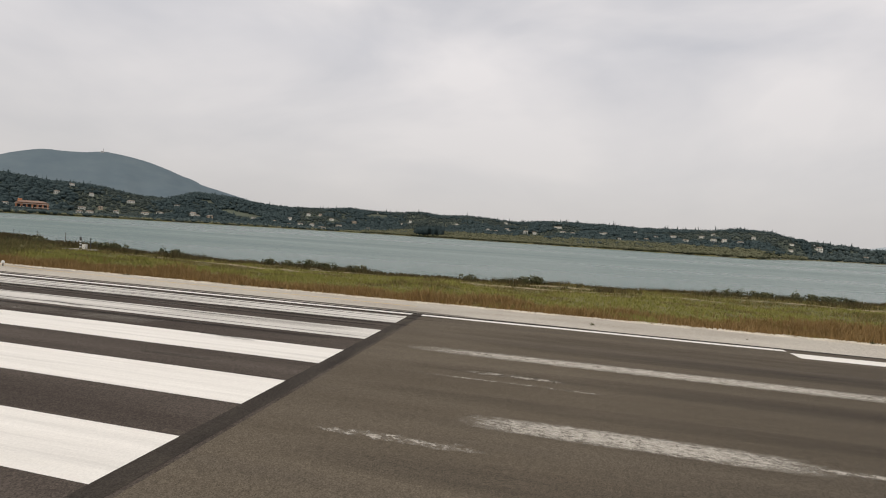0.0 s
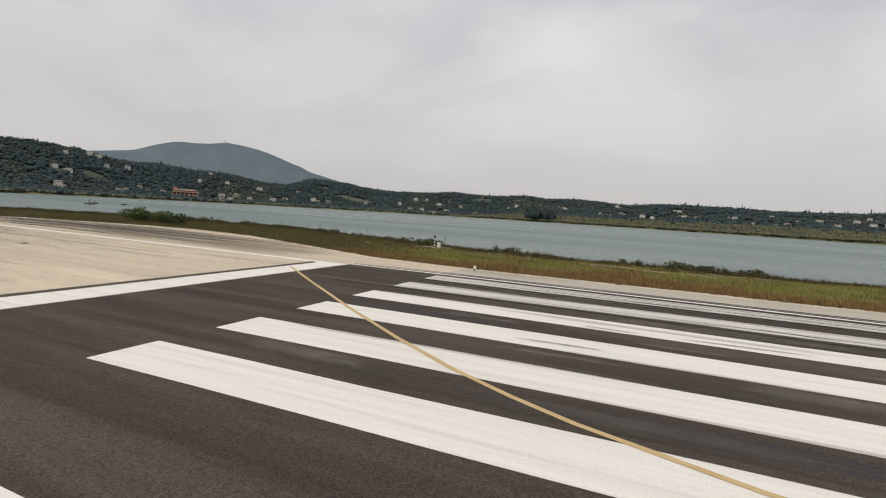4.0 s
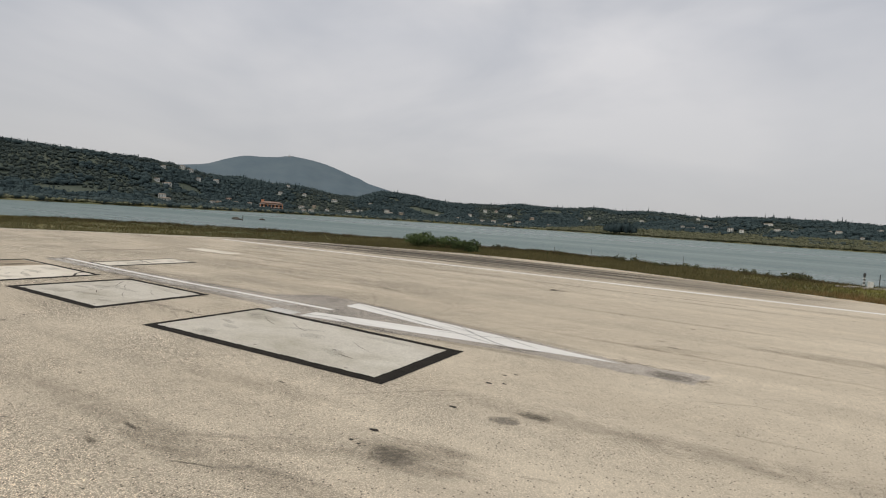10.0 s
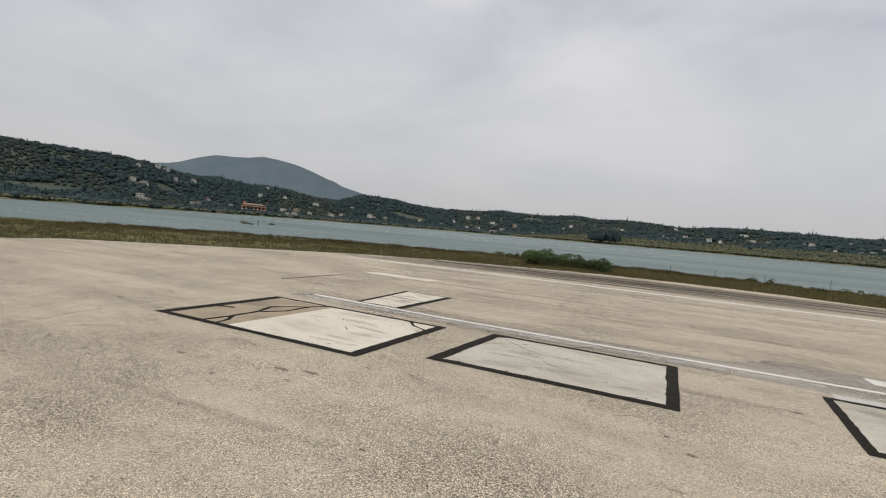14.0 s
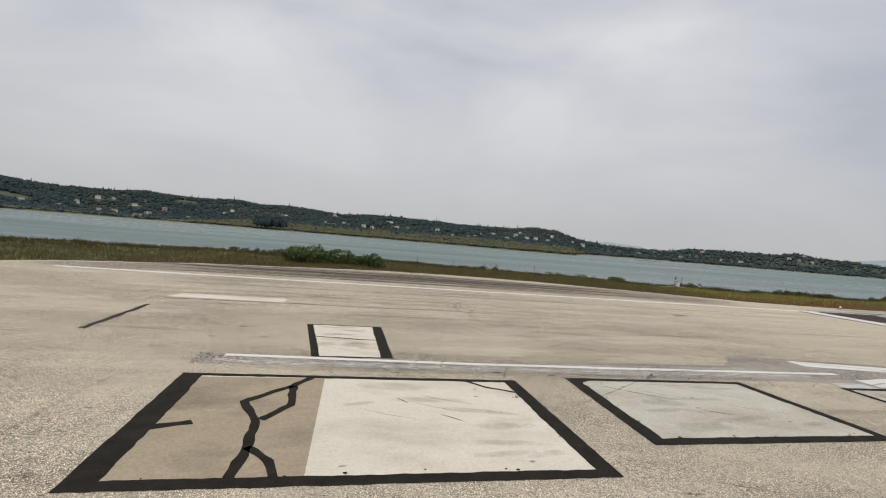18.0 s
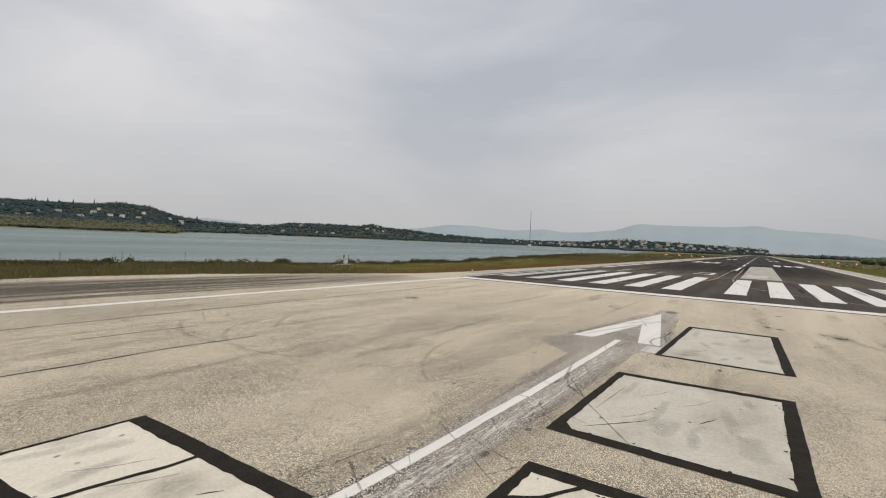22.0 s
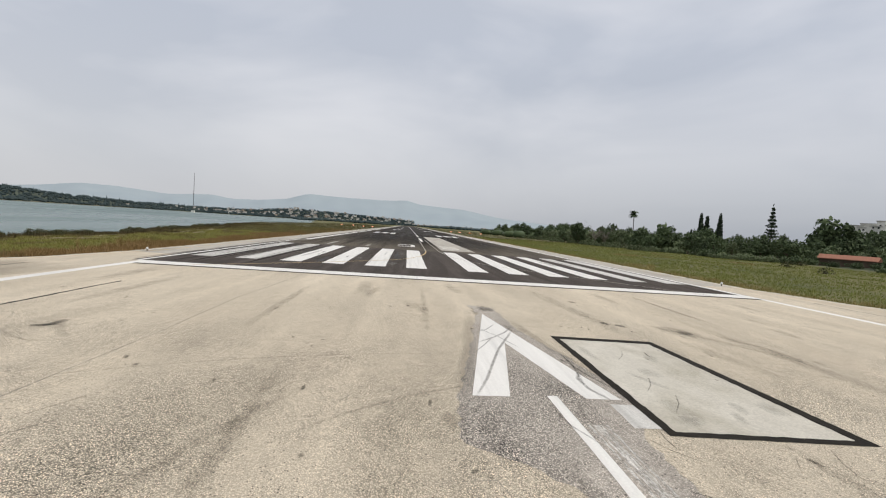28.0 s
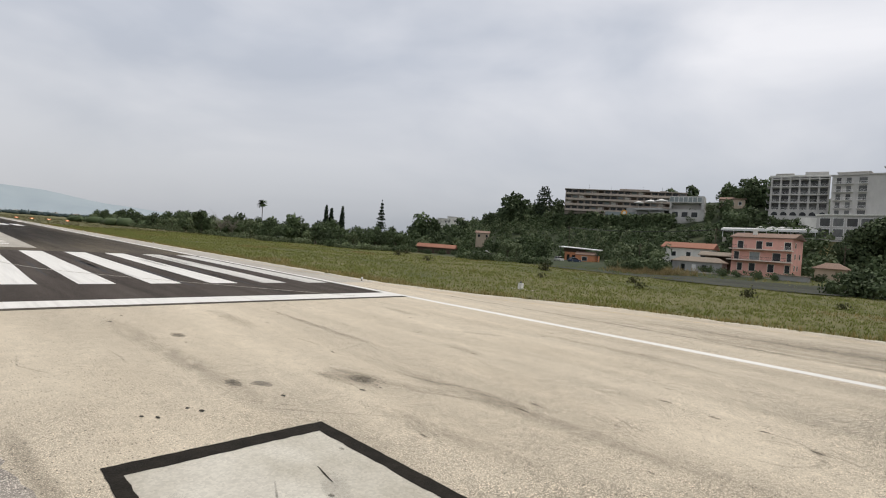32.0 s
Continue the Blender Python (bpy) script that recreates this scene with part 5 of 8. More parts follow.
def cypress(h, w, seed):
    g = random.Random(seed)
    ob = tagged(new("cypress_tree"), "tall narrow dark cypress tree", "tree", "cypresses")
    part("trunk", tube([(0, 0, -0.4), (0, 0, h * 0.5), (0, 0, h * 0.95)], [0.2, 0.14, 0.03]), M["bark"], ob)
    lobes = [(g.uniform(-0.1, 0.1), g.uniform(-0.1, 0.1), h * k, w * math.sin(math.pi * min(1, (k * 0.85 + 0.12))) ** 0.7, w * math.sin(math.pi * min(1, (k * 0.85 + 0.12))) ** 0.7, h * 0.09) for k in (0.12, 0.24, 0.36, 0.48, 0.6, 0.72, 0.83, 0.93)]
    part("crown", leaves(g, lobes, 900, h * 0.03), M["leaf_dark"], ob)
    return ob


def tier_conifer(h, seed):
    g = random.Random(seed)
    ob = tagged(new("conifer_tree"), "tall tiered conifer with open layered branches", "tree")
    part("trunk", tube([(0, 0, -0.4), (0, 0, h * 0.6), (0, 0, h)], [0.3, 0.18, 0.03]), M["bark"], ob)
    v = []
    for k in range(9):
        z = h * (0.36 + 0.068 * k + g.uniform(-0.012, 0.012))
        r = h * 0.105 * (1 - k / 10.5) * g.uniform(0.7, 1.25)
        for i in range(6):
            a = i * 1.047 + k * 0.5 + g.uniform(-0.3, 0.3)
            v.append(leaves(g, [(math.cos(a) * r * q, math.sin(a) * r * q, z + 0.12 * r * q, r * 0.34, r * 0.34, h * 0.026) for q in (0.25, 0.6, 0.95)], 22, h * 0.017))
    v.append(leaves(g, [(0, 0, h * 0.99, h * 0.012, h * 0.012, h * 0.025)], 8, h * 0.012))
    part("crown", join(*v), M["leaf_dark"], ob)
    return ob


def palm_tree(h, seed):
    g = random.Random(seed)
    ob = tagged(new("palm_tree"), "tall slender palm with a round tuft of fronds", "tree")
    part("trunk", tube([(0, 0, -0.4), (0.25, 0, h * 0.4), (0.15, 0.1, h * 0.75), (0.5, 0.1, h)], [0.34, 0.26, 0.22, 0.24], 7), M["bark"], ob)
    v, f = [], []
    for i in range(85):
        a, up = g.uniform(0, 6.28), g.uniform(-0.8, 1.1)
        d = Vector((math.cos(a), math.sin(a), 0))
        side = Vector((-d.y, d.x, 0))
        o = len(v)
        for k in range(5):
            t = k / 4
            c = Vector((0.5, 0.1, h)) + d * (3.5 * t * (1 - 0.3 * abs(up))) + Vector((0, 0, 1)) * (up * 2.9 * t - 0.9 * t * t)
            w = 0.34 * math.sin(math.pi * (0.12 + 0.85 * t))
            v += [tuple(c + side * w), tuple(c - side * w - Vector((0, 0, 0.12)))]
            if k:
                f.append((o + 2 * k - 2, o + 2 * k - 1, o + 2 * k + 1, o + 2 * k))
    part("crown", (v, f), M["leaf"], ob, "tuft of drooping fronds")
    return ob


def bush_thing(label, w, h, seed, mat, n=260, size=0.16):
    g = random.Random(seed)
    ob = tagged(new("bush"), label, "bush", "bushes on the verge")
    lobes = [(g.uniform(-0.7, 0.7) * w, g.uniform(-0.3, 0.3) * w, h * g.uniform(0.2, 0.55), w * g.uniform(0.25, 0.45), w * g.uniform(0.25, 0.4), h * g.uniform(0.25, 0.5)) for _ in range(7)]
    part("woody_base", join(*[tube([(0, 0, -0.2), (b[0] * 0.6, b[1] * 0.6, b[2])], [0.04, 0.015], 4) for b in lobes]), M["bark"], ob)
    part("foliage", leaves(g, lobes, n, size), mat, ob)
    return ob


def bare_tree(h, seed):
    g = random.Random(seed)
    ob = tagged(new("bare_tree"), "pale leafless tree with fine grey twigs", "tree")
    pieces = [tube([(0, 0, -0.4), (0, 0, h * 0.35)], [0.2, 0.14])]
    for i in range(46):
        a, e = g.uniform(0, 6.28), g.uniform(0.35, 1.0)
        z = h * g.uniform(0.2, 0.45)
        r = h * g.uniform(0.25, 0.55)
        pieces.append(tube([(0, 0, z), (math.cos(a) * r * 0.5, math.sin(a) * r * 0.5, z + r * e * 0.7), (math.cos(a) * r, math.sin(a) * r, min(h, z + r * e * 1.3))], [0.06, 0.04, 0.015], 4))
    part("trunk", join(*pieces), M["bare"], ob)
    return ob


def put(ob, x, y, s=1.0, turn=0.0, first=False, sink=0.1):
    m = Matrix.Translation((x, y, ground_z(x, y) - sink)) @ Matrix.Rotation(turn, 4, "Z") @ Matrix.Diagonal((s, s, s, 1))
    if first:
        ob.matrix_basis = m
        return ob
    made = copy_thing(ob, Matrix.Identity(4))
    made.matrix_basis = m
    return made


# the landward belt: shrubs along the field's edge, trees behind them, a wooded slope under the hotels
HEDGE_X = (-80, -30, 3, 30, 50, 104, 152, 300, 700, 1500)
HEDGE_Y = (-142, -134, -117, -114, -110, -94, -84, -82, -95, -110)


def hedge(x):
    return float(np.interp(x, HEDGE_X, HEDGE_Y))


kinds = [broad_tree("dense dark green broadleaf tree", 7.5, 3.4, 1, M["leaf"]), broad_tree("rounded dark green tree with low branches", 6.0, 3.2, 2, M["leaf"]), broad_tree("grey-green olive tree with a thin crown", 5.2, 2.8, 3, M["leaf_olive"]), broad_tree("tall spreading dark tree on the slope", 10.0, 4.2, 4, M["leaf"], 1000)]
bushes = [bush_thing("dark green shrub at the field's edge", 2.6, 2.2, 11, M["leaf"], 520, 0.17), bush_thing("grey-green shrub at the field's edge", 2.4, 1.8, 12, M["leaf_olive"], 480, 0.16)]
rng = random.Random(31)
used = set()


def plant(ob, x, y, s, sink=0.1):
    t = rng.uniform(0, 6.28)
    put(ob, x, y, s, t, ob.name not in used, sink)
    used.add(ob.name)


def clear_of_houses(x, y):
    """Keep the gardens and the line of sight to the houses free."""
    a = math.degrees(math.atan2(x + 33.8, -(y - 0.1)))
    d = math.hypot(x + 33.8, y)
    for a0, a1, d0, d1 in ((7.5, 20.5, 100, 150), (25.5, 32.5, 100, 190), (42, 48, 100, 175), (38, 41.8, 150, 240)):
        if a0 < a < a1 and d0 < d < d1:
            return False
    return True


far_shrubs = []
for i in range(280):
    x = 8 + 420 * rng.random() ** 1.6
    y = hedge(x) - rng.uniform(-2, 6)
    if clear_of_houses(x, y):
        if x > 150:
            far_shrubs.append((x, y + rng.uniform(0, 3), rng.uniform(1.4, 2.8), rng.uniform(1.6, 2.8)))
            continue
        plant(bushes[i % 3 > 0], x, y + rng.uniform(0, 3), rng.uniform(0.7, 1.5))
for i in range(330):
    x = 5 + 520 * rng.random() ** 1.5
    y = hedge(x) - 5 - 55 * rng.random()
    if clear_of_houses(x, y):
        plant(rng.choice(kinds[:3]), x, y, rng.uniform(0.7, 1.2) * (1.38 if x > 170 else 1.05))
for i in range(60):
    x = rng.uniform(-60, 8)
    y = hedge(x) - rng.uniform(0, 14)
    if clear_of_houses(x, y):
        plant(rng.choice(bushes + kinds[2:3]), x, y, rng.uniform(0.6, 1.1))
for x, y, s in ((150, -226, 1.2), (112, -248, 1.2), (62, -262, 1.2), (54, -268, 1.2), (38, -272, 1.2), (30, -268, 1.35), (25, -262, 1.4), (19, -258, 1.4), (34, -264, 1.1), (22, -254, 1.2), (15, -252, 1.3), (28, -256, 1.1), (12, -240, 1.0), (22, -215, 1.15), (16, -222, 1.2), (8, -214, 1.1), (-2, -226, 1.2), (29, -240, 1.1), (-52, -150, 1.0), (-58, -140, 1.2), (-50, -165, 1.3), (-60, -160, 1.3), (176, -120, 0.85), (126, -150, 1.0), (70, -150, 0.8), (150, -171, 1.25), (220, -102, 1.05), (205, -130, 1.0)):
    plant(kinds[3], x, y, s, 2.6 if y < -205 else 0.3)
# trees round the white blocks, the tan house and the tree line by the palm
for x, y, s in ((178, -218, 1.25), (190, -222, 1.3), (168, -214, 1.1), (200, -226, 1.35), (208, -240, 1.4), (180, -232, 1.4), (160, -206, 1.0), (118, -166, 0.7), (106, -172, 0.75), (125, -172, 0.9), (98, -168, 0.7), (140, -190, 1.0), (150, -196, 1.1), (246, -152, 1.15), (240, -158, 1.0)):
    plant(kinds[3], x, y, s, 0.6)
put(palm_tree(20.6, 5), 267.3, -142.2, 1.0, 0.4, True)
put(tier_conifer(26.6 - ground_z(197.1, -181.9), 6), 197.1, -181.9, 1.0, 0, True)
for x, y, top in ((138, -233, 37.6), (142, -231, 35.0), (133, -236, 34.0), (116, -244, 34.5), (128, -240, 32.0)):
    plant(kinds[3], x, y, (top - ground_z(x, y) + 2.5) / 10.5, 2.5)
cf = cypress(15.5, 4.4, 17)
tagged(cf, "broad cone-shaped dark conifer beside the long hotel", "tree")
put(cf, 124.4, -241.7, (41.0 - ground_z(124.4, -241.7)) / 15.5, 0.5, True, 0.3)
cy = cypress(16.2, 1.15, 7)
put(cy, 159.5, -120.8, 1.04, 0, True)
put(cy, 158.3, -122.8, 0.99, 1)
put(cy, 155.6, -126.8, 1.05, 2)
put(cy, 161.3, -118.0, 0.62, 3)
put(bare_tree(12.6, 9), 199.2, -90.5, 1.0, 0, True)
put(bare_tree(10.5, 10), 199.0, -95.8, 1.0, 0, True)
# dark trees at the foot of the large hotel and beside the gardens
for x, y, top in ((-7, -200, 20.6), (-3, -199.5, 21.6), (1, -200.5, 21.2), (5, -200, 22.2), (9, -200.5, 21.6), (13, -201, 23.0), (17, -202, 23.5)):
    plant(kinds[3], x, y, (top - ground_z(x, y) + 1.0) / 10.5, 1.0)
tall = broad_tree("tall dense dark tree beside the gardens", 17.0, 6.0, 5, M["leaf"], 5200, 0.021)
for x, y, top in ((-24, -153, 17.0), (-28, -157, 19.0), (-32, -150, 19.5), (-36, -152, 20.0), (-20.5, -152, 12.0)):
    plant(tall, x, y, (top - ground_z(x, y) + 1.0) / 17.8, 1.0)
# single round crowns that stand above the hedge
for x, y, top in ((142.2, -94.9, 11.6), (202, -82.9, 11.6), (206, -84.5, 10.6), (124.1, -145.9, 17.2), (118, -148, 15.0), (131, -106, 10.6), (150, -100, 10.0), (165, -98, 10.2)):
    plant(kinds[3], x, y, (top - ground_z(x, y) + 0.3) / 10.5, 0.3)


def wood(name, label, spots, mat, n, size, group=""):
    """A far wood: many crowns in one mesh, each of rough leaf clumps."""
    g = random.Random(len(spots))
    v, f = [], []
    for x, y, h, w in spots:
        z = ground_z(x, y)
        lobes = [(x + g.uniform(-0.4, 0.4) * w, y + g.uniform(-0.4, 0.4) * w, z + h * k, w * g.uniform(0.55, 0.8) * q, w * g.uniform(0.55, 0.8) * q, h * 0.3) for k, q in ((0.3, 1.0), (0.68, 0.75))]
        pv, pf = leaves(g, lobes, n, size * (0.5 + h / 16))
        o = len(v)
        v += pv
        f += [tuple(o + i for i in q) for q in pf]
    return tagged(new(name, mesh_of(name, v, f, mat)), label, "woods", kind="stuff")


wood("far_shrubs", "grey-green shrubs along the far field edge", far_shrubs, M["leaf_olive"], 90, 0.4)
spots = []
for i in range(4200):
    x, y = rng.uniform(-95, 230), rng.uniform(-330, -130)
    s = -y - 105 - 0.1 * max(0, x)
    if s > 16 and clear_of_houses(x, y) and ground_z(x, y) > 0.5:
        if ground_z(x, y) > (21.5 if x > 104 else 27) or (x < 110 and ground_z(x, y) > 13.5 and y > -236):
            continue
        spots.append((x, y, 2.6 + 4.6 * rng.random() ** 2, rng.uniform(1.6, 3.4)))
for i in range(700):
    x, y = rng.uniform(-60, 120), rng.uniform(-238, -165)
    if 13 < ground_z(x, y) < 26 and not (-40 < x < 12 and y < -186) and not (28 < x < 110 and y < -231):
        spots.append((x, y, rng.uniform(1.6, 2.6), rng.uniform(1.4, 2.4)))
for i in range(620):
    x, y = rng.uniform(-80, -15), rng.uniform(-185, -121)
    if not (-27 < x < -14 and y > -138):
        spots.append((x, y, rng.uniform(3.2, 5.6), rng.uniform(2.0, 3.2)))
for i in range(420):
    x, y = rng.uniform(48, 113), rng.uniform(-232, -224)
    top = (24.3 if 62 < x < 82 else 25.2) - ground_z(x, y)
    if top > 1.5:
        spots.append((x, y, top * rng.uniform(0.7, 1.0), rng.uniform(1.6, 2.6)))
wood("hillside_wood", "dense dark green wood covering the slope below the hotels", [q for i, q in enumerate(spots) if i % 4], M["leaf"], 90, 0.48)
wood("hillside_olives", "grey-green trees scattered through the hillside wood", [(x, y, h * 1.1, w * 1.1) for x, y, h, w in spots[::4]], M["leaf_olive"], 90, 0.46)

# ---- woods and reeds across the lagoon: rough crowns on the hills ----
ICO = ((0, 11, 5), (0, 5, 1), (0, 1, 7), (0, 7, 10), (0, 10, 11), (1, 5, 9), (5, 11, 4), (11, 10, 2), (10, 7, 6), (7, 1, 8), (3, 9, 4), (3, 4, 2), (3, 2, 6), (3, 6, 8), (3, 8, 9), (4, 9, 5), (2, 4, 11), (6, 2, 10), (8, 6, 7), (9, 8, 1))
GOLD = (1 + 5 ** 0.5) / 2
CORNERS = np.array(((-1, GOLD, 0), (1, GOLD, 0), (-1, -GOLD, 0), (1, -GOLD, 0), (0, -1, GOLD), (0, 1, GOLD), (0, -1, -GOLD), (0, 1, -GOLD), (GOLD, 0, -1), (GOLD, 0, 1), (-GOLD, 0, -1), (-GOLD, 0, 1))) / 1.9


def crowns(name, spots, mat, seed, tufts=11):
    """Trees far off, all in one mesh: an uneven core and loose tufts of leaves round it. Spots are x, y, z, half width, height, pointed or not."""
    g = np.random.default_rng(seed)
    sp = np.array(spots, float)
    n = len(sp)
    base, wide, tall, point = sp[:, None, :3], sp[:, None, 3:4], sp[:, None, 4:5], sp[:, None, 5:6]

    def shaped(dirs):
        up = (dirs[..., 2:3] + 1) * 0.5
        slim = 1 - 0.78 * np.clip(up, 0, 1) * point
        return base + np.concatenate([dirs[..., :2] * wide * slim, up * tall], -1)

    core = shaped(CORNERS[None] * g.uniform(0.55, 0.95, (n, 12, 1)))
    d = g.normal(size=(n, tufts, 3)) + (0, 0, 0.35)
    d /= np.linalg.norm(d, axis=-1, keepdims=True)
    heart = shaped(d * g.uniform(0.75, 1.12, (n, tufts, 1)))
    leaf = heart[:, :, None] + g.normal(size=(n, tufts, 3, 3)) * (0.2 * np.minimum(wide, tall * 0.5))[:, :, None]
    verts = np.concatenate([core.reshape(-1, 3), leaf.reshape(-1, 3)])
    faces = np.concatenate([(np.arange(n)[:, None, None] * 12 + np.array(ICO)[None]).reshape(-1, 3), n * 12 + np.arange(n * tufts * 3).reshape(-1, 3)])
    me = bpy.data.meshes.new(name)
    me.vertices.add(len(verts))
    me.vertices.foreach_set("co", verts.astype(np.float32).ravel())
    me.loops.add(faces.size)
    me.loops.foreach_set("vertex_index", faces.astype(np.int32).ravel())
    me.polygons.add(len(faces))
    me.polygons.foreach_set("loop_start", np.arange(0, faces.size, 3, dtype=np.int32))
    me.materials.append(mat)
    me.update(calc_edges=True)
    return new(name, me)


def slope_spot(az, el):
    """Where a slope across the lagoon rises to a given height angle."""
    rs, depth = float(np.interp(az, SHORE_AZ, SHORE_R)), 380 if az > -27 else 450
    for i in range(60):
        r = rs + 10 + depth * 0.98 * i / 59
        if math.degrees(math.atan2(ground_z(-10 - r * math.sin(radians(az)), r * math.cos(radians(az))), r)) > el - 0.12:
            return r
    return rs + depth * 0.98


# bearing and height angle of the houses across the lagoon, shore by shore
WEST_SLOPE = ((60.2, 0.73), (60.0, 0.29), (59.6, 1.96), (60.5, 2.28), (59.8, 3.69), (58.0, 3.82), (57.3, 3.49), (56.0, 3.6), (56.6, 2.68), (54.9, 2.72), (55.5, 0.49), (54.9, 0.45), (53.8, 0.90), (53.1, 0.7), (51.7, 0.57), (49.0, 3.03), (49.4, 2.95), (48.4, 1.91), (45.8, 1.97), (47.5, 2.78), (46.2, 0.63), (44.8, 0.71), (46.1, 0.2), (45.3, 0.2), (38.4, 1.53), (36.6, 0.67), (39.7, 0.67), (42.5, 1.57), (43.4, 0.45), (41.0, 0.5))
MID_SHORE = ((36.2, 0.64), (30.7, 0.72), (34.9, 0.46), (26.6, 0.3), (25.4, 0.3), (24.1, 0.3), (25.0, 1.54), (23.7, 1.62), (22.2, 1.19), (21.2, 0.47), (22.6, 0.1), (17.7, 0.25), (17.6, 2.3), (14.0, 1.18), (13.2, 1.48), (26.8, 0.91), (28.2, 0.5), (19.6, 0.9))
REED_SHORE = ((7.7, 1.57), (4.4, 1.82), (3.7, 1.03), (3.2, 1.0), (2.7, 1.04), (1.5, 1.17), (1.0, 1.1), (2.2, 1.95), (-0.7, 1.03), (-1.7, 1.04), (-3.2, 2.26), (-3.7, 1.84), (-4.1, 1.87), (-4.7, 1.35), (-5.9, 1.21), (-6.7, 2.28), (-7.1, 1.18), (-9.4, 1.34), (-11.1, 0.95), (-10.9, 2.3), (-8.8, 1.42))
HEADLAND = ((-12.3, 1.68), (-13.0, 1.01), (-13.8, 1.08), (-16.1, 1.48), (-16.7, 0.92), (-18.8, 1.5), (-19.5, 1.84), (-20.4, 1.1), (-21.8, 0.94), (-22.4, 1.13), (-23.1, 1.73), (-24.1, 0.86), (-25.7, 1.29), (-25.8, 0.75), (-27.2, 0.86), (-14.6, 1.3), (-17.6, 1.2), (-20.0, 1.4), (-21.0, 1.3))
EAST_SHORE = ((-31.5, 0.5), (-33.7, 0.45), (-30.3, 0.32), (-31.3, 0.37), (-33.5, 0.35), (-35.2, 0.73), (-35.7, 0.51), (-37.8, 0.43), (-39.9, 1.2), (-41.6, 0.54), (-42.7, 0.4), (-43.4, 0.49), (-47.5, 1.18), (-48.3, 1.02), (-49.3, 1.0), (-48.7, 1.5), (-61.0, 0.28), (-64.8, 0.36), (-65.3, 0.5), (-67.0, 0.44), (-68.0, 0.42), (-71.4, 0.4), (-73.5, 0.4), (-74.2, 0.5), (-75.3, 0.45), (-66.2, 0.3), (-65.8, 0.38), (-67.4, 0.3), (-69.5, 0.35))
SITES = [(az, slope_spot(az, el)) for part_ in (WEST_SLOPE, MID_SHORE, REED_SHORE, HEADLAND, EAST_SHORE) for az, el in part_]
SITE_BINS = {}
for az, r in SITES:
    for k in (-1, 0, 1):
        SITE_BINS.setdefault(int(math.floor(az)) + k, []).append((az, r))


def near_house(az, r):
    """The plot of a house and the open ground before it."""
    return any(abs(a - az) * q < 330 and q - 13 < r < q + 8 for a, q in SITE_BINS.get(int(math.floor(az)), ()))


def far_wood(name, label, count, az0, az1, k0, k1, size, mat, seed, tall=0.0, thin=1.0, stand_of=0):
    """Crowns over the slopes; stand_of 1 keeps to the dense stands, -1 to the clearings between them."""
    g = random.Random(seed)
    spots = []
    for _ in range(count):
        az = g.uniform(az0, az1)
        rs = float(np.interp(az, SHORE_AZ, SHORE_R)) * (1 + 0.02 * noise.noise((az * 0.7, 0.3, 0)))
        r = rs + (380 if az > -27 else 450) * g.uniform(k0, k1)
        x, y = -10 - r * math.sin(radians(az)), r * math.cos(radians(az))
        if noise.noise((x * 0.012, y * 0.012, 8)) < -0.42 * thin and k0 > 0.05:
            continue
        patch = noise.noise((x * 0.009, y * 0.006, 2)) + 0.6 * noise.noise((x * 0.025, y * 0.02, 5)) + g.gauss(0, 0.08)
        patch += 0.55 * bell(az, 35.5, 3.2) + 0.4 * bell(az, 51.5, 2.6) + 0.35 * bell(az, 28.5, 2.2) - 0.4 * bell(az, 44, 3.2) - 0.3 * bell(az, 58, 2.6)
        if stand_of * (patch + 0.05) < 0 or near_house(az, r):
            continue
        s = size * (0.55 + 0.9 * g.random() ** 1.6) * (1 + 0.25 * (r > 1100))
        up = g.random() < tall * (3.2 if noise.noise((az * 1.7, r * 0.011, 4)) > 0.28 else 0.35)
        spots.append((x, y, ground_z(x, y) - s * 0.15, s * (0.3 if up else 0.8), s * (1.8 if up else 1.05), up))
    return tagged(crowns(name, spots, mat, seed), label, "woods", kind="stuff")


far_wood("far_woods", "haze-tinted wooded hills with cypresses across the lagoon", 36000, -27, 86, 0.12, 1.12, 5.0, M["leaf_far_dark"], 41, 0.06, 1.0, 1)
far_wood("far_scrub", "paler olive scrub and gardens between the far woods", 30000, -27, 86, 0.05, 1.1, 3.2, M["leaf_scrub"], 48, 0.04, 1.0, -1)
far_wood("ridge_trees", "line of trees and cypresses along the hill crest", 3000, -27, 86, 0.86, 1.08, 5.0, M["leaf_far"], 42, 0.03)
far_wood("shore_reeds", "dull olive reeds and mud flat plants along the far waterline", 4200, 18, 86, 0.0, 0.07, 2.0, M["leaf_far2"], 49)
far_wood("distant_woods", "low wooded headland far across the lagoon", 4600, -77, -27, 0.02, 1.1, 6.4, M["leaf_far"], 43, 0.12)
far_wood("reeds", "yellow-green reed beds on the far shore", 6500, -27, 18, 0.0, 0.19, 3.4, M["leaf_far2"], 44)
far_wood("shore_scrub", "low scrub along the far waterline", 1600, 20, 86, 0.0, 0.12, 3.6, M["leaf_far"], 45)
def belt(name, label, count, az0, az1, r0, r1, size, mat, seed):
    g = random.Random(seed)
    spots = []
    for _ in range(count):
        az, r = g.uniform(az0, az1), g.uniform(r0, r1)
        x, y = -10 - r * math.sin(radians(az)), r * math.cos(radians(az))
        if abs(y) < 70:
            continue
        s = size * g.uniform(0.6, 1.4)
        spots.append((x, y, ground_z(x, y) - s * 0.2, s, s * 1.1, 0))
    return tagged(crowns(name, spots, mat, seed), label, "woods", kind="stuff")


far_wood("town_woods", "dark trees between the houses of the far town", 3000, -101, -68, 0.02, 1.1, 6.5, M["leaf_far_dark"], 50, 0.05)
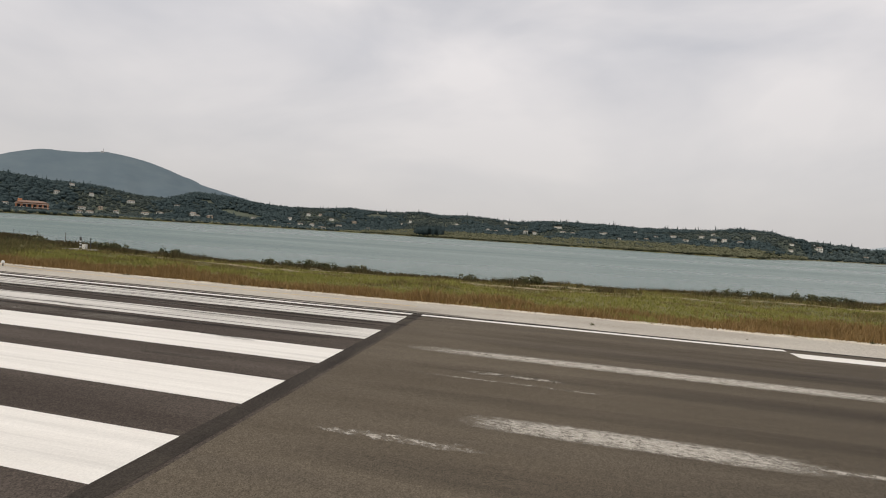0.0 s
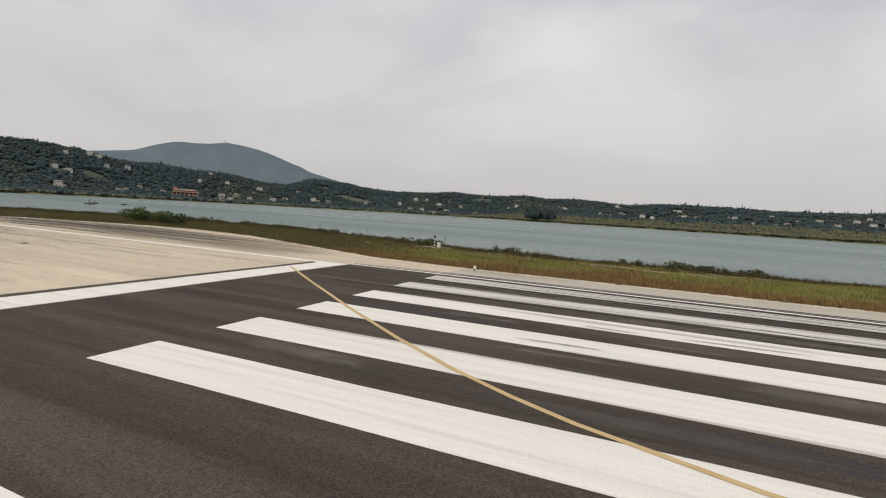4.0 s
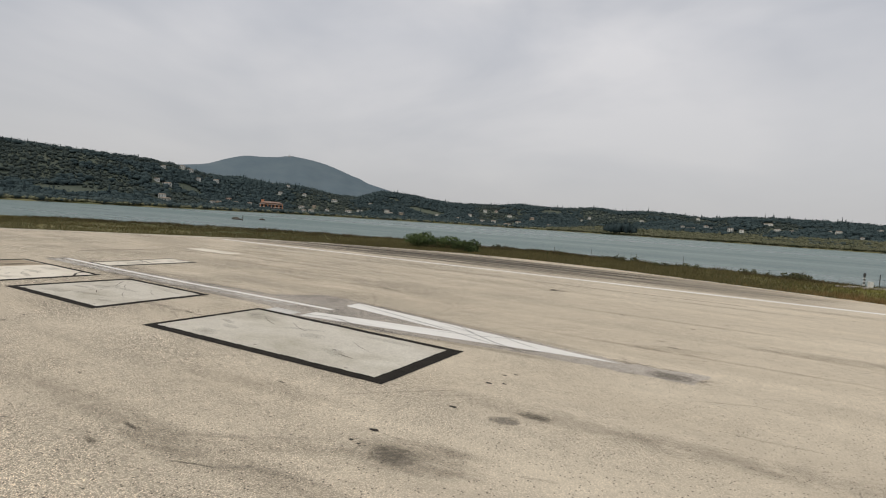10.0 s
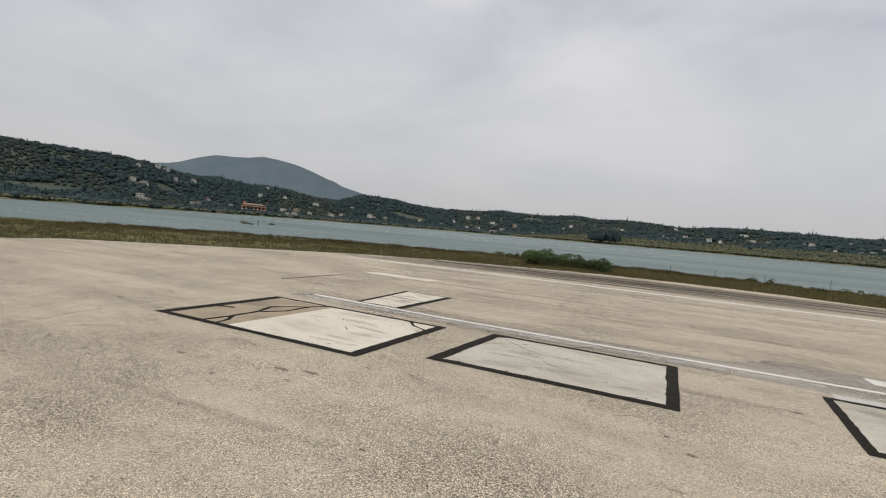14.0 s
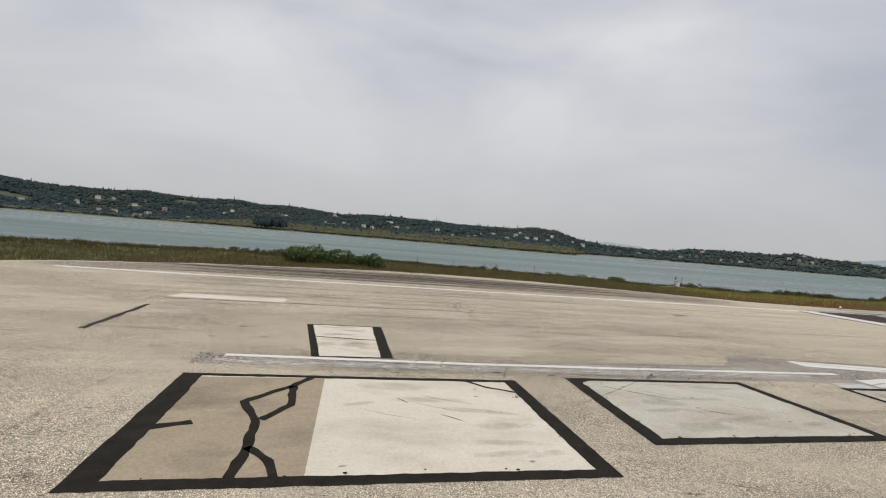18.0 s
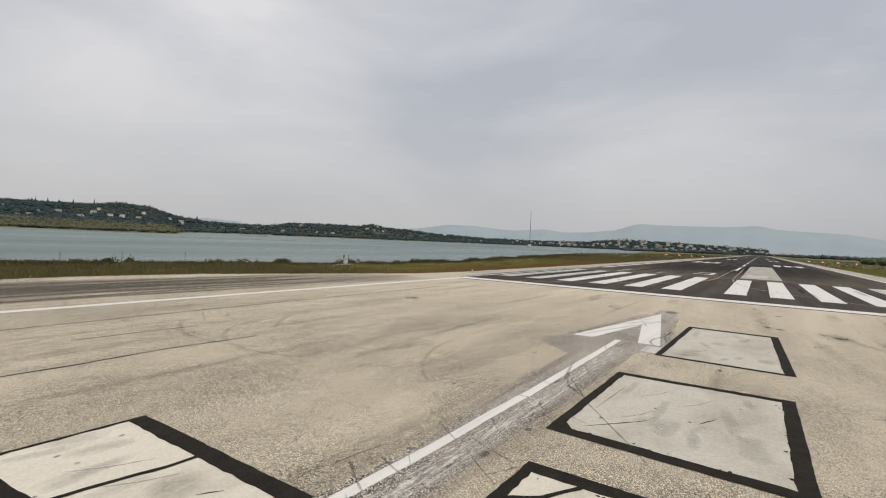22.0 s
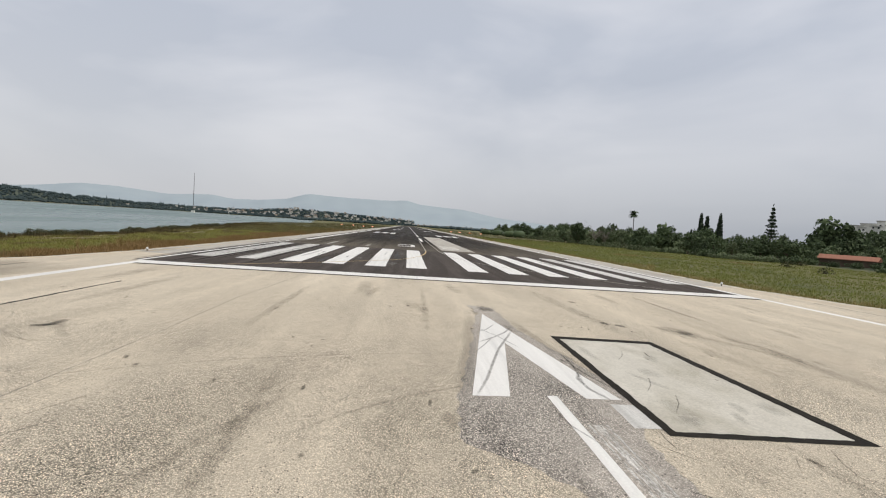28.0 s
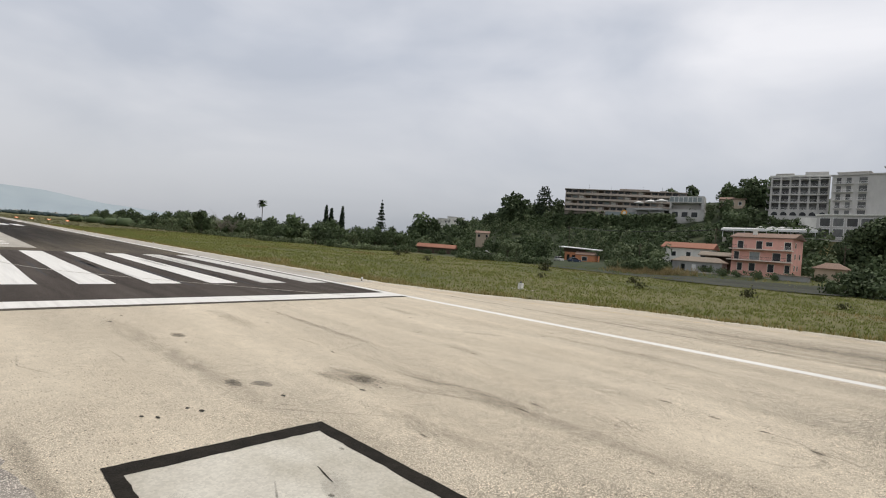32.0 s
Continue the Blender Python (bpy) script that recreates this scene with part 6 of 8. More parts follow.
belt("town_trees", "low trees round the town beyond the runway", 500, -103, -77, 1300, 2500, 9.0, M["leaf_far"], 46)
belt("field_trees", "belt of dark trees beyond the airfield grass", 700, -126, -99, 330, 900, 5.0, M["leaf"], 47)
# one big dark tree clump on the headland
g0 = random.Random(3)
clump = []
for i in range(70):
    az, r = 10.1 + g0.uniform(-1.6, 1.6), 652 + g0.uniform(0, 18)
    x, y = -10 - r * math.sin(radians(az)), r * math.cos(radians(az))
    clump.append((x, y, ground_z(x, y), g0.uniform(3.4, 5.0), g0.uniform(11, 19) * (1 - 0.2 * abs(az - 10.1)), 0))
tagged(crowns("tree_clump", clump, M["leaf_far_dark"], 3, 16), "large dark clump of trees standing on the far headland", "woods", kind="stuff")


# ---- grass of the verges ----
def grass(name, label, spots, mat, seed, h0, h1, blades=7, wide=0.026):
    g = random.Random(seed)
    v, f = [], []
    for x, y in spots:
        z = ground_z(x, y) - 0.03
        hh = g.uniform(h0, h1) * (0.55 + 1.1 * abs(noise.noise((x * 0.25, y * 0.25, 3))))
        for _ in range(blades):
            a, b = g.uniform(0, 6.28), g.uniform(0, 6.28)
            w = wide * g.uniform(0.6, 1.5)
            dx, dy = math.cos(a) * w, math.sin(a) * w
            px, py = x + g.gauss(0, 0.16), y + g.gauss(0, 0.16)
            k = hh * g.uniform(0.4, 1.3)
            q = k * g.uniform(0.1, 0.75)
            o = len(v)
            v += [(px - dx, py - dy, z), (px + dx, py + dy, z), (px + math.cos(b) * q, py + math.sin(b) * q, z + k)]
            f.append((o, o + 1, o + 2))
    return tagged(new(name, mesh_of(name, v, f, mat)), label, "grass", kind="stuff")


M["grass_brown"] = leafy("ragged_brown_weeds", [(0.06, 0.056, 0.026), (0.105, 0.083, 0.038), (0.15, 0.11, 0.054), (0.095, 0.1, 0.036)], 0.85)
M["grass_dull"] = leafy("dull_olive_blades", [(0.07, 0.073, 0.03), (0.098, 0.092, 0.037), (0.135, 0.112, 0.048), (0.185, 0.147, 0.07)], 0.85)
M["grass_straw"] = leafy("pale_straw_blades", [(0.24, 0.19, 0.09), (0.30, 0.235, 0.115), (0.36, 0.29, 0.15), (0.2, 0.17, 0.08)], 0.85)
M["grass_green"] = leafy("bright_green_blades", [(0.165, 0.178, 0.044), (0.2, 0.204, 0.052), (0.24, 0.224, 0.062), (0.285, 0.25, 0.088)], 0.8)
rng = random.Random(51)
M["dry_soil"] = material("dry_tan_soil", (0.25, 0.20, 0.12), (0.34, 0.275, 0.17), 0.95, 1.5, 30.0, 0.6, c=(0.16, 0.14, 0.06), cscale=0.8, crange=(0.45, 0.6), speck=0.3)
# bare sandy tracks that run along the verge, with little grass on them
sand_tracks = [(x0, x0 + n, k, w) for x0, n, k, w in ((4, 16, 0.62, 0.5), (16, 9, 0.74, 0.7), (26, 20, 0.66, 0.6), (40, 12, 0.55, 0.4), (52, 16, 0.7, 0.7), (-6, 9, 0.7, 0.5), (33, 8, 0.8, 0.8), (62, 14, 0.6, 0.5), (10, 7, 0.82, 0.6), (47, 7, 0.83, 0.8))]


def verge_y(x, k):
    return pad_edge(x) + (north_shore(x) - pad_edge(x)) * k


for i, (x0, x1, k, w) in enumerate(sand_tracks):
    sv_, sf_ = strip([(x0 + (x1 - x0) * q / 6, verge_y(x0 + (x1 - x0) * q / 6, k) + 0.5 * noise.noise((q * 0.9, i, 0))) for q in range(7)], w, 0, 0.5, 0.7, i, True)
    part("sandy_track", ([(x, y, ground_z(x, y) + 0.04) for x, y, _ in sv_], sf_), M["dry_soil"], ground, "bare sandy track in the grass")
zones = {"rust": [], "green": [], "straw": [], "weed": [], "dull": []}
for i in range(95000):
    x = rng.uniform(-112, 170) if i % 3 else rng.uniform(-60, 75)
    lo, hi = (pad_edge(x) if x > -84 else 0) - 0.15, north_shore(x) - 0.2
    if hi < lo:
        continue
    k = rng.random() ** 1.1
    if i % 9 == 0:
        k *= 0.16
    y = lo + (hi - lo) * k
    if any(x0 < x < x1 and abs(y - verge_y(x, q)) < 0.6 * w + 0.25 for x0, x1, q, w in sand_tracks) and rng.random() < 0.85:
        continue
    d = k + 0.2 * noise.noise((x * 0.06, y * 0.2, 4)) + 0.13 * noise.noise((x * 0.3, y * 0.5, 6)) + rng.gauss(0, 0.03)
    pad_side = smooth01((-4 - x) / 14)
    if (x < -4 and rng.random() < pad_side) or (x > 62 and rng.random() < 0.65 * smooth01((x - 62) / 20)):
        zones["dull" if d + 0.15 * pad_side < 0.75 else "weed"].append((x, y))
        continue
    if 0.3 < d < 0.84 and noise.noise((x * 0.16, y * 0.45, 21)) + 0.4 * noise.noise((x * 0.6, y * 0.9, 22)) > 0.12:
        zones["straw" if d < 0.7 or rng.random() < 0.5 else "weed"].append((x, y))
        continue
    zones["rust" if d < 0.16 else "green" if d < 0.62 else "straw" if d < 0.84 else "weed"].append((x, y))
grass("dry_verge_grass", "rust-brown dry grass along the runway shoulder", zones["rust"], M["grass_dry"], 55, 0.3, 0.6, 8)
grass("verge_grass", "bright green grass between the runway and the lagoon", zones["green"], M["grass_green"], 52, 0.14, 0.34, 8)
grass("straw_grass", "yellow-brown grass behind the green verge", zones["straw"], M["grass"], 56, 0.12, 0.34)
grass("dull_verge_grass", "brownish-green tall grass round the turning pad", zones["dull"], M["grass_dull"], 59, 0.2, 0.5)
grass("shore_weeds", "ragged dark brown weeds along the lagoon bank", zones["weed"], M["grass_brown"], 57, 0.2, 0.55, 6, 0.035)
spots = []
for i in range(62000):
    x = rng.uniform(-75, 210)
    lo, hi = pad_edge(x, True) - 0.1, -hedge(x)
    spots.append((x, -(lo + (hi - lo) * rng.random() ** 1.5)))
inner = set(q for q in spots if (-q[1] - pad_edge(q[0], True)) < 1.6 + 1.2 * noise.noise((q[0] * 0.2, 0, 2)) or noise.noise((q[0] * 0.05, q[1] * 0.09, 11)) > 0.4)
grass("field_grass", "green airfield grass between the runway and the hedge", [q for q in spots if q not in inner], M["grass_s"], 53, 0.2, 0.45, 6, 0.035)
grass("straw_field_grass", "straw-coloured patches of grass on the airfield", sorted(inner), M["grass"], 58, 0.22, 0.5, 6, 0.035)
spots = [(x, (27.3 + 60 * rng.random()) * rng.choice((1, 1, -1))) for x in [170 + 600 * rng.random() ** 1.4 for _ in range(9000)]]
grass("distant_grass", "long grass beside the far runway", [(x, y) for x, y in spots if y < north_shore(x) - 1], M["grass_dull"], 54, 0.4, 0.9, 5, 0.07)
# ragged weeds at the pavement's edge and the shore
M["leaf_vine"] = leafy("dark_vine_leaves", [(0.036, 0.057, 0.02), (0.06, 0.088, 0.03), (0.092, 0.122, 0.042)])
vb = bush_thing("dark green vine-covered bush on the verge", 3.9, 2.1, 21, M["leaf_vine"], 3400, 0.10)
put(vb, -51.2, 40.6, 1.0, 0.05, True, 0.05)
vb2 = bush_thing("low dark green bush on the verge", 2.5, 1.7, 22, M["leaf_vine"], 1900, 0.10)
put(vb2, -46.3, 40.2, 1.0, 0.0, True, 0.05)
M["leaf_weed"] = leafy("brown_green_weeds", [(0.05, 0.055, 0.026), (0.075, 0.078, 0.034), (0.105, 0.098, 0.046)])
sv = [bush_thing("brownish-green weed clump on the verge", 0.9, 0.75, 23, M["leaf_weed"], 170, 0.08), bush_thing("small dark weed clump on the verge", 0.7, 0.8, 24, M["leaf_weed"], 150, 0.07)]
for x, y, s in ((-2, -118.4, 0.7), (-5, -118.2, 0.6), (-8.5, -118.5, 0.7), (-12, -118.4, 0.6), (1, -119, 0.8), (-14, -119, 0.7), (-24, -116, 1.2), (-28, -113, 1.5), (-33, -116, 1.4), (-37, -112, 1.5), (24, -130, 1.0), (17, -127, 0.8), (-19, -120, 0.8), (66, -138, 1.3), (24, -133, 1.2), (14, -129, 1.2), (17, -131, 1.3), (12, -133, 1.1), (20, -132, 1.2), (-31, -114, 2.0), (-36, -115, 2.1), (-40, -117, 2.0), (-27, -117, 1.7), (-44, -119, 2.2), (-33, -118, 2.1), (-24.5, -119.5, 1.3), (84, -119, 0.8), (80, -121, 0.9), (87.5, -115, 0.8), (91, -112.5, 0.9), (78, -123, 0.9), (82, -117.5, 0.9), (86, -114.5, 0.8), (90, -111.5, 1.0), (94, -110, 0.9), (104, -165, 1.5), (109, -168, 1.4), (99, -163, 1.6), (116, -169, 1.6), (-25, -103, 1.5), (-28, -101.5, 1.6), (-31, -104, 1.7), (-34, -103, 1.7), (-23, -106.5, 1.2), (-37, -105, 1.8), (-13, -115.3, 0.55), (-10, -115.2, 0.6), (-6.5, -115.4, 0.5), (-3.5, -115.3, 0.6)):
    put(bushes[0], x, y, s, s * 9, False, 0.05)
used_small = set()
for i in range(420):
    x = rng.uniform(-80, 120)
    k = rng.choice((rng.uniform(0.45, 1.0), rng.uniform(0.84, 0.98), rng.uniform(0.86, 0.97)))
    y = verge_y(x, k)
    if noise.noise((x * 0.11, k * 2, 14)) < (0.05 if k > 0.8 else 0.25):
        continue
    b = rng.choice(sv)
    put(b, x, y, rng.uniform(0.6, 1.3), rng.uniform(0, 6), b.name not in used_small, 0.05)
    used_small.add(b.name)
mound = random.Random(88)
grass("dry_heap", "heap of tall straw-coloured dry grass by the road", [(mound.gauss(11, 4.0), mound.gauss(-113, 1.6)) for _ in range(900)], M["grass_straw"], 89, 0.7, 1.7, 8, 0.05)
for x, y, s in ((60, -80, 1.6), (41, -72, 1.3), (20, -84, 1.8), (75, -96, 1.4), (-4, -70, 1.1), (-10, -58, 0.9), (-18, -72, 1.2), (5, -60, 0.8), (-28, -66, 0.8)):
    put(sv[1], x, y, s * 1.6, s, False, 0.05)

for x, y, s in ((39.0, 24.2, 0.3), (40.0, 24.3, 0.16), (32.8, 27.3, 0.35), (33.6, 26.9, 0.25), (18.5, 26.6, 0.25), (20.9, 26.8, 0.28), (45.0, 27.2, 0.4), (45.8, 24.3, 0.18), (52, 26.6, 0.3), (61, 26.2, 0.25), (10, 26.5, 0.25), (8, -26.5, 0.3), (24, -26.4, 0.25), (40, -26.6, 0.3), (-17, -34.6, 0.3), (-12, -32.0, 0.3)):
    put(sv[(x > 30) * 1], x, y, s, x, False, 0.02)


# ---- buildings ----
def plaster(name, c, k=0.12, rough=0.85):
    return material(name, tuple(v * (1 - k) for v in c), tuple(min(0.85, v * (1 + k)) for v in c), rough, 0.7, 14.0, 0.15, (1, 1, 0.35), tuple(v * 0.72 for v in c), 0.35, (0.55, 0.8))


M["white_wall"] = plaster("weathered_white_render", (0.72, 0.71, 0.66))
M["grey_wall"] = plaster("grey_stained_render", (0.36, 0.36, 0.35))
M["hotel_grey"] = plaster("pale_grey_render", (0.50, 0.49, 0.465))
M["pink_wall"] = plaster("salmon_pink_render", (0.72, 0.40, 0.33))
M["pink_pale"] = plaster("pale_pink_trim", (0.78, 0.66, 0.58))
M["orange_wall"] = plaster("terracotta_orange_render", (0.62, 0.27, 0.14))
M["tan_wall"] = plaster("tan_render", (0.46, 0.375, 0.285))
M["band_wall"] = plaster("weathered_greige_render", (0.46, 0.395, 0.335))
M["hotel_brown"] = plaster("weathered_brown_grey_render", (0.33, 0.285, 0.245))
M["stone_wall"] = plaster("pale_rubble_stone", (0.40, 0.37, 0.32), 0.3)
M["brown_wall"] = plaster("dark_timber_boards", (0.10, 0.075, 0.055), 0.25)
M["tile_roof"] = material("weathered_clay_tiles", (0.20, 0.135, 0.10), (0.28, 0.19, 0.145), 0.85, 1.2, 5.0, 0.6, (4, 0.6, 1), (0.2, 0.13, 0.1), 0.5, (0.5, 0.75))
M["tile_red"] = material("red_clay_tiles", (0.26, 0.115, 0.075), (0.335, 0.155, 0.10), 0.85, 1.2, 5.0, 0.6, (4, 0.6, 1))
M["tile_grey"] = material("lichen_grey_tiles", (0.22, 0.18, 0.14), (0.30, 0.25, 0.2), 0.9, 1.2, 5.0, 0.6, (4, 0.6, 1))
M["glass"] = material("dark_window_glass", (0.016, 0.019, 0.021), (0.035, 0.038, 0.041), 0.2, 1.0, 5.0, 0.0, spec=0.35, rnd=0.4)
M["shutter"] = material("grey_blue_shutter", (0.22, 0.26, 0.26), (0.30, 0.33, 0.33), 0.7, 3.0, 20.0, 0.1)
M["white_paint"] = material("white_painted_metal", (0.70, 0.70, 0.68), (0.78, 0.78, 0.76), 0.5, 2.0, 20.0, 0.05)
M["dark_metal"] = material("dark_painted_metal", (0.05, 0.05, 0.05), (0.09, 0.088, 0.085), 0.6, 3.0, 20.0, 0.05)
M["cloth"] = material("white_canvas", (0.72, 0.71, 0.68), (0.8, 0.79, 0.76), 0.9, 2.0, 30.0, 0.05)
M["curtained"] = material("grey_curtained_glass", (0.07, 0.072, 0.07), (0.13, 0.132, 0.128), 0.3, 1.5, 5.0, 0.0, (1, 1, 0.3), spec=0.35, rnd=0.5)
WIN = {}


def window_mesh(w, h, mat):
    key = (w, h, mat.name)
    if key not in WIN:
        WIN[key] = mesh_of("window", *boxes((-w / 2, -0.04, 0, w / 2, 0.03, h)), mat)
    return WIN[key]


FRAMES = {}


def frame_mesh(w, h, mat, b=0.12):
    key = (w, h, mat.name)
    if key not in FRAMES:
        FRAMES[key] = mesh_of("window_frame", *boxes((-w / 2 - b, -0.05, -b, -w / 2, 0.07, h + b), (w / 2, -0.05, -b, w / 2 + b, 0.07, h + b), (-w / 2, -0.05, h, w / 2, 0.07, h + b), (-w / 2, -0.05, -b, w / 2, 0.07, 0)), mat)
    return FRAMES[key]


def opening(parent, x, y, z, w, h, glass=None, frame_mat=None, turn=0.0, name="window"):
    ob = new(name, window_mesh(w, h, glass or M["glass"]))
    ob.parent = parent
    ob.matrix_local = Matrix.Translation((x, y, z)) @ Matrix.Rotation(turn, 4, "Z")
    if frame_mat:
        fr = new("frame_trim", frame_mesh(w, h, frame_mat))
        fr.parent = ob
    return ob


def gable_roof(x0, x1, y0, y1, z, rise, over=0.4, thick=0.18, hip=0.0):
    """A roof on the ridge along x, as a closed shell; hip: how far the ridge's ends come in."""
    ym = (y0 + y1) / 2
    a, b, c, d = x0 - over, x1 + over, y0 - over, y1 + over
    v = [(a, c, z), (b, c, z), (b, d, z), (a, d, z), (a + hip, ym, z + rise), (b - hip, ym, z + rise)]
    v += [(x, y, q + thick) for x, y, q in v]
    f = [(6, 7, 11, 10), (8, 9, 10, 11), (7, 8, 11), (9, 6, 10), (1, 0, 4, 5), (3, 2, 5, 4), (2, 1, 5), (0, 3, 4), (0, 1, 7, 6), (1, 2, 8, 7), (2, 3, 9, 8), (3, 0, 6, 9)]
    return v, f


def railing(parent, x0, x1, y, z, h=0.95, mat=None, step=0.25, name="railing"):
    bars = [(x0, y - 0.03, z + h - 0.06, x1, y + 0.03, z + h), (x0, y - 0.02, z + 0.08, x1, y + 0.02, z + 0.13)]
    x = x0
    while x <= x1:
        bars.append((x - 0.015, y - 0.015, z, x + 0.015, y + 0.015, z + h))
        x += step
    return part(name, boxes(*bars), mat or M["dark_metal"], parent)


def stand(name, label, category, x, y, turn=0.0, z=None, group=""):
    """A thing's base; its front looks along its own +y."""
    ob = tagged(new(name), label, category, group)
    ob.matrix_basis = Matrix.Translation((x, y, ground_z(x, y) if z is None else z)) @ Matrix.Rotation(radians(turn), 4, "Z")
    return ob


# salmon-pink three-storey house
h = stand("house", "salmon-pink three-storey house with balconies and a tiled roof", "house", -8.2, -124.5, -3, 2.7)
h.matrix_basis = h.matrix_basis @ Matrix.Diagonal((0.93, 1, 0.79, 1))
part("wall", join(boxes((-6.1, -9, -1.5, 6.1, 0, 9.3)), ([(-6.1, -9, 9.3), (-6.1, 0, 9.3), (-6.1, -4.5, 10.6), (6.1, -9, 9.3), (6.1, 0, 9.3), (6.1, -4.5, 10.6)], [(0, 1, 2), (3, 5, 4)])), M["pink_wall"], h)
part("roof", gable_roof(-6.1, 6.1, -9, 0, 9.3, 1.45, 0.5), M["tile_roof"], h)
for z, y1 in ((2.9, 1.5), (6.0, 1.3)):
    part("balcony_slab", boxes((-6.4, 0, z - 0.05, 6.7 if z < 4 else 6.4, y1, z + 0.22)), M["pink_pale"], h)
railing(h, -6.4, 6.6, 1.45, 3.1, 0.95, M["dark_metal"])
railing(h, 2.6, 6.4, 1.25, 6.2, 0.95, M["dark_metal"])
railing(h, -6.4, -4.2, 1.25, 6.2, 0.95, M["white_paint"])
for x, z, w, q in ((4.2, 0.1, 1.0, 2.1), (1.6, 0.1, 1.2, 2.1), (-2.2, 0.1, 1.2, 2.1), (-5.4, 0.1, 0.9, 2.1), (5.0, 3.2, 1.0, 2.1), (1.2, 3.2, 2.0, 2.1), (-3.2, 3.2, 1.5, 2.1), (-5.6, 3.2, 0.8, 2.1), (4.3, 6.3, 1.2, 2.0), (0.4, 6.3, 1.2, 2.1), (-1.6, 7.1, 1.2, 1.1), (-5.2, 6.3, 1.2, 2.0)):
    opening(h, x, 0, z, w, q, M["shutter"] if (x == 1.2 and z < 4) else M["glass"], M["pink_pale"])
for y, z in ((-2.5, 7.0), (-2.5, 4.0), (-6.5, 4.0), (-2.5, 0.9), (-5, 0.9)):
    opening(h, -6.1, y, z, 0.9, 1.3, None, M["pink_pale"], math.pi / 2)
part("chimney", boxes((1.8, -3.2, 9.9, 2.6, -2.4, 11.6), (1.7, -3.3, 11.6, 2.7, -2.3, 11.75)), M["white_wall"], h)

# white house with red tiles
h = stand("house", "white two-storey house with a red tiled roof", "house", 11.9, -139.6, 6, 2.0)
part("wall", boxes((-6, -8, -1.5, 6, 0, 5.3)), M["white_wall"], h)
part("roof", gable_roof(-6, 6, -8, 0, 5.3, 1.5, 0.5), M["tile_red"], h)
for x in (-4, -0.5, 3.2):
    opening(h, x, 0, 3.1, 1.1, 1.2, None, M["white_paint"])
    opening(h, x, 0, 0.4, 1.1, 1.4, None, M["white_paint"])
# brown shed beside it, then the grey cottage in front
h = stand("garden_pavilion", "open brown timber pavilion with a tiled roof", "pavilion", 1.8, -133, 4, 1.5)
part("roof", gable_roof(-4.5, 4.5, -5, 0, 4.1, 0.9, 0.5), M["tile_grey"], h)
for x in (-4.4, -1.5, 1.5, 4.4):
    part("post", boxes((x - 0.1, -0.2, -1, x + 0.1, 0, 4.1)), M["brown_wall"], h)
part("back_wall", boxes((-4.5, -5, -1, 4.5, -4.8, 4.1)), M["brown_wall"], h)
h = stand("cottage", "low grey rendered cottage with worn tiles", "house", 5.0, -126, 5, 1.1)
part("wall", boxes((-5.4, -6, -1.5, 5.4, 0, 2.7)), M["grey_wall"], h)
part("roof", gable_roof(-5.4, 5.4, -6, 0, 2.7, 1.15, 0.35, 0.18, 1.8), M["tile_grey"], h)
for x, w, q, m in ((3.0, 0.9, 2.0, M["glass"]), (0.6, 0.9, 2.0, M["white_paint"]), (-1.6, 0.9, 2.0, M["glass"])):
    opening(h, x, 0, 0.1, w, q, m, None)
# hip-roofed shed and garden walls round the pink house
h = stand("garden_shed", "low shed with a hipped clay-tile roof", "shed", -20.0, -128, 0, 2.2)
part("wall", boxes((-2.6, -5, -2.5, 2.6, 0, 2.1)), M["tan_wall"], h)
part("roof", gable_roof(-2.6, 2.6, -5, 0, 2.1, 1.2, 0.5, 0.16, 2.0), M["tile_roof"], h)
setting("wall_garden", boxes((-18.5, -116.6, -0.6, 3.0, -116.2, 1.7), (-33, -119.4, -0.6, -21, -119.0, 1.8)), M["stone_wall"], "low pale rubble garden wall along the field", "wall")
setting("wall_road", boxes((40, -131.6, -0.5, 92, -131.2, 0.7)), M["stone_wall"], "low pale roadside wall behind the grass", "wall")
h = stand("lean_to", "small grey lean-to shed against the garden wall", "shed", -15.5, -116.0, 0, 0.8)
part("wall", boxes((-2.6, -2.2, -0.5, 2.6, 0, 1.6)), M["grey_wall"], h)
part("roof", boxes((-2.9, -2.5, 1.6, 2.9, 0.3, 1.75)), M["tile_grey"], h)

# orange house with a white canopy roof
h = stand("house", "orange rendered house with a white flat canopy roof", "house", 50.8, -152, 18, 0.9)
part("wall", boxes((-2.6, -7, -1.5, 4.6, -1.2, 3.2), (-6.2, -7, -1.5, 1.0, -2.5, 2.4)), M["orange_wall"], h)
part("front_wing", boxes((-5.6, -2.6, -1.5, 0.2, 1.4, 2.5)), M["orange_wall"], h)
part("wing_roof", gable_roof(-5.6, 0.2, -2.6, 1.4, 2.5, 0.9, 0.35), M["tile_roof"], h)
part("upper_floor", boxes((-1.2, -6.8, 3.2, 5.2, -1.6, 4.6)), M["brown_wall"], h)
part("canopy_roof", ([(-7, -7.5, 4.5), (6.4, -7.5, 5.0), (6.4, 0.2, 4.7), (-7, 0.2, 4.25), (-7, -7.5, 4.7), (6.4, -7.5, 5.2), (6.4, 0.2, 4.9), (-7, 0.2, 4.45)], [(3, 2, 1, 0), (4, 5, 6, 7), (0, 1, 5, 4), (1, 2, 6, 5), (2, 3, 7, 6), (3, 0, 4, 7)]), M["white_paint"], h, "white sheet-metal canopy")
opening(h, -2.6, 1.4, 0.6, 1.6, 1.3, None, M["white_paint"])
for x in (1.6, 3.4):
    opening(h, x, -1.2, 0.5, 1.0, 1.8, None, None)
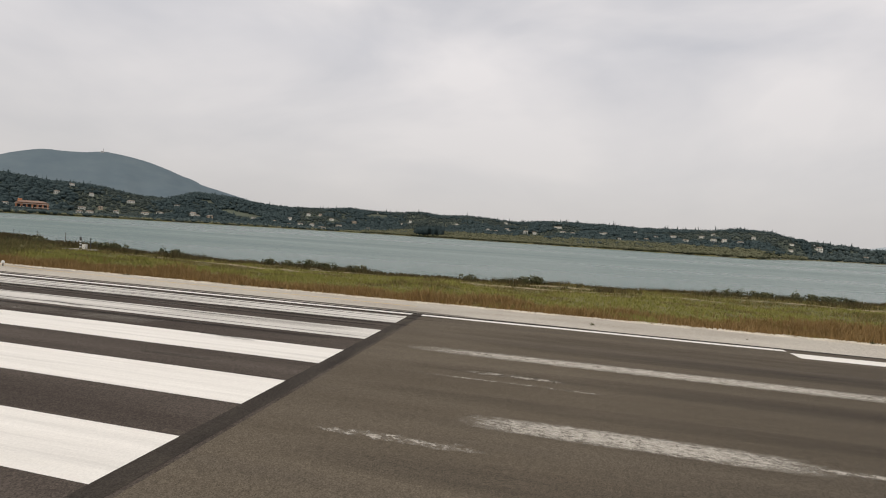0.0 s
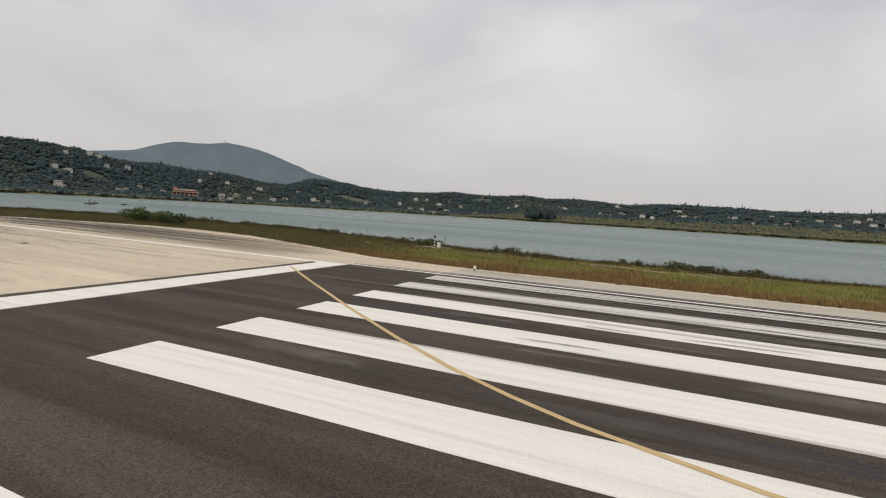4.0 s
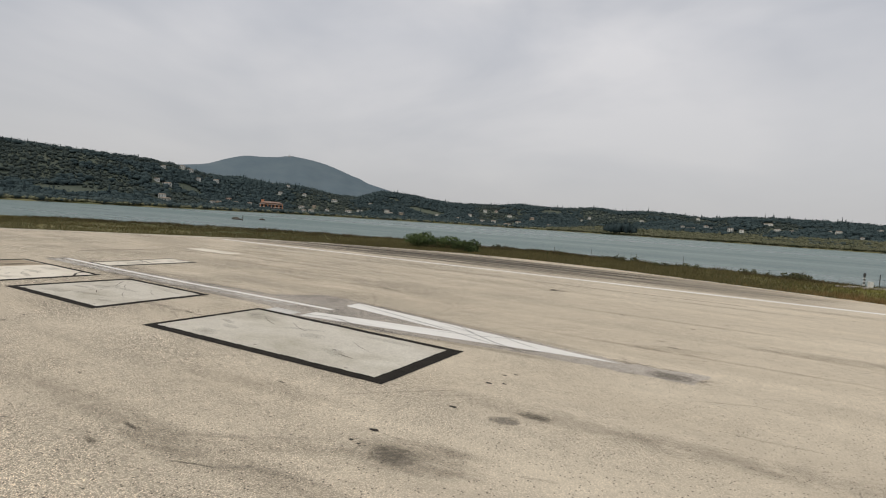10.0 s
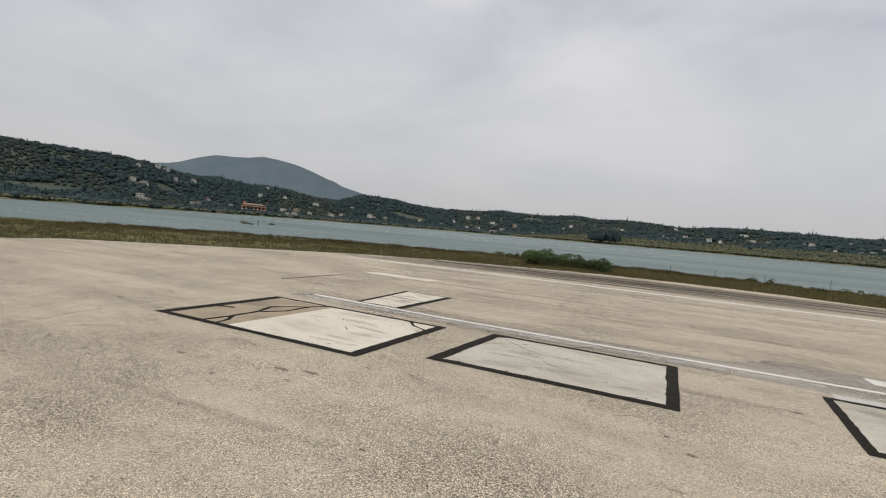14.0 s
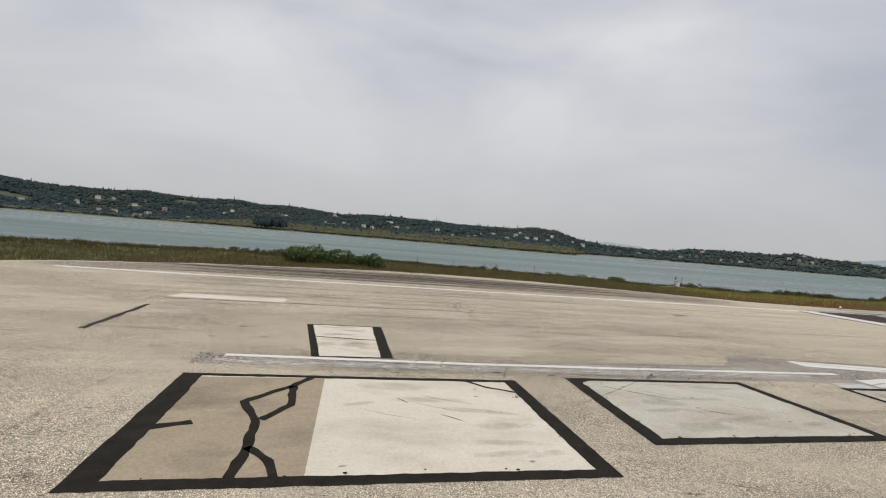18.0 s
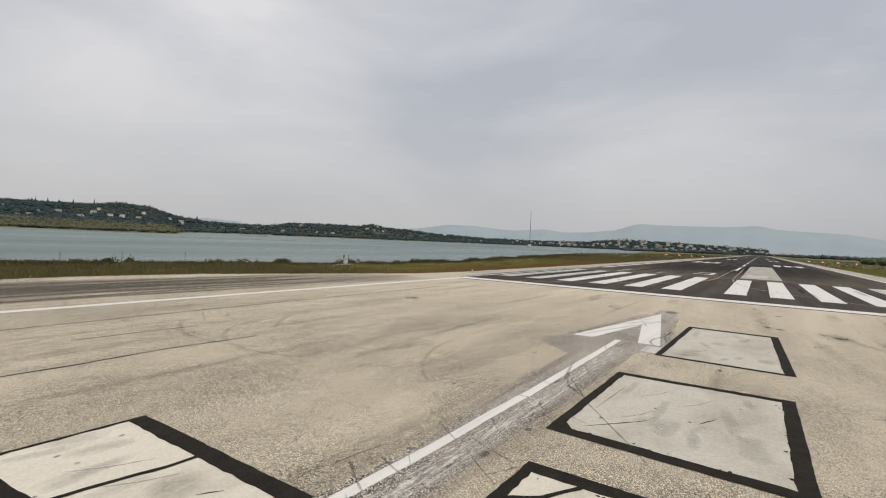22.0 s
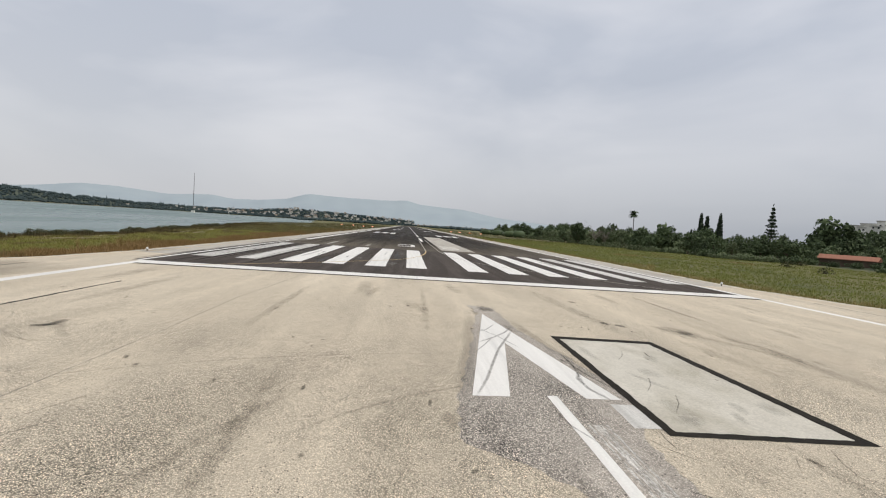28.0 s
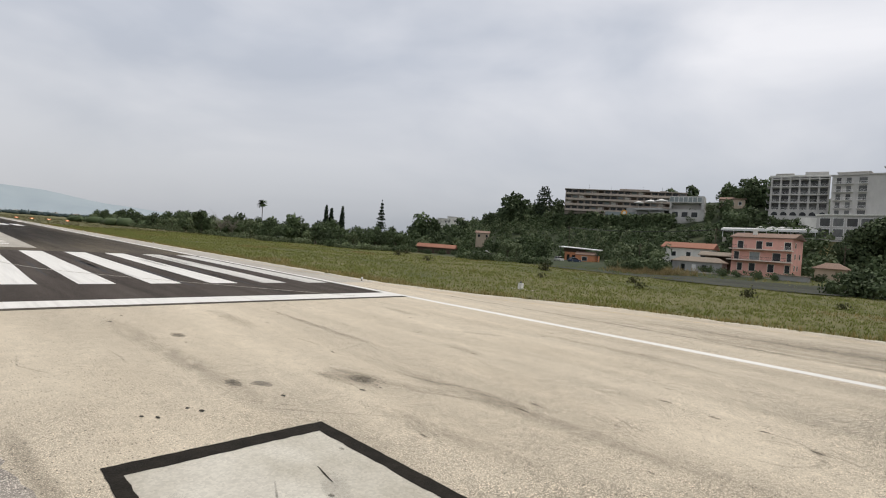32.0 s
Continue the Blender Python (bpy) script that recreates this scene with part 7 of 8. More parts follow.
for x in (-6.6, 6.0):
    part("canopy_post", boxes((x - 0.08, -0.3, -1, x + 0.08, -0.14, 4.5)), M["dark_metal"], h)
h = stand("farm_shed", "low building with a long orange tiled roof", "shed", 88.8, -121.4, 35, 0.2)
# dark board colour on this wall imitates the shade of the foliage before it
part("wall", boxes((-6.5, -5, -1, 6.5, 0, 1.9)), M["brown_wall"], h)
part("roof", gable_roof(-6.5, 6.5, -5, 0, 1.9, 1.2, 0.5), M["tile_red"], h)
h = stand("house", "pale two-storey house among dark trees", "house", 113.2, -175.6, 38, 7.2)
part("wall", boxes((-3.0, -6, -4, 3.0, 0, 2.6)), M["tan_wall"], h)
part("roof", gable_roof(-3.0, 3.0, -6, 0, 2.6, 1.1, 0.4), M["tile_roof"], h)
for x in (-2, 1.6):
    opening(h, x, 0, 0.8, 1.0, 1.2)

# long terraced hotel on the hill
h = stand("hotel", "long weathered grey four-storey hotel with balcony bands", "hotel", 75, -237, 27.7, 25.4)
L = 28.4
part("wall", boxes((-L, -12, -8, L, -1.6, 11.0)), M["hotel_brown"], h)
part("roof", boxes((-L - 0.5, -12.5, 11.0, L + 0.5, 0.2, 11.35), (-12, -8, 11.35, 2, -4, 12.6), (-20, -7, 11.35, -17, -4, 12.2)), M["hotel_brown"], h)
for k in range(4):
    z = 0.2 + 2.75 * k
    part("balcony_band", boxes((-L, -1.7, z, L, 0, z + 0.2), (-L, -0.12, z + 0.2, L, 0, z + 1.05)), M["band_wall"], h)
    for i in range(18):
        opening(h, -L + 1.6 + 3.15 * i, -1.58, z + 0.22, 2.3, 2.2, (M["glass"], M["glass"], M["shutter"], M["glass"], M["white_wall"], M["glass"], M["brown_wall"])[(i * 5 + k * 3) % 7])
for i in range(19):
    x = -L + 3.15 * i
    part("divider", boxes((x - 0.08, -1.6, 0.2, x + 0.08, -0.1, 11.0)), M["hotel_brown"], h)
for x in (-18, -9, 6, 17):
    part("aerial", boxes((x - 0.04, -5, 11.3, x + 0.04, -4.92, 14.2)), M["dark_metal"], h)
# glass-fronted building with a terrace and parasols, round sign below
h = stand("restaurant_building", "white flat-roofed building with a glazed upper floor", "building", 45.5, -236, 12, 22.7)
part("wall", boxes((-8, -9, -8, 6.6, 0, 4.6)), M["hotel_grey"], h)
part("upper_floor", boxes((-7.6, -9, 7.6, 6.4, 0.6, 10.6), (-7.6, -9, 4.6, -6.6, 0.6, 7.6), (5.6, -9, 4.6, 6.4, 0.6, 7.6), (-7.6, -9, 4.6, 6.4, -3, 7.6)), M["hotel_grey"], h)
for i in range(7):
    opening(h, -5.8 + 1.9 * i, 0.6, 8.0, 1.6, 2.1, M["shutter"], M["white_paint"])
for i in range(3):
    opening(h, -4 + 4 * i, 0, 1.2, 2.4, 2.2)
part("terrace", boxes((6.6, -9, 3.9, 22, 1.0, 4.4)), M["grey_wall"], h)
for x in (9, 15, 21):
    part("terrace_post", boxes((x - 0.2, 0.2, -8, x + 0.2, 0.6, 3.9)), M["grey_wall"], h)


def parasol(x, y, z, s, turn=0.0):
    ob = tagged(new("parasol"), "white canvas parasol on a thin pole", "parasol", "terrace parasols")
    n = 8
    v = [(0, 0, 2.9)] + [(1.9 * math.cos(2 * math.pi * i / n), 1.9 * math.sin(2 * math.pi * i / n), 2.25) for i in range(n)] + [(1.9 * math.cos(2 * math.pi * i / n), 1.9 * math.sin(2 * math.pi * i / n), 2.05) for i in range(n)]
    f = [(0, 1 + i, 1 + (i + 1) % n) for i in range(n)] + [(1 + i, 1 + n + i, 1 + n + (i + 1) % n, 1 + (i + 1) % n) for i in range(n)]
    part("canopy", (v, f), M["cloth"], ob)
    part("pole", boxes((-0.03, -0.03, 0, 0.03, 0.03, 2.85)), M["white_paint"], ob)
    ob.matrix_basis = Matrix.Translation((x, y, z)) @ Matrix.Rotation(turn, 4, "Z") @ Matrix.Diagonal((s, s, s, 1))
    return ob


for k, (x, y, z, s) in enumerate(((62, -238, 27.9, 1.5), (57, -238, 27.9, 1.6), (68, -238.5, 27.9, 1.3), (4.0, -198.0, 15.3, 0.9), (1.2, -198.2, 15.3, 0.9), (7.0, -197.8, 15.3, 0.9))):
    parasol(x, y, z, s, k * 0.3)
part("terrace_deck", boxes((55, -244, 23.5, 72, -234, 27.85)), M["grey_wall"], h).matrix_parent_inverse = h.matrix_basis.inverted()
sgn = stand("round_sign", "colourful banner with a round orange and white ring", "sign", 72, -232, 12, 23.0)
part("banner", boxes((-5, -0.1, 0.4, 9, 0, 2.6)), M["shutter"], sgn)
ring_v = [(math.cos(2 * math.pi * i / 20) * r, y, 2.2 + math.sin(2 * math.pi * i / 20) * r) for y in (0.02, 0.2) for r in (0.75, 1.4) for i in range(20)]
ring_f = [(40 + i, 40 + (i + 1) % 20, 60 + (i + 1) % 20, 60 + i) for i in range(20)] + [(20 + i, 20 + (i + 1) % 20, 60 + (i + 1) % 20, 60 + i) for i in range(20)]
M["ring"] = material("orange_yellow_plastic", (0.7, 0.33, 0.06), (0.75, 0.4, 0.1), 0.5, 2.0, 10.0, 0.0)
part("ring", (ring_v, ring_f), M["ring"], sgn, "orange ring with a white centre")
part("disc", ([(math.cos(2 * math.pi * i / 20) * 0.76, 0.15, 2.2 + math.sin(2 * math.pi * i / 20) * 0.76) for i in range(20)], [tuple(range(20))]), M["white_paint"], sgn)
part("banner_post", boxes((-4.8, -0.3, -4, -4.6, -0.1, 2.6), (8.6, -0.3, -4, 8.8, -0.1, 2.6)), M["dark_metal"], sgn)
h = stand("house", "tan house with a tiled roof beside the hotel", "house", 30.5, -252, 10, 27.5)
part("wall", boxes((-5, -7, -6, 5, 0, 6.0)), M["tan_wall"], h)
part("roof", gable_roof(-5, 5, -7, 0, 6.0, 1.3, 0.5), M["tile_roof"], h)
for x in (-3, 0, 3):
    opening(h, x, 0, 3.6, 1.1, 1.3, None, M["white_paint"])

# big pale-grey hotel with a grid of balconies
h = stand("hotel", "large pale-grey hotel with a grid of recessed balconies", "hotel", -0.5, -209, 8, 22.6)
h.matrix_basis = h.matrix_basis @ Matrix.Diagonal((0.88, 1, 0.86, 1))
part("wall", boxes((-10, -14, -10, 9.3, -1.8, 15.6), (-10, -1.8, -10, 9.3, 0, 2.0)), M["hotel_grey"], h)
part("roof", boxes((-10, -14, 15.6, 9.6, 0.1, 16.0), (-9.5, -9, 16.0, -2, -3, 18.3)), M["hotel_grey"], h)
for i in range(7):
    x = -9.8 + 3.1 * i
    part("pier", boxes((x - 0.28, -1.8, 2.0, x + 0.28, 0, 15.6)), M["hotel_grey"], h)
for k in range(5):
    z = 2.0 + 3.2 * k
    part("floor_slab", boxes((-10, -1.8, z, 9.1, 0.05, z + 0.42)), M["hotel_grey"], h)
    if k < 4:
        for i in range(6):
            x = -8.25 + 3.1 * i
            opening(h, x, -1.78, z + 0.42, 2.3, 2.5, M["curtained"])
            railing(h, x - 1.25, x + 1.25, -0.15, z + 0.42, 0.9, M["white_paint"], 0.3)
for i in range(6):
    x = -8.25 + 3.1 * i
    part("arch", ([(x + 1.15 * math.cos(a), 0.06, 0.0 + 1.5 * math.sin(a)) for a in [math.pi * j / 10 for j in range(11)]], [tuple(range(11))]), M["glass"], h)
for k in range(4):
    z = 2.4 + 3.2 * k
    for y in (-2.6, -6.4):
        part("side_balcony", boxes((9.3, y - 1.3, z, 10.4, y + 1.3, z + 0.2), (10.3, y - 1.3, z + 0.2, 10.4, y + 1.3, z + 1.0)), M["hotel_grey"], h)
        opening(h, 9.32, y, z + 0.25, 1.8, 2.3, None, None, math.pi / 2)
part("parapet", boxes((-10.2, -0.05, 16.0, 9.6, 0.15, 16.5)), M["white_wall"], h)
part("roof_room", boxes((2, -8, 16.0, 7.5, -3.5, 17.6), (1.6, -8.4, 17.6, 7.9, -3.1, 17.85)), M["hotel_grey"], h)
h2 = stand("hotel_tower", "tall pale-grey hotel wing with stacked balconies", "hotel", -19.2, -205, -4, 18.2)
h2.matrix_basis = h2.matrix_basis @ Matrix.Diagonal((1, 1, 0.86, 1))
part("wall", boxes((-16, -16, -10, 9.0, 0, 20.2)), M["hotel_grey"], h2)
part("roof", boxes((-16.4, -16.4, 20.2, 9.4, 0.4, 20.6), (-14, -12, 20.6, -4, -2, 23.0), (-14.5, -12.5, 23.0, -3.5, -1.5, 23.4)), M["hotel_grey"], h2)
part("stepped_roof", boxes((-12, -14, 23.4, -6, -4, 24.6), (0, -14, 20.6, 8, -3, 21.8), (-0.4, -14.4, 21.8, 8.4, -2.6, 22.05)), M["hotel_grey"], h2)
for k in range(5):
    z = 4.6 + 3.1 * k
    for x in (7.2, 4.6, 1.0, -9.5):
        opening(h2, x, 0.02, z, 2.0 if x < 4 else 1.2, 2.3, M["curtained"])
        part("balcony_slab", boxes((x - 1.2, 0, z - 0.2, x + 1.2, 0.9, z)), M["hotel_grey"], h2)
        railing(h2, x - 1.2, x + 1.2, 0.85, z, 0.9, M["white_paint"], 0.3)
    for y in (-3, -7, -11):
        opening(h2, 9.02, y, z, 2.0, 2.2, None, None, math.pi / 2)
h3 = stand("hotel_annex", "low pale-grey hotel wing with wide glazed bays", "hotel", -17, -197, -2, 14.5)
part("wall", boxes((-9, -8, -8, 9, 0, 7.2)), M["hotel_grey"], h3)
part("roof", boxes((-9.4, -8.4, 7.2, 9.4, 0.5, 7.6)), M["white_wall"], h3)
for k in range(2):
    for i in range(5):
        opening(h3, -6.8 + 3.4 * i, 0.02, 0.4 + 3.4 * k, 2.6, 2.5, M["curtained"], M["white_paint"])
part("wing", boxes((9, -6, -8, 14, -1, 6.6)), M["white_wall"], h3)
h = stand("pool_terrace", "long white roofed terrace below the hotel", "terrace", 3.5, -193, 4, 13.3)
part("deck", boxes((-12, -8, -8, 14, 0, 0)), M["stone_wall"], h)
part("canopy", ([(-12.5, -3, 3.6), (14.5, -3, 3.4), (14.5, 0.6, 2.3), (-12.5, 0.6, 2.5), (-12.5, -3, 3.8), (14.5, -3, 3.6), (14.5, 0.6, 3.0), (-12.5, 0.6, 3.3)], [(3, 2, 1, 0), (4, 5, 6, 7), (0, 1, 5, 4), (1, 2, 6, 5), (2, 3, 7, 6), (3, 0, 4, 7)]), M["white_paint"], h, "long sloping white canopy")
for i in range(9):
    x = -12 + 3.25 * i
    part("post", boxes((x - 0.08, 0.2, 0, x + 0.08, 0.36, 2.6)), M["white_paint"], h)
part("upper_roof", boxes((-14, -8, 4.0, -4, -3.4, 4.3), (-14, -8, 0, -4, -3.6, 4.0)), M["white_wall"], h)
part("upper_deck", boxes((-3.9, -7.9, 0, 10, -3.2, 2.0)), M["stone_wall"], h)

# poles and wires along the road
POLES = ((61.6, -164.2, 13.9), (9.1, -154.0, 14.0), (20.1, -129.1, 7.6), (-21.1, -139.3, 9.7), (-40.0, -152.0, 12.8))
for x, y, top in POLES:
    ht = top - ground_z(x, y)
    h = stand("utility_pole", "grey wooden utility pole beside the road", "pole", x, y, 0, None, "utility poles")
    part("post", tube([(0, 0, -0.5), (0, 0, ht * 0.6), (0, 0, ht)], [0.14, 0.12, 0.09], 8), M["bark"], h)
    part("crossarm", boxes((-0.9, -0.06, ht - 0.7, 0.9, 0.06, ht - 0.55)), M["bark"], h)


def sag(a, b, drop, r=0.045):
    pts = []
    for i in range(13):
        t = i / 12
        pts.append((a[0] + (b[0] - a[0]) * t, a[1] + (b[1] - a[1]) * t, a[2] + (b[2] - a[2]) * t - drop * 4 * t * (1 - t)))
    return tube(pts, [r] * 13, 4)


wires = tagged(new("power_line"), "slack black overhead cables between poles", "cable")
for k in (-0.8, 0, 0.8):
    for i, j, drop in ((0, 1, 1.0), (1, 4, 1.1)):
        a, b = POLES[i], POLES[j]
        part("cable", sag((a[0] + k, a[1], a[2] - 0.6), (b[0] + k, b[1], b[2] - 0.6), drop), M["dark_metal"], wires)


# ---- houses across the lagoon ----
def shore_house(label, w, d, hgt, wall, roof, storeys, seed):
    ob = tagged(new("house"), label, "house", "houses across the lagoon")
    part("wall", boxes((-w / 2, -d, -2.5, w / 2, 0, hgt)), wall, ob)
    part("roof", gable_roof(-w / 2, w / 2, -d, 0, hgt, 1.3, 0.4, 0.2, w * 0.2), roof, ob)
    for k in range(storeys):
        for i in range(3):
            opening(ob, -w / 2 + w * (i + 0.5) / 3, 0, 0.9 + 2.9 * k, 1.2, 1.4)
    opening(ob, w * 0.32, 0, 0, 1.0, 2.0, M["brown_wall"], None, 0, "door")
    return ob


types = [shore_house("white two-storey house on the wooded slope", 11, 8, 5.8, M["white_wall"], M["tile_grey"], 2, 1), shore_house("low white house with a grey-brown tiled roof", 13, 8, 3.2, M["white_wall"], M["tile_grey"], 1, 2), shore_house("tan house with a grey-brown tiled roof", 10, 8, 5.8, M["tan_wall"], M["tile_grey"], 2, 3), shore_house("small pale-pink house by the water", 9, 7, 3.4, M["pink_pale"], M["tile_roof"], 1, 4)]


def set_house(ob, az, r, s, first, lift=0.0):
    x, y = -10 - r * math.sin(radians(az)), r * math.cos(radians(az))
    m = Matrix.Translation((x, y, ground_z(x, y) + lift)) @ Matrix.Rotation(radians(az + 180), 4, "Z") @ Matrix.Diagonal((s, s, s, 1))
    if first:
        ob.matrix_basis = m
    else:
        copy_thing(ob, Matrix.Identity(4)).matrix_basis = m


rng = random.Random(71)
seen = set()
for az, r in SITES:
    t = rng.choices(types, (6, 5, 1, 1 if az < 20 or az > 28 else 7))[0]
    set_house(t, az, r, rng.uniform(0.45, 0.78) * (0.8 if -27 < az < 15 else 1.0) * (1.5 if az < -27 else 1.0), t.name not in seen, 0.9)
    seen.add(t.name)
# the large orange villa with terraces at the water's edge
vx, vy = -10 - 634 * math.sin(radians(49.6)), 634 * math.cos(radians(49.6))
h = stand("villa", "large orange two-storey villa with arcaded terraces by the water", "house", vx, vy, 49.6 + 180, max(1.0, ground_z(vx, vy)) + 1.0)
part("wall", boxes((-13, -12, -4, 13, -2.2, 8.4)), M["orange_wall"], h)
part("roof", gable_roof(-13, 13, -12, 0.4, 8.4, 2.0, 0.5, 0.3, 5), M["tile_roof"], h)
for k in range(2):
    part("terrace_slab", boxes((-14, -2.4, 3.4 + 3.6 * k, 14, 0.6, 3.9 + 3.6 * k)), M["pink_pale"], h)
    for i in range(7):
        part("column", boxes((-13 + 4.3 * i - 0.3, 0, -3 + 3.9 * k + (3 if k else 0), -12.4 + 4.3 * i, 0.5, 3.4 + 3.6 * k)), M["orange_wall"], h)
        if i < 6:
            opening(h, -10.8 + 4.3 * i, -2.15, 0.4 + 3.6 * k, 2.6, 2.5)
part("tower", boxes((8.5, -9, 8, 12, -5, 12.4)), M["orange_wall"], h)

# summit station on the mountain
sx, sy = -10 - 3890 * math.sin(radians(46.7)), 3890 * math.cos(radians(46.7))
h = stand("summit_station", "tiny pale station with a mast on the mountain top", "building", sx, sy, 46.7, math.tan(radians(5.9)) * 3890 - 6)
part("wall", boxes((-9, -5, -8, 9, 5, 12)), M["hotel_grey"], h)
part("mast", boxes((2, -1, 12, 4, 1, 30)), M["hotel_grey"], h)

# the mast, and low banks and rocks in the lagoon
mz = 1500
mx, my = -10 - mz * math.sin(radians(-66.6)), mz * math.cos(radians(-66.6))
mast = stand("radio_mast", "tall thin guyed radio mast above the far town", "mast", mx, my, 0, 0)
part("shaft", tube([(0, 0, -3), (0, 0, 55), (0, 0, 108)], [0.9, 0.8, 0.5], 4), M["dark_metal"], mast)
part("mast_base", boxes((-4, -4, -3, 4, 4, 5)), M["white_wall"], mast)
M["mud"] = material("dark_wet_mud", (0.05, 0.045, 0.035), (0.09, 0.08, 0.06), 0.7, 0.3, 3.0, 0.4)
for x, y, rx, ry in ((260, 640, 38, 5), (373, 578, 24, 4), (-173, 108, 2.6, 1.2), (-186, 118, 1.7, 1.0), (-178, 124, 1.3, 0.9)):
    g1 = random.Random(int(x))
    n = 22
    v = [(x, y, -0.45 if rx > 6 else -0.25)] + [(x + rx * math.cos(2 * math.pi * i / n) * g1.uniform(0.75, 1.1), y + ry * math.sin(2 * math.pi * i / n) * g1.uniform(0.75, 1.1), -0.85 if rx > 6 else -0.65) for i in range(n)] + [(x + 1.1 * rx * math.cos(2 * math.pi * i / n), y + 1.1 * ry * math.sin(2 * math.pi * i / n), -2.5) for i in range(n)]
    f = [(0, 1 + i, 1 + (i + 1) % n) for i in range(n)] + [(1 + i, 1 + n + i, 1 + n + (i + 1) % n, 1 + (i + 1) % n) for i in range(n)]
    big = rx > 6
    tagged(new("mud_bank" if big else "rock", mesh_of("bank", v, f, M["mud"])), "low dark mud bank awash in the lagoon" if big else "dark rock standing out of the lagoon", "bank" if big else "rock")
pl = stand("mooring_post", "thin leaning wooden post standing in the lagoon", "post", -160, 100, 0, -2.2)
part("post", tube([(0, 0, 0), (0.1, 0, 1.8), (0.25, 0, 3.2)], [0.14, 0.12, 0.1], 6), M["bark"], pl)

# white apartment blocks above the trees, and the town at the runway's far end
for k, (az, d, w, hh, z) in enumerate(((-134.5, 400, 8, 4.5, 18.0), (-135.4, 415, 9, 5.0, 19.6), (-136.4, 405, 7, 5.0, 21.0), (-137.3, 420, 8, 4.6, 22.0), (-135.9, 380, 5, 3, 18.5), (-134.9, 390, 4, 3.5, 17.5), (-136.9, 395, 5, 3, 20.0))):
    x, y = -33.8 - d * math.sin(radians(az)), d * math.cos(radians(az))
    h = stand("apartment_building", "white flat-roofed apartment block above the trees", "building", x, y, az + 180, z, "white apartment blocks")
    part("wall", boxes((-w / 2, -8, -14, w / 2, 0, hh)), M["white_wall"], h)
    part("roof", boxes((-w / 2 - 0.4, -8.4, hh, w / 2 + 0.4, 0.8, hh + 0.35)), M["hotel_grey"], h)
    for i in range(2):
        opening(h, -w / 4 + w * i / 2, 0, 1.6, 0.9, 1.1)
for i in range(190):
    az = rng.uniform(-100, -68)
    r = float(np.interp(az, SHORE_AZ, SHORE_R)) + 450 * rng.uniform(0.06, 0.98)
    x, y = -10 - r * math.sin(radians(az)), r * math.cos(radians(az))
    if abs(y) > 40 or r > 2450:
        set_house(types[i % 2] if i % 7 else types[2], az, r, rng.uniform(0.75, 1.4), False, rng.uniform(3, 6))

# ---- airfield fittings ----
M["lamp_glass"] = bpy.data.materials.new("warm_lamp_glass")
M["lamp_glass"].use_nodes = True
lp = M["lamp_glass"].node_tree.nodes["Principled BSDF"]
lp.inputs["Emission Color"].default_value, lp.inputs["Emission Strength"].default_value = (1.0, 0.32, 0.12, 1), 1.6
M["orange_paint"] = material("orange_warning_paint", (0.6, 0.2, 0.05), (0.68, 0.26, 0.08), 0.6, 2.0, 20.0, 0.05)


def glide_light(x, y):
    ob = stand("approach_path_light", "orange approach light box on short legs, lamp lit", "airfield light", x, y, 0, None, "approach path lights")
    part("box", boxes((-0.5, -0.9, 0.5, 0.5, 0.9, 1.1)), M["orange_paint"], ob)
    for a, b in ((-0.4, -0.7), (0.4, -0.7), (-0.4, 0.7), (0.4, 0.7)):
        part("leg", boxes((a - 0.05, b - 0.05, -0.3, a + 0.05, b + 0.05, 0.5)), M["dark_metal"], ob)
    part("lamp", boxes((-0.56, -0.45, 0.6, -0.5, 0.45, 1.0)), M["lamp_glass"], ob, "lit lamp face")


for x, y in ((348, 55), (348, 46), (348, 38), (348, 31), (348, -31), (348, -38), (348, -46), (348, -55)):
    glide_light(x, y)


def edge_light(x, y):
    ob = stand("runway_edge_light", "small white runway edge light on a short stem", "airfield light", x, y, 0, 0.0, "runway edge lights")
    part("stem", tube([(0, 0, 0), (0, 0, 0.18)], [0.04, 0.04], 8), M["dark_metal"], ob)
    part("lens", tube([(0, 0, 0.18), (0, 0, 0.28), (0, 0, 0.36)], [0.1, 0.1, 0.05], 10), M["white_paint"], ob)
    return ob


e0 = edge_light(1.0, 25.6)
for x, y in ((1.0, -25.6), (61, 25.6), (61, -25.6), (121, 25.6), (121, -25.6), (181, 25.6), (181, -25.6), (241, 25.6), (241, -25.6), (301, 25.6), (301, -25.6)):
    copy_thing(e0, Matrix.Translation((x, y, 0)))


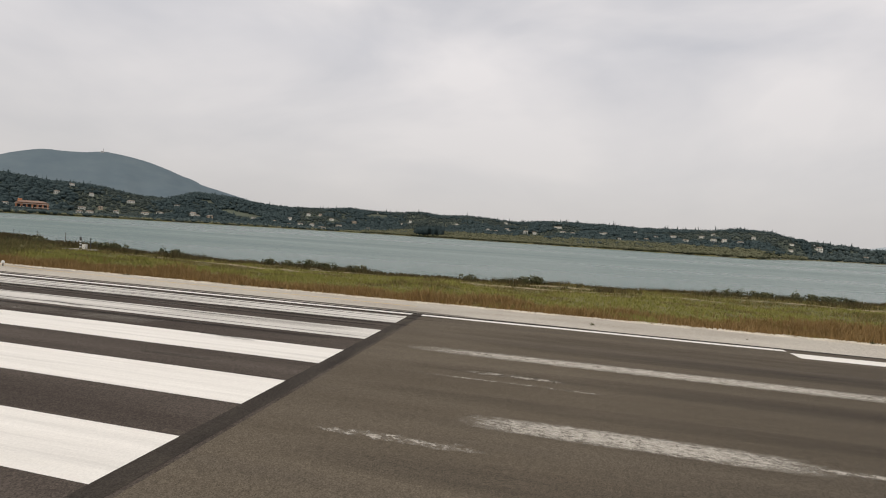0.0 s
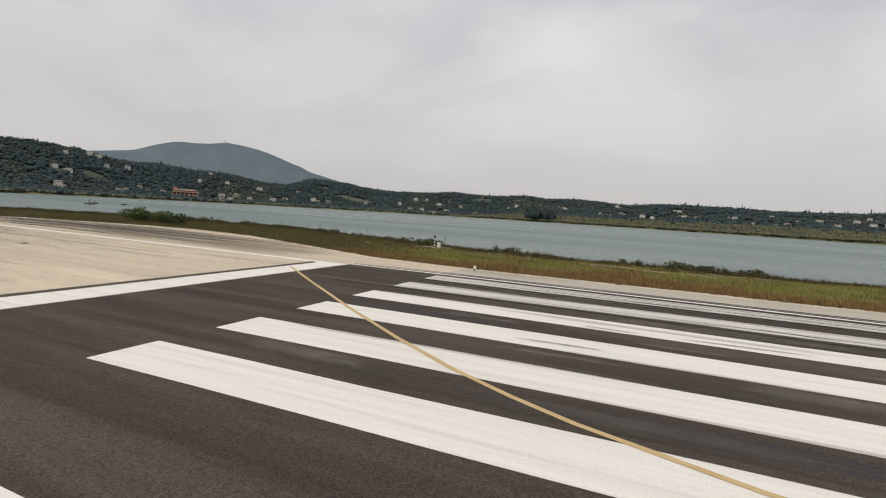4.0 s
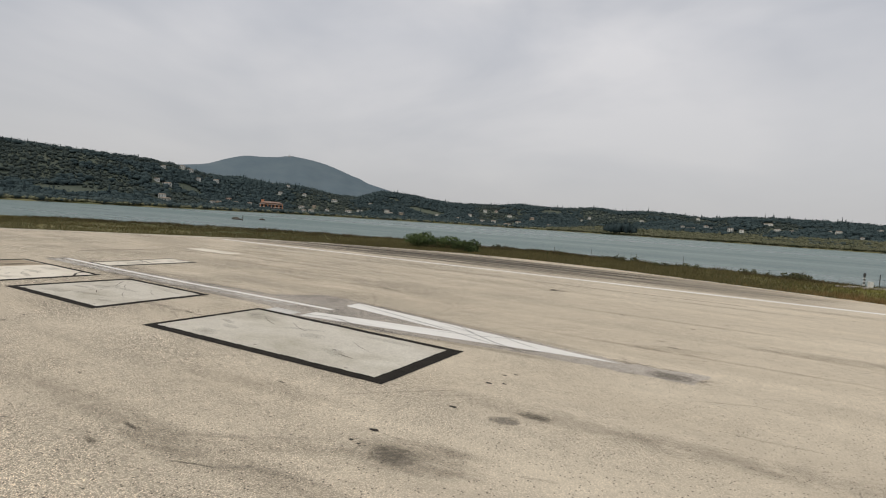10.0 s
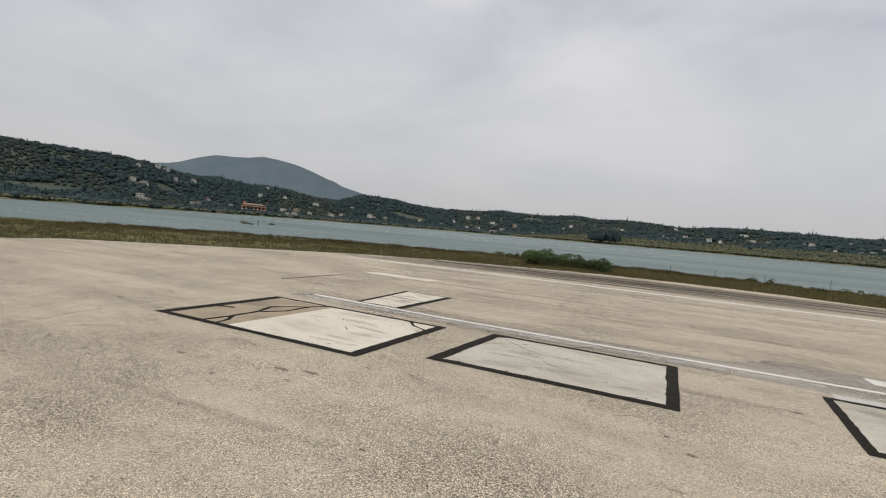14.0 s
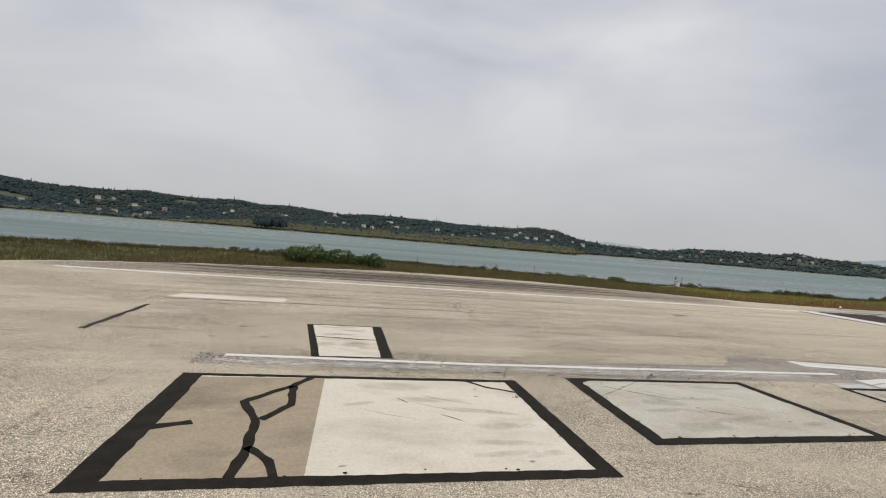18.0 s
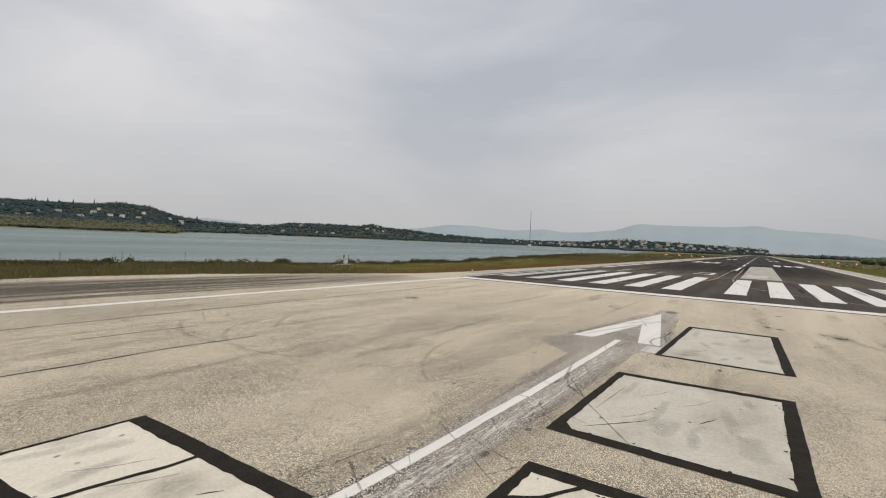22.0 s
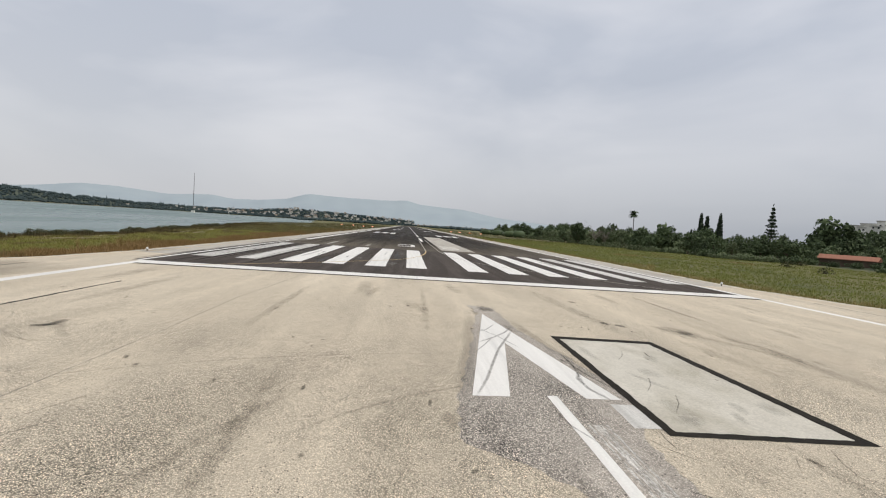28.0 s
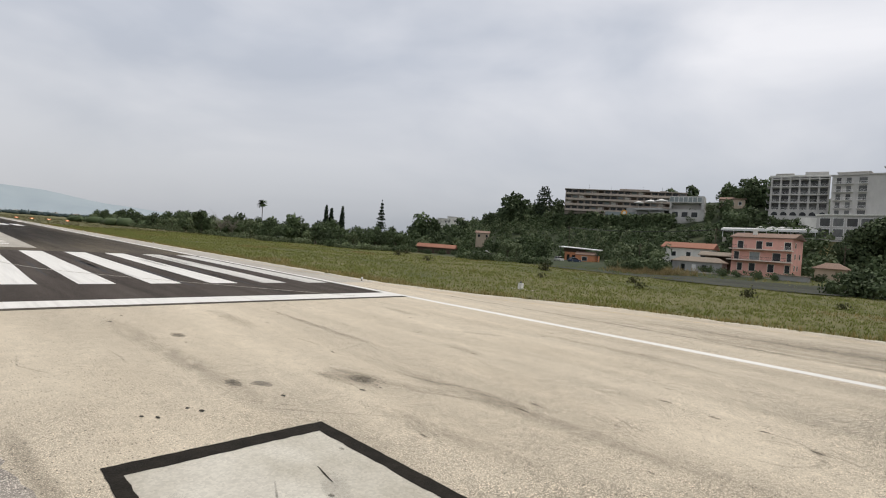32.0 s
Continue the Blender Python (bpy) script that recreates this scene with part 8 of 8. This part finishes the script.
def marker(x, y, turn, post, z=0.0):
    ob = stand("threshold_marker", "white marker box with a black-topped post on a concrete base", "marker", x, y, turn, z, "threshold markers")
    part("base", boxes((-1.3, -0.3, -0.2, 1.3, 0.3, 0.12 if post else 0.07), (-2.2, -0.1, -0.2, -1.3, 0.2, 0.06)), M["stone_wall"], ob)
    if not post:
        part("box", boxes((-0.2, -0.18, 0.07, 0.2, 0.18, 0.62)), M["white_wall"], ob)
        part("lamp_head", tube([(0, 0, 0.62), (0, 0, 0.72), (0.03, 0, 0.8)], [0.1, 0.1, 0.05], 8), M["dark_metal"], ob, "dark lamp head")
        return ob
    part("box", boxes((0.02, -0.15, 0.12, 0.34, 0.15, 0.6)), M["white_wall"], ob)
    part("post", boxes((-0.32, -0.05, 0.12, -0.22, 0.05, 1.0), (0.75, -0.03, 0.1, 0.8, 0.03, 1.25) if post else (-0.6, -0.03, 0.1, -0.55, 0.03, 0.4)), M["dark_metal"], ob)
    part("lamp_head", tube([(-0.27, 0, 1.0), (-0.27, 0, 1.12), (-0.27, 0, 1.3)], [0.07, 0.1, 0.07], 8), M["dark_metal"], ob)
    for k, z in enumerate((0.25, 0.55, 0.8)):
        part("band", boxes((-0.33, -0.06, z, -0.21, 0.06, z + 0.12)), M["white_paint"], ob)
    return ob


marker(-7.6, 39.0, 8, True, ground_z(-7.6, 39.0) + 0.1)
marker(-7.0, -37.9, 185, False)
for k, (x, y) in enumerate(((-38, 52), (-33, 51.5), (-28, 50.6), (-22, 49.4), (-15, 48.8), (-5, 47.6), (14, 47), (-11, 48.2), (-60, 55), (-48, 57))):
    ob = stand("fence_post", "thin weathered fence post on the lagoon bank", "post", x, y, 0, None, "shore fence posts")
    part("post", tube([(0, 0, -0.3), (0.04 * (k % 3 - 1), 0.03, 1.0 + 0.1 * (k % 4))], [0.03, 0.024], 6), M["bark"], ob)


def wheel_mesh(r, w):
    n = 16
    v = [(r * q * math.cos(2 * math.pi * i / n), y, r * q * math.sin(2 * math.pi * i / n)) for y, q in ((-w / 2, 0.85), (-w / 2 + 0.03, 1.0), (w / 2 - 0.03, 1.0), (w / 2, 0.85)) for i in range(n)]
    f = [(k * n + i, k * n + (i + 1) % n, (k + 1) * n + (i + 1) % n, (k + 1) * n + i) for k in range(3) for i in range(n)]
    return v, f + [tuple(range(n - 1, -1, -1)), tuple(range(3 * n, 4 * n))]


def shifted(data, x, y, z):
    return [(a + x, b + y, c + z) for a, b, c in data[0]], data[1]


def loft(rows):
    """A closed shell through cross-sections (x, half width, z0, z1)."""
    v, f = [], []
    for x, w, z0, z1 in rows:
        v += [(x, -w, z0), (x, w, z0), (x, w * 0.97, z1 - 0.05), (x, w * 0.85, z1), (x, -w * 0.85, z1), (x, -w * 0.97, z1 - 0.05)]
    for k in range(len(rows) - 1):
        f += [(6 * k + i, 6 * k + (i + 1) % 6, 6 * k + 6 + (i + 1) % 6, 6 * k + 6 + i) for i in range(6)]
    n = len(v)
    return v, f + [(5, 4, 3, 2, 1, 0), tuple(range(n - 6, n))]


def parked_car(label, x, y, turn, paint):
    ob = stand("car", label, "car", x, y, turn, None, "cars parked by the orange house")
    part("body", loft([(-2.05, 0.7, 0.35, 0.75), (-1.9, 0.82, 0.25, 0.85), (-0.9, 0.86, 0.22, 0.95), (1.5, 0.86, 0.22, 0.95), (2.0, 0.82, 0.25, 0.9), (2.1, 0.74, 0.35, 0.8)]), paint, ob)
    part("cabin", loft([(-0.95, 0.8, 0.9, 0.97), (-0.35, 0.72, 0.9, 1.42), (1.3, 0.72, 0.9, 1.45), (1.85, 0.78, 0.9, 0.98)]), M["glass"], ob, "dark car windows")
    part("roof", loft([(-0.3, 0.66, 1.4, 1.47), (0.5, 0.68, 1.42, 1.52), (1.28, 0.66, 1.42, 1.48)]), paint, ob)
    for a in (-1.3, 1.3):
        for b in (-0.8, 0.8):
            w = part("wheel", shifted(wheel_mesh(0.31, 0.2), a, b, 0.31), M["dark_metal"], ob)
            part("rim", shifted(wheel_mesh(0.18, 0.23), a, b, 0.31), M["white_paint"], w)
    for b in (-0.55, 0.55):
        part("headlight", boxes((-2.09, b - 0.16, 0.55, -1.95, b + 0.16, 0.7)), M["white_paint"], ob)
    return ob


M["car_blue"] = material("dark_blue_car_paint", (0.03, 0.045, 0.09), (0.04, 0.06, 0.12), 0.3, 2.0, 10.0, 0.0, spec=0.5)
M["car_white"] = material("dusty_white_car_paint", (0.5, 0.5, 0.48), (0.6, 0.6, 0.58), 0.35, 2.0, 10.0, 0.0, spec=0.5)
parked_car("dark blue hatchback parked beside the orange house", 44.0, -138, 70, M["car_blue"])
parked_car("dusty white hatchback parked on the gravel", 50.0, -139, 95, M["car_white"])
for i in range(7):
    h = stand("garden_post", "short white-topped post in a garden row", "post", 70 + 2.1 * i, -128.5 - 2.2 * i, 0, None, "white garden posts")
    part("post", boxes((-0.05, -0.05, -0.3, 0.05, 0.05, 1.1)), M["bark"], h)
    part("cap", boxes((-0.16, -0.16, 1.1, 0.16, 0.16, 1.4)), M["white_paint"], h)
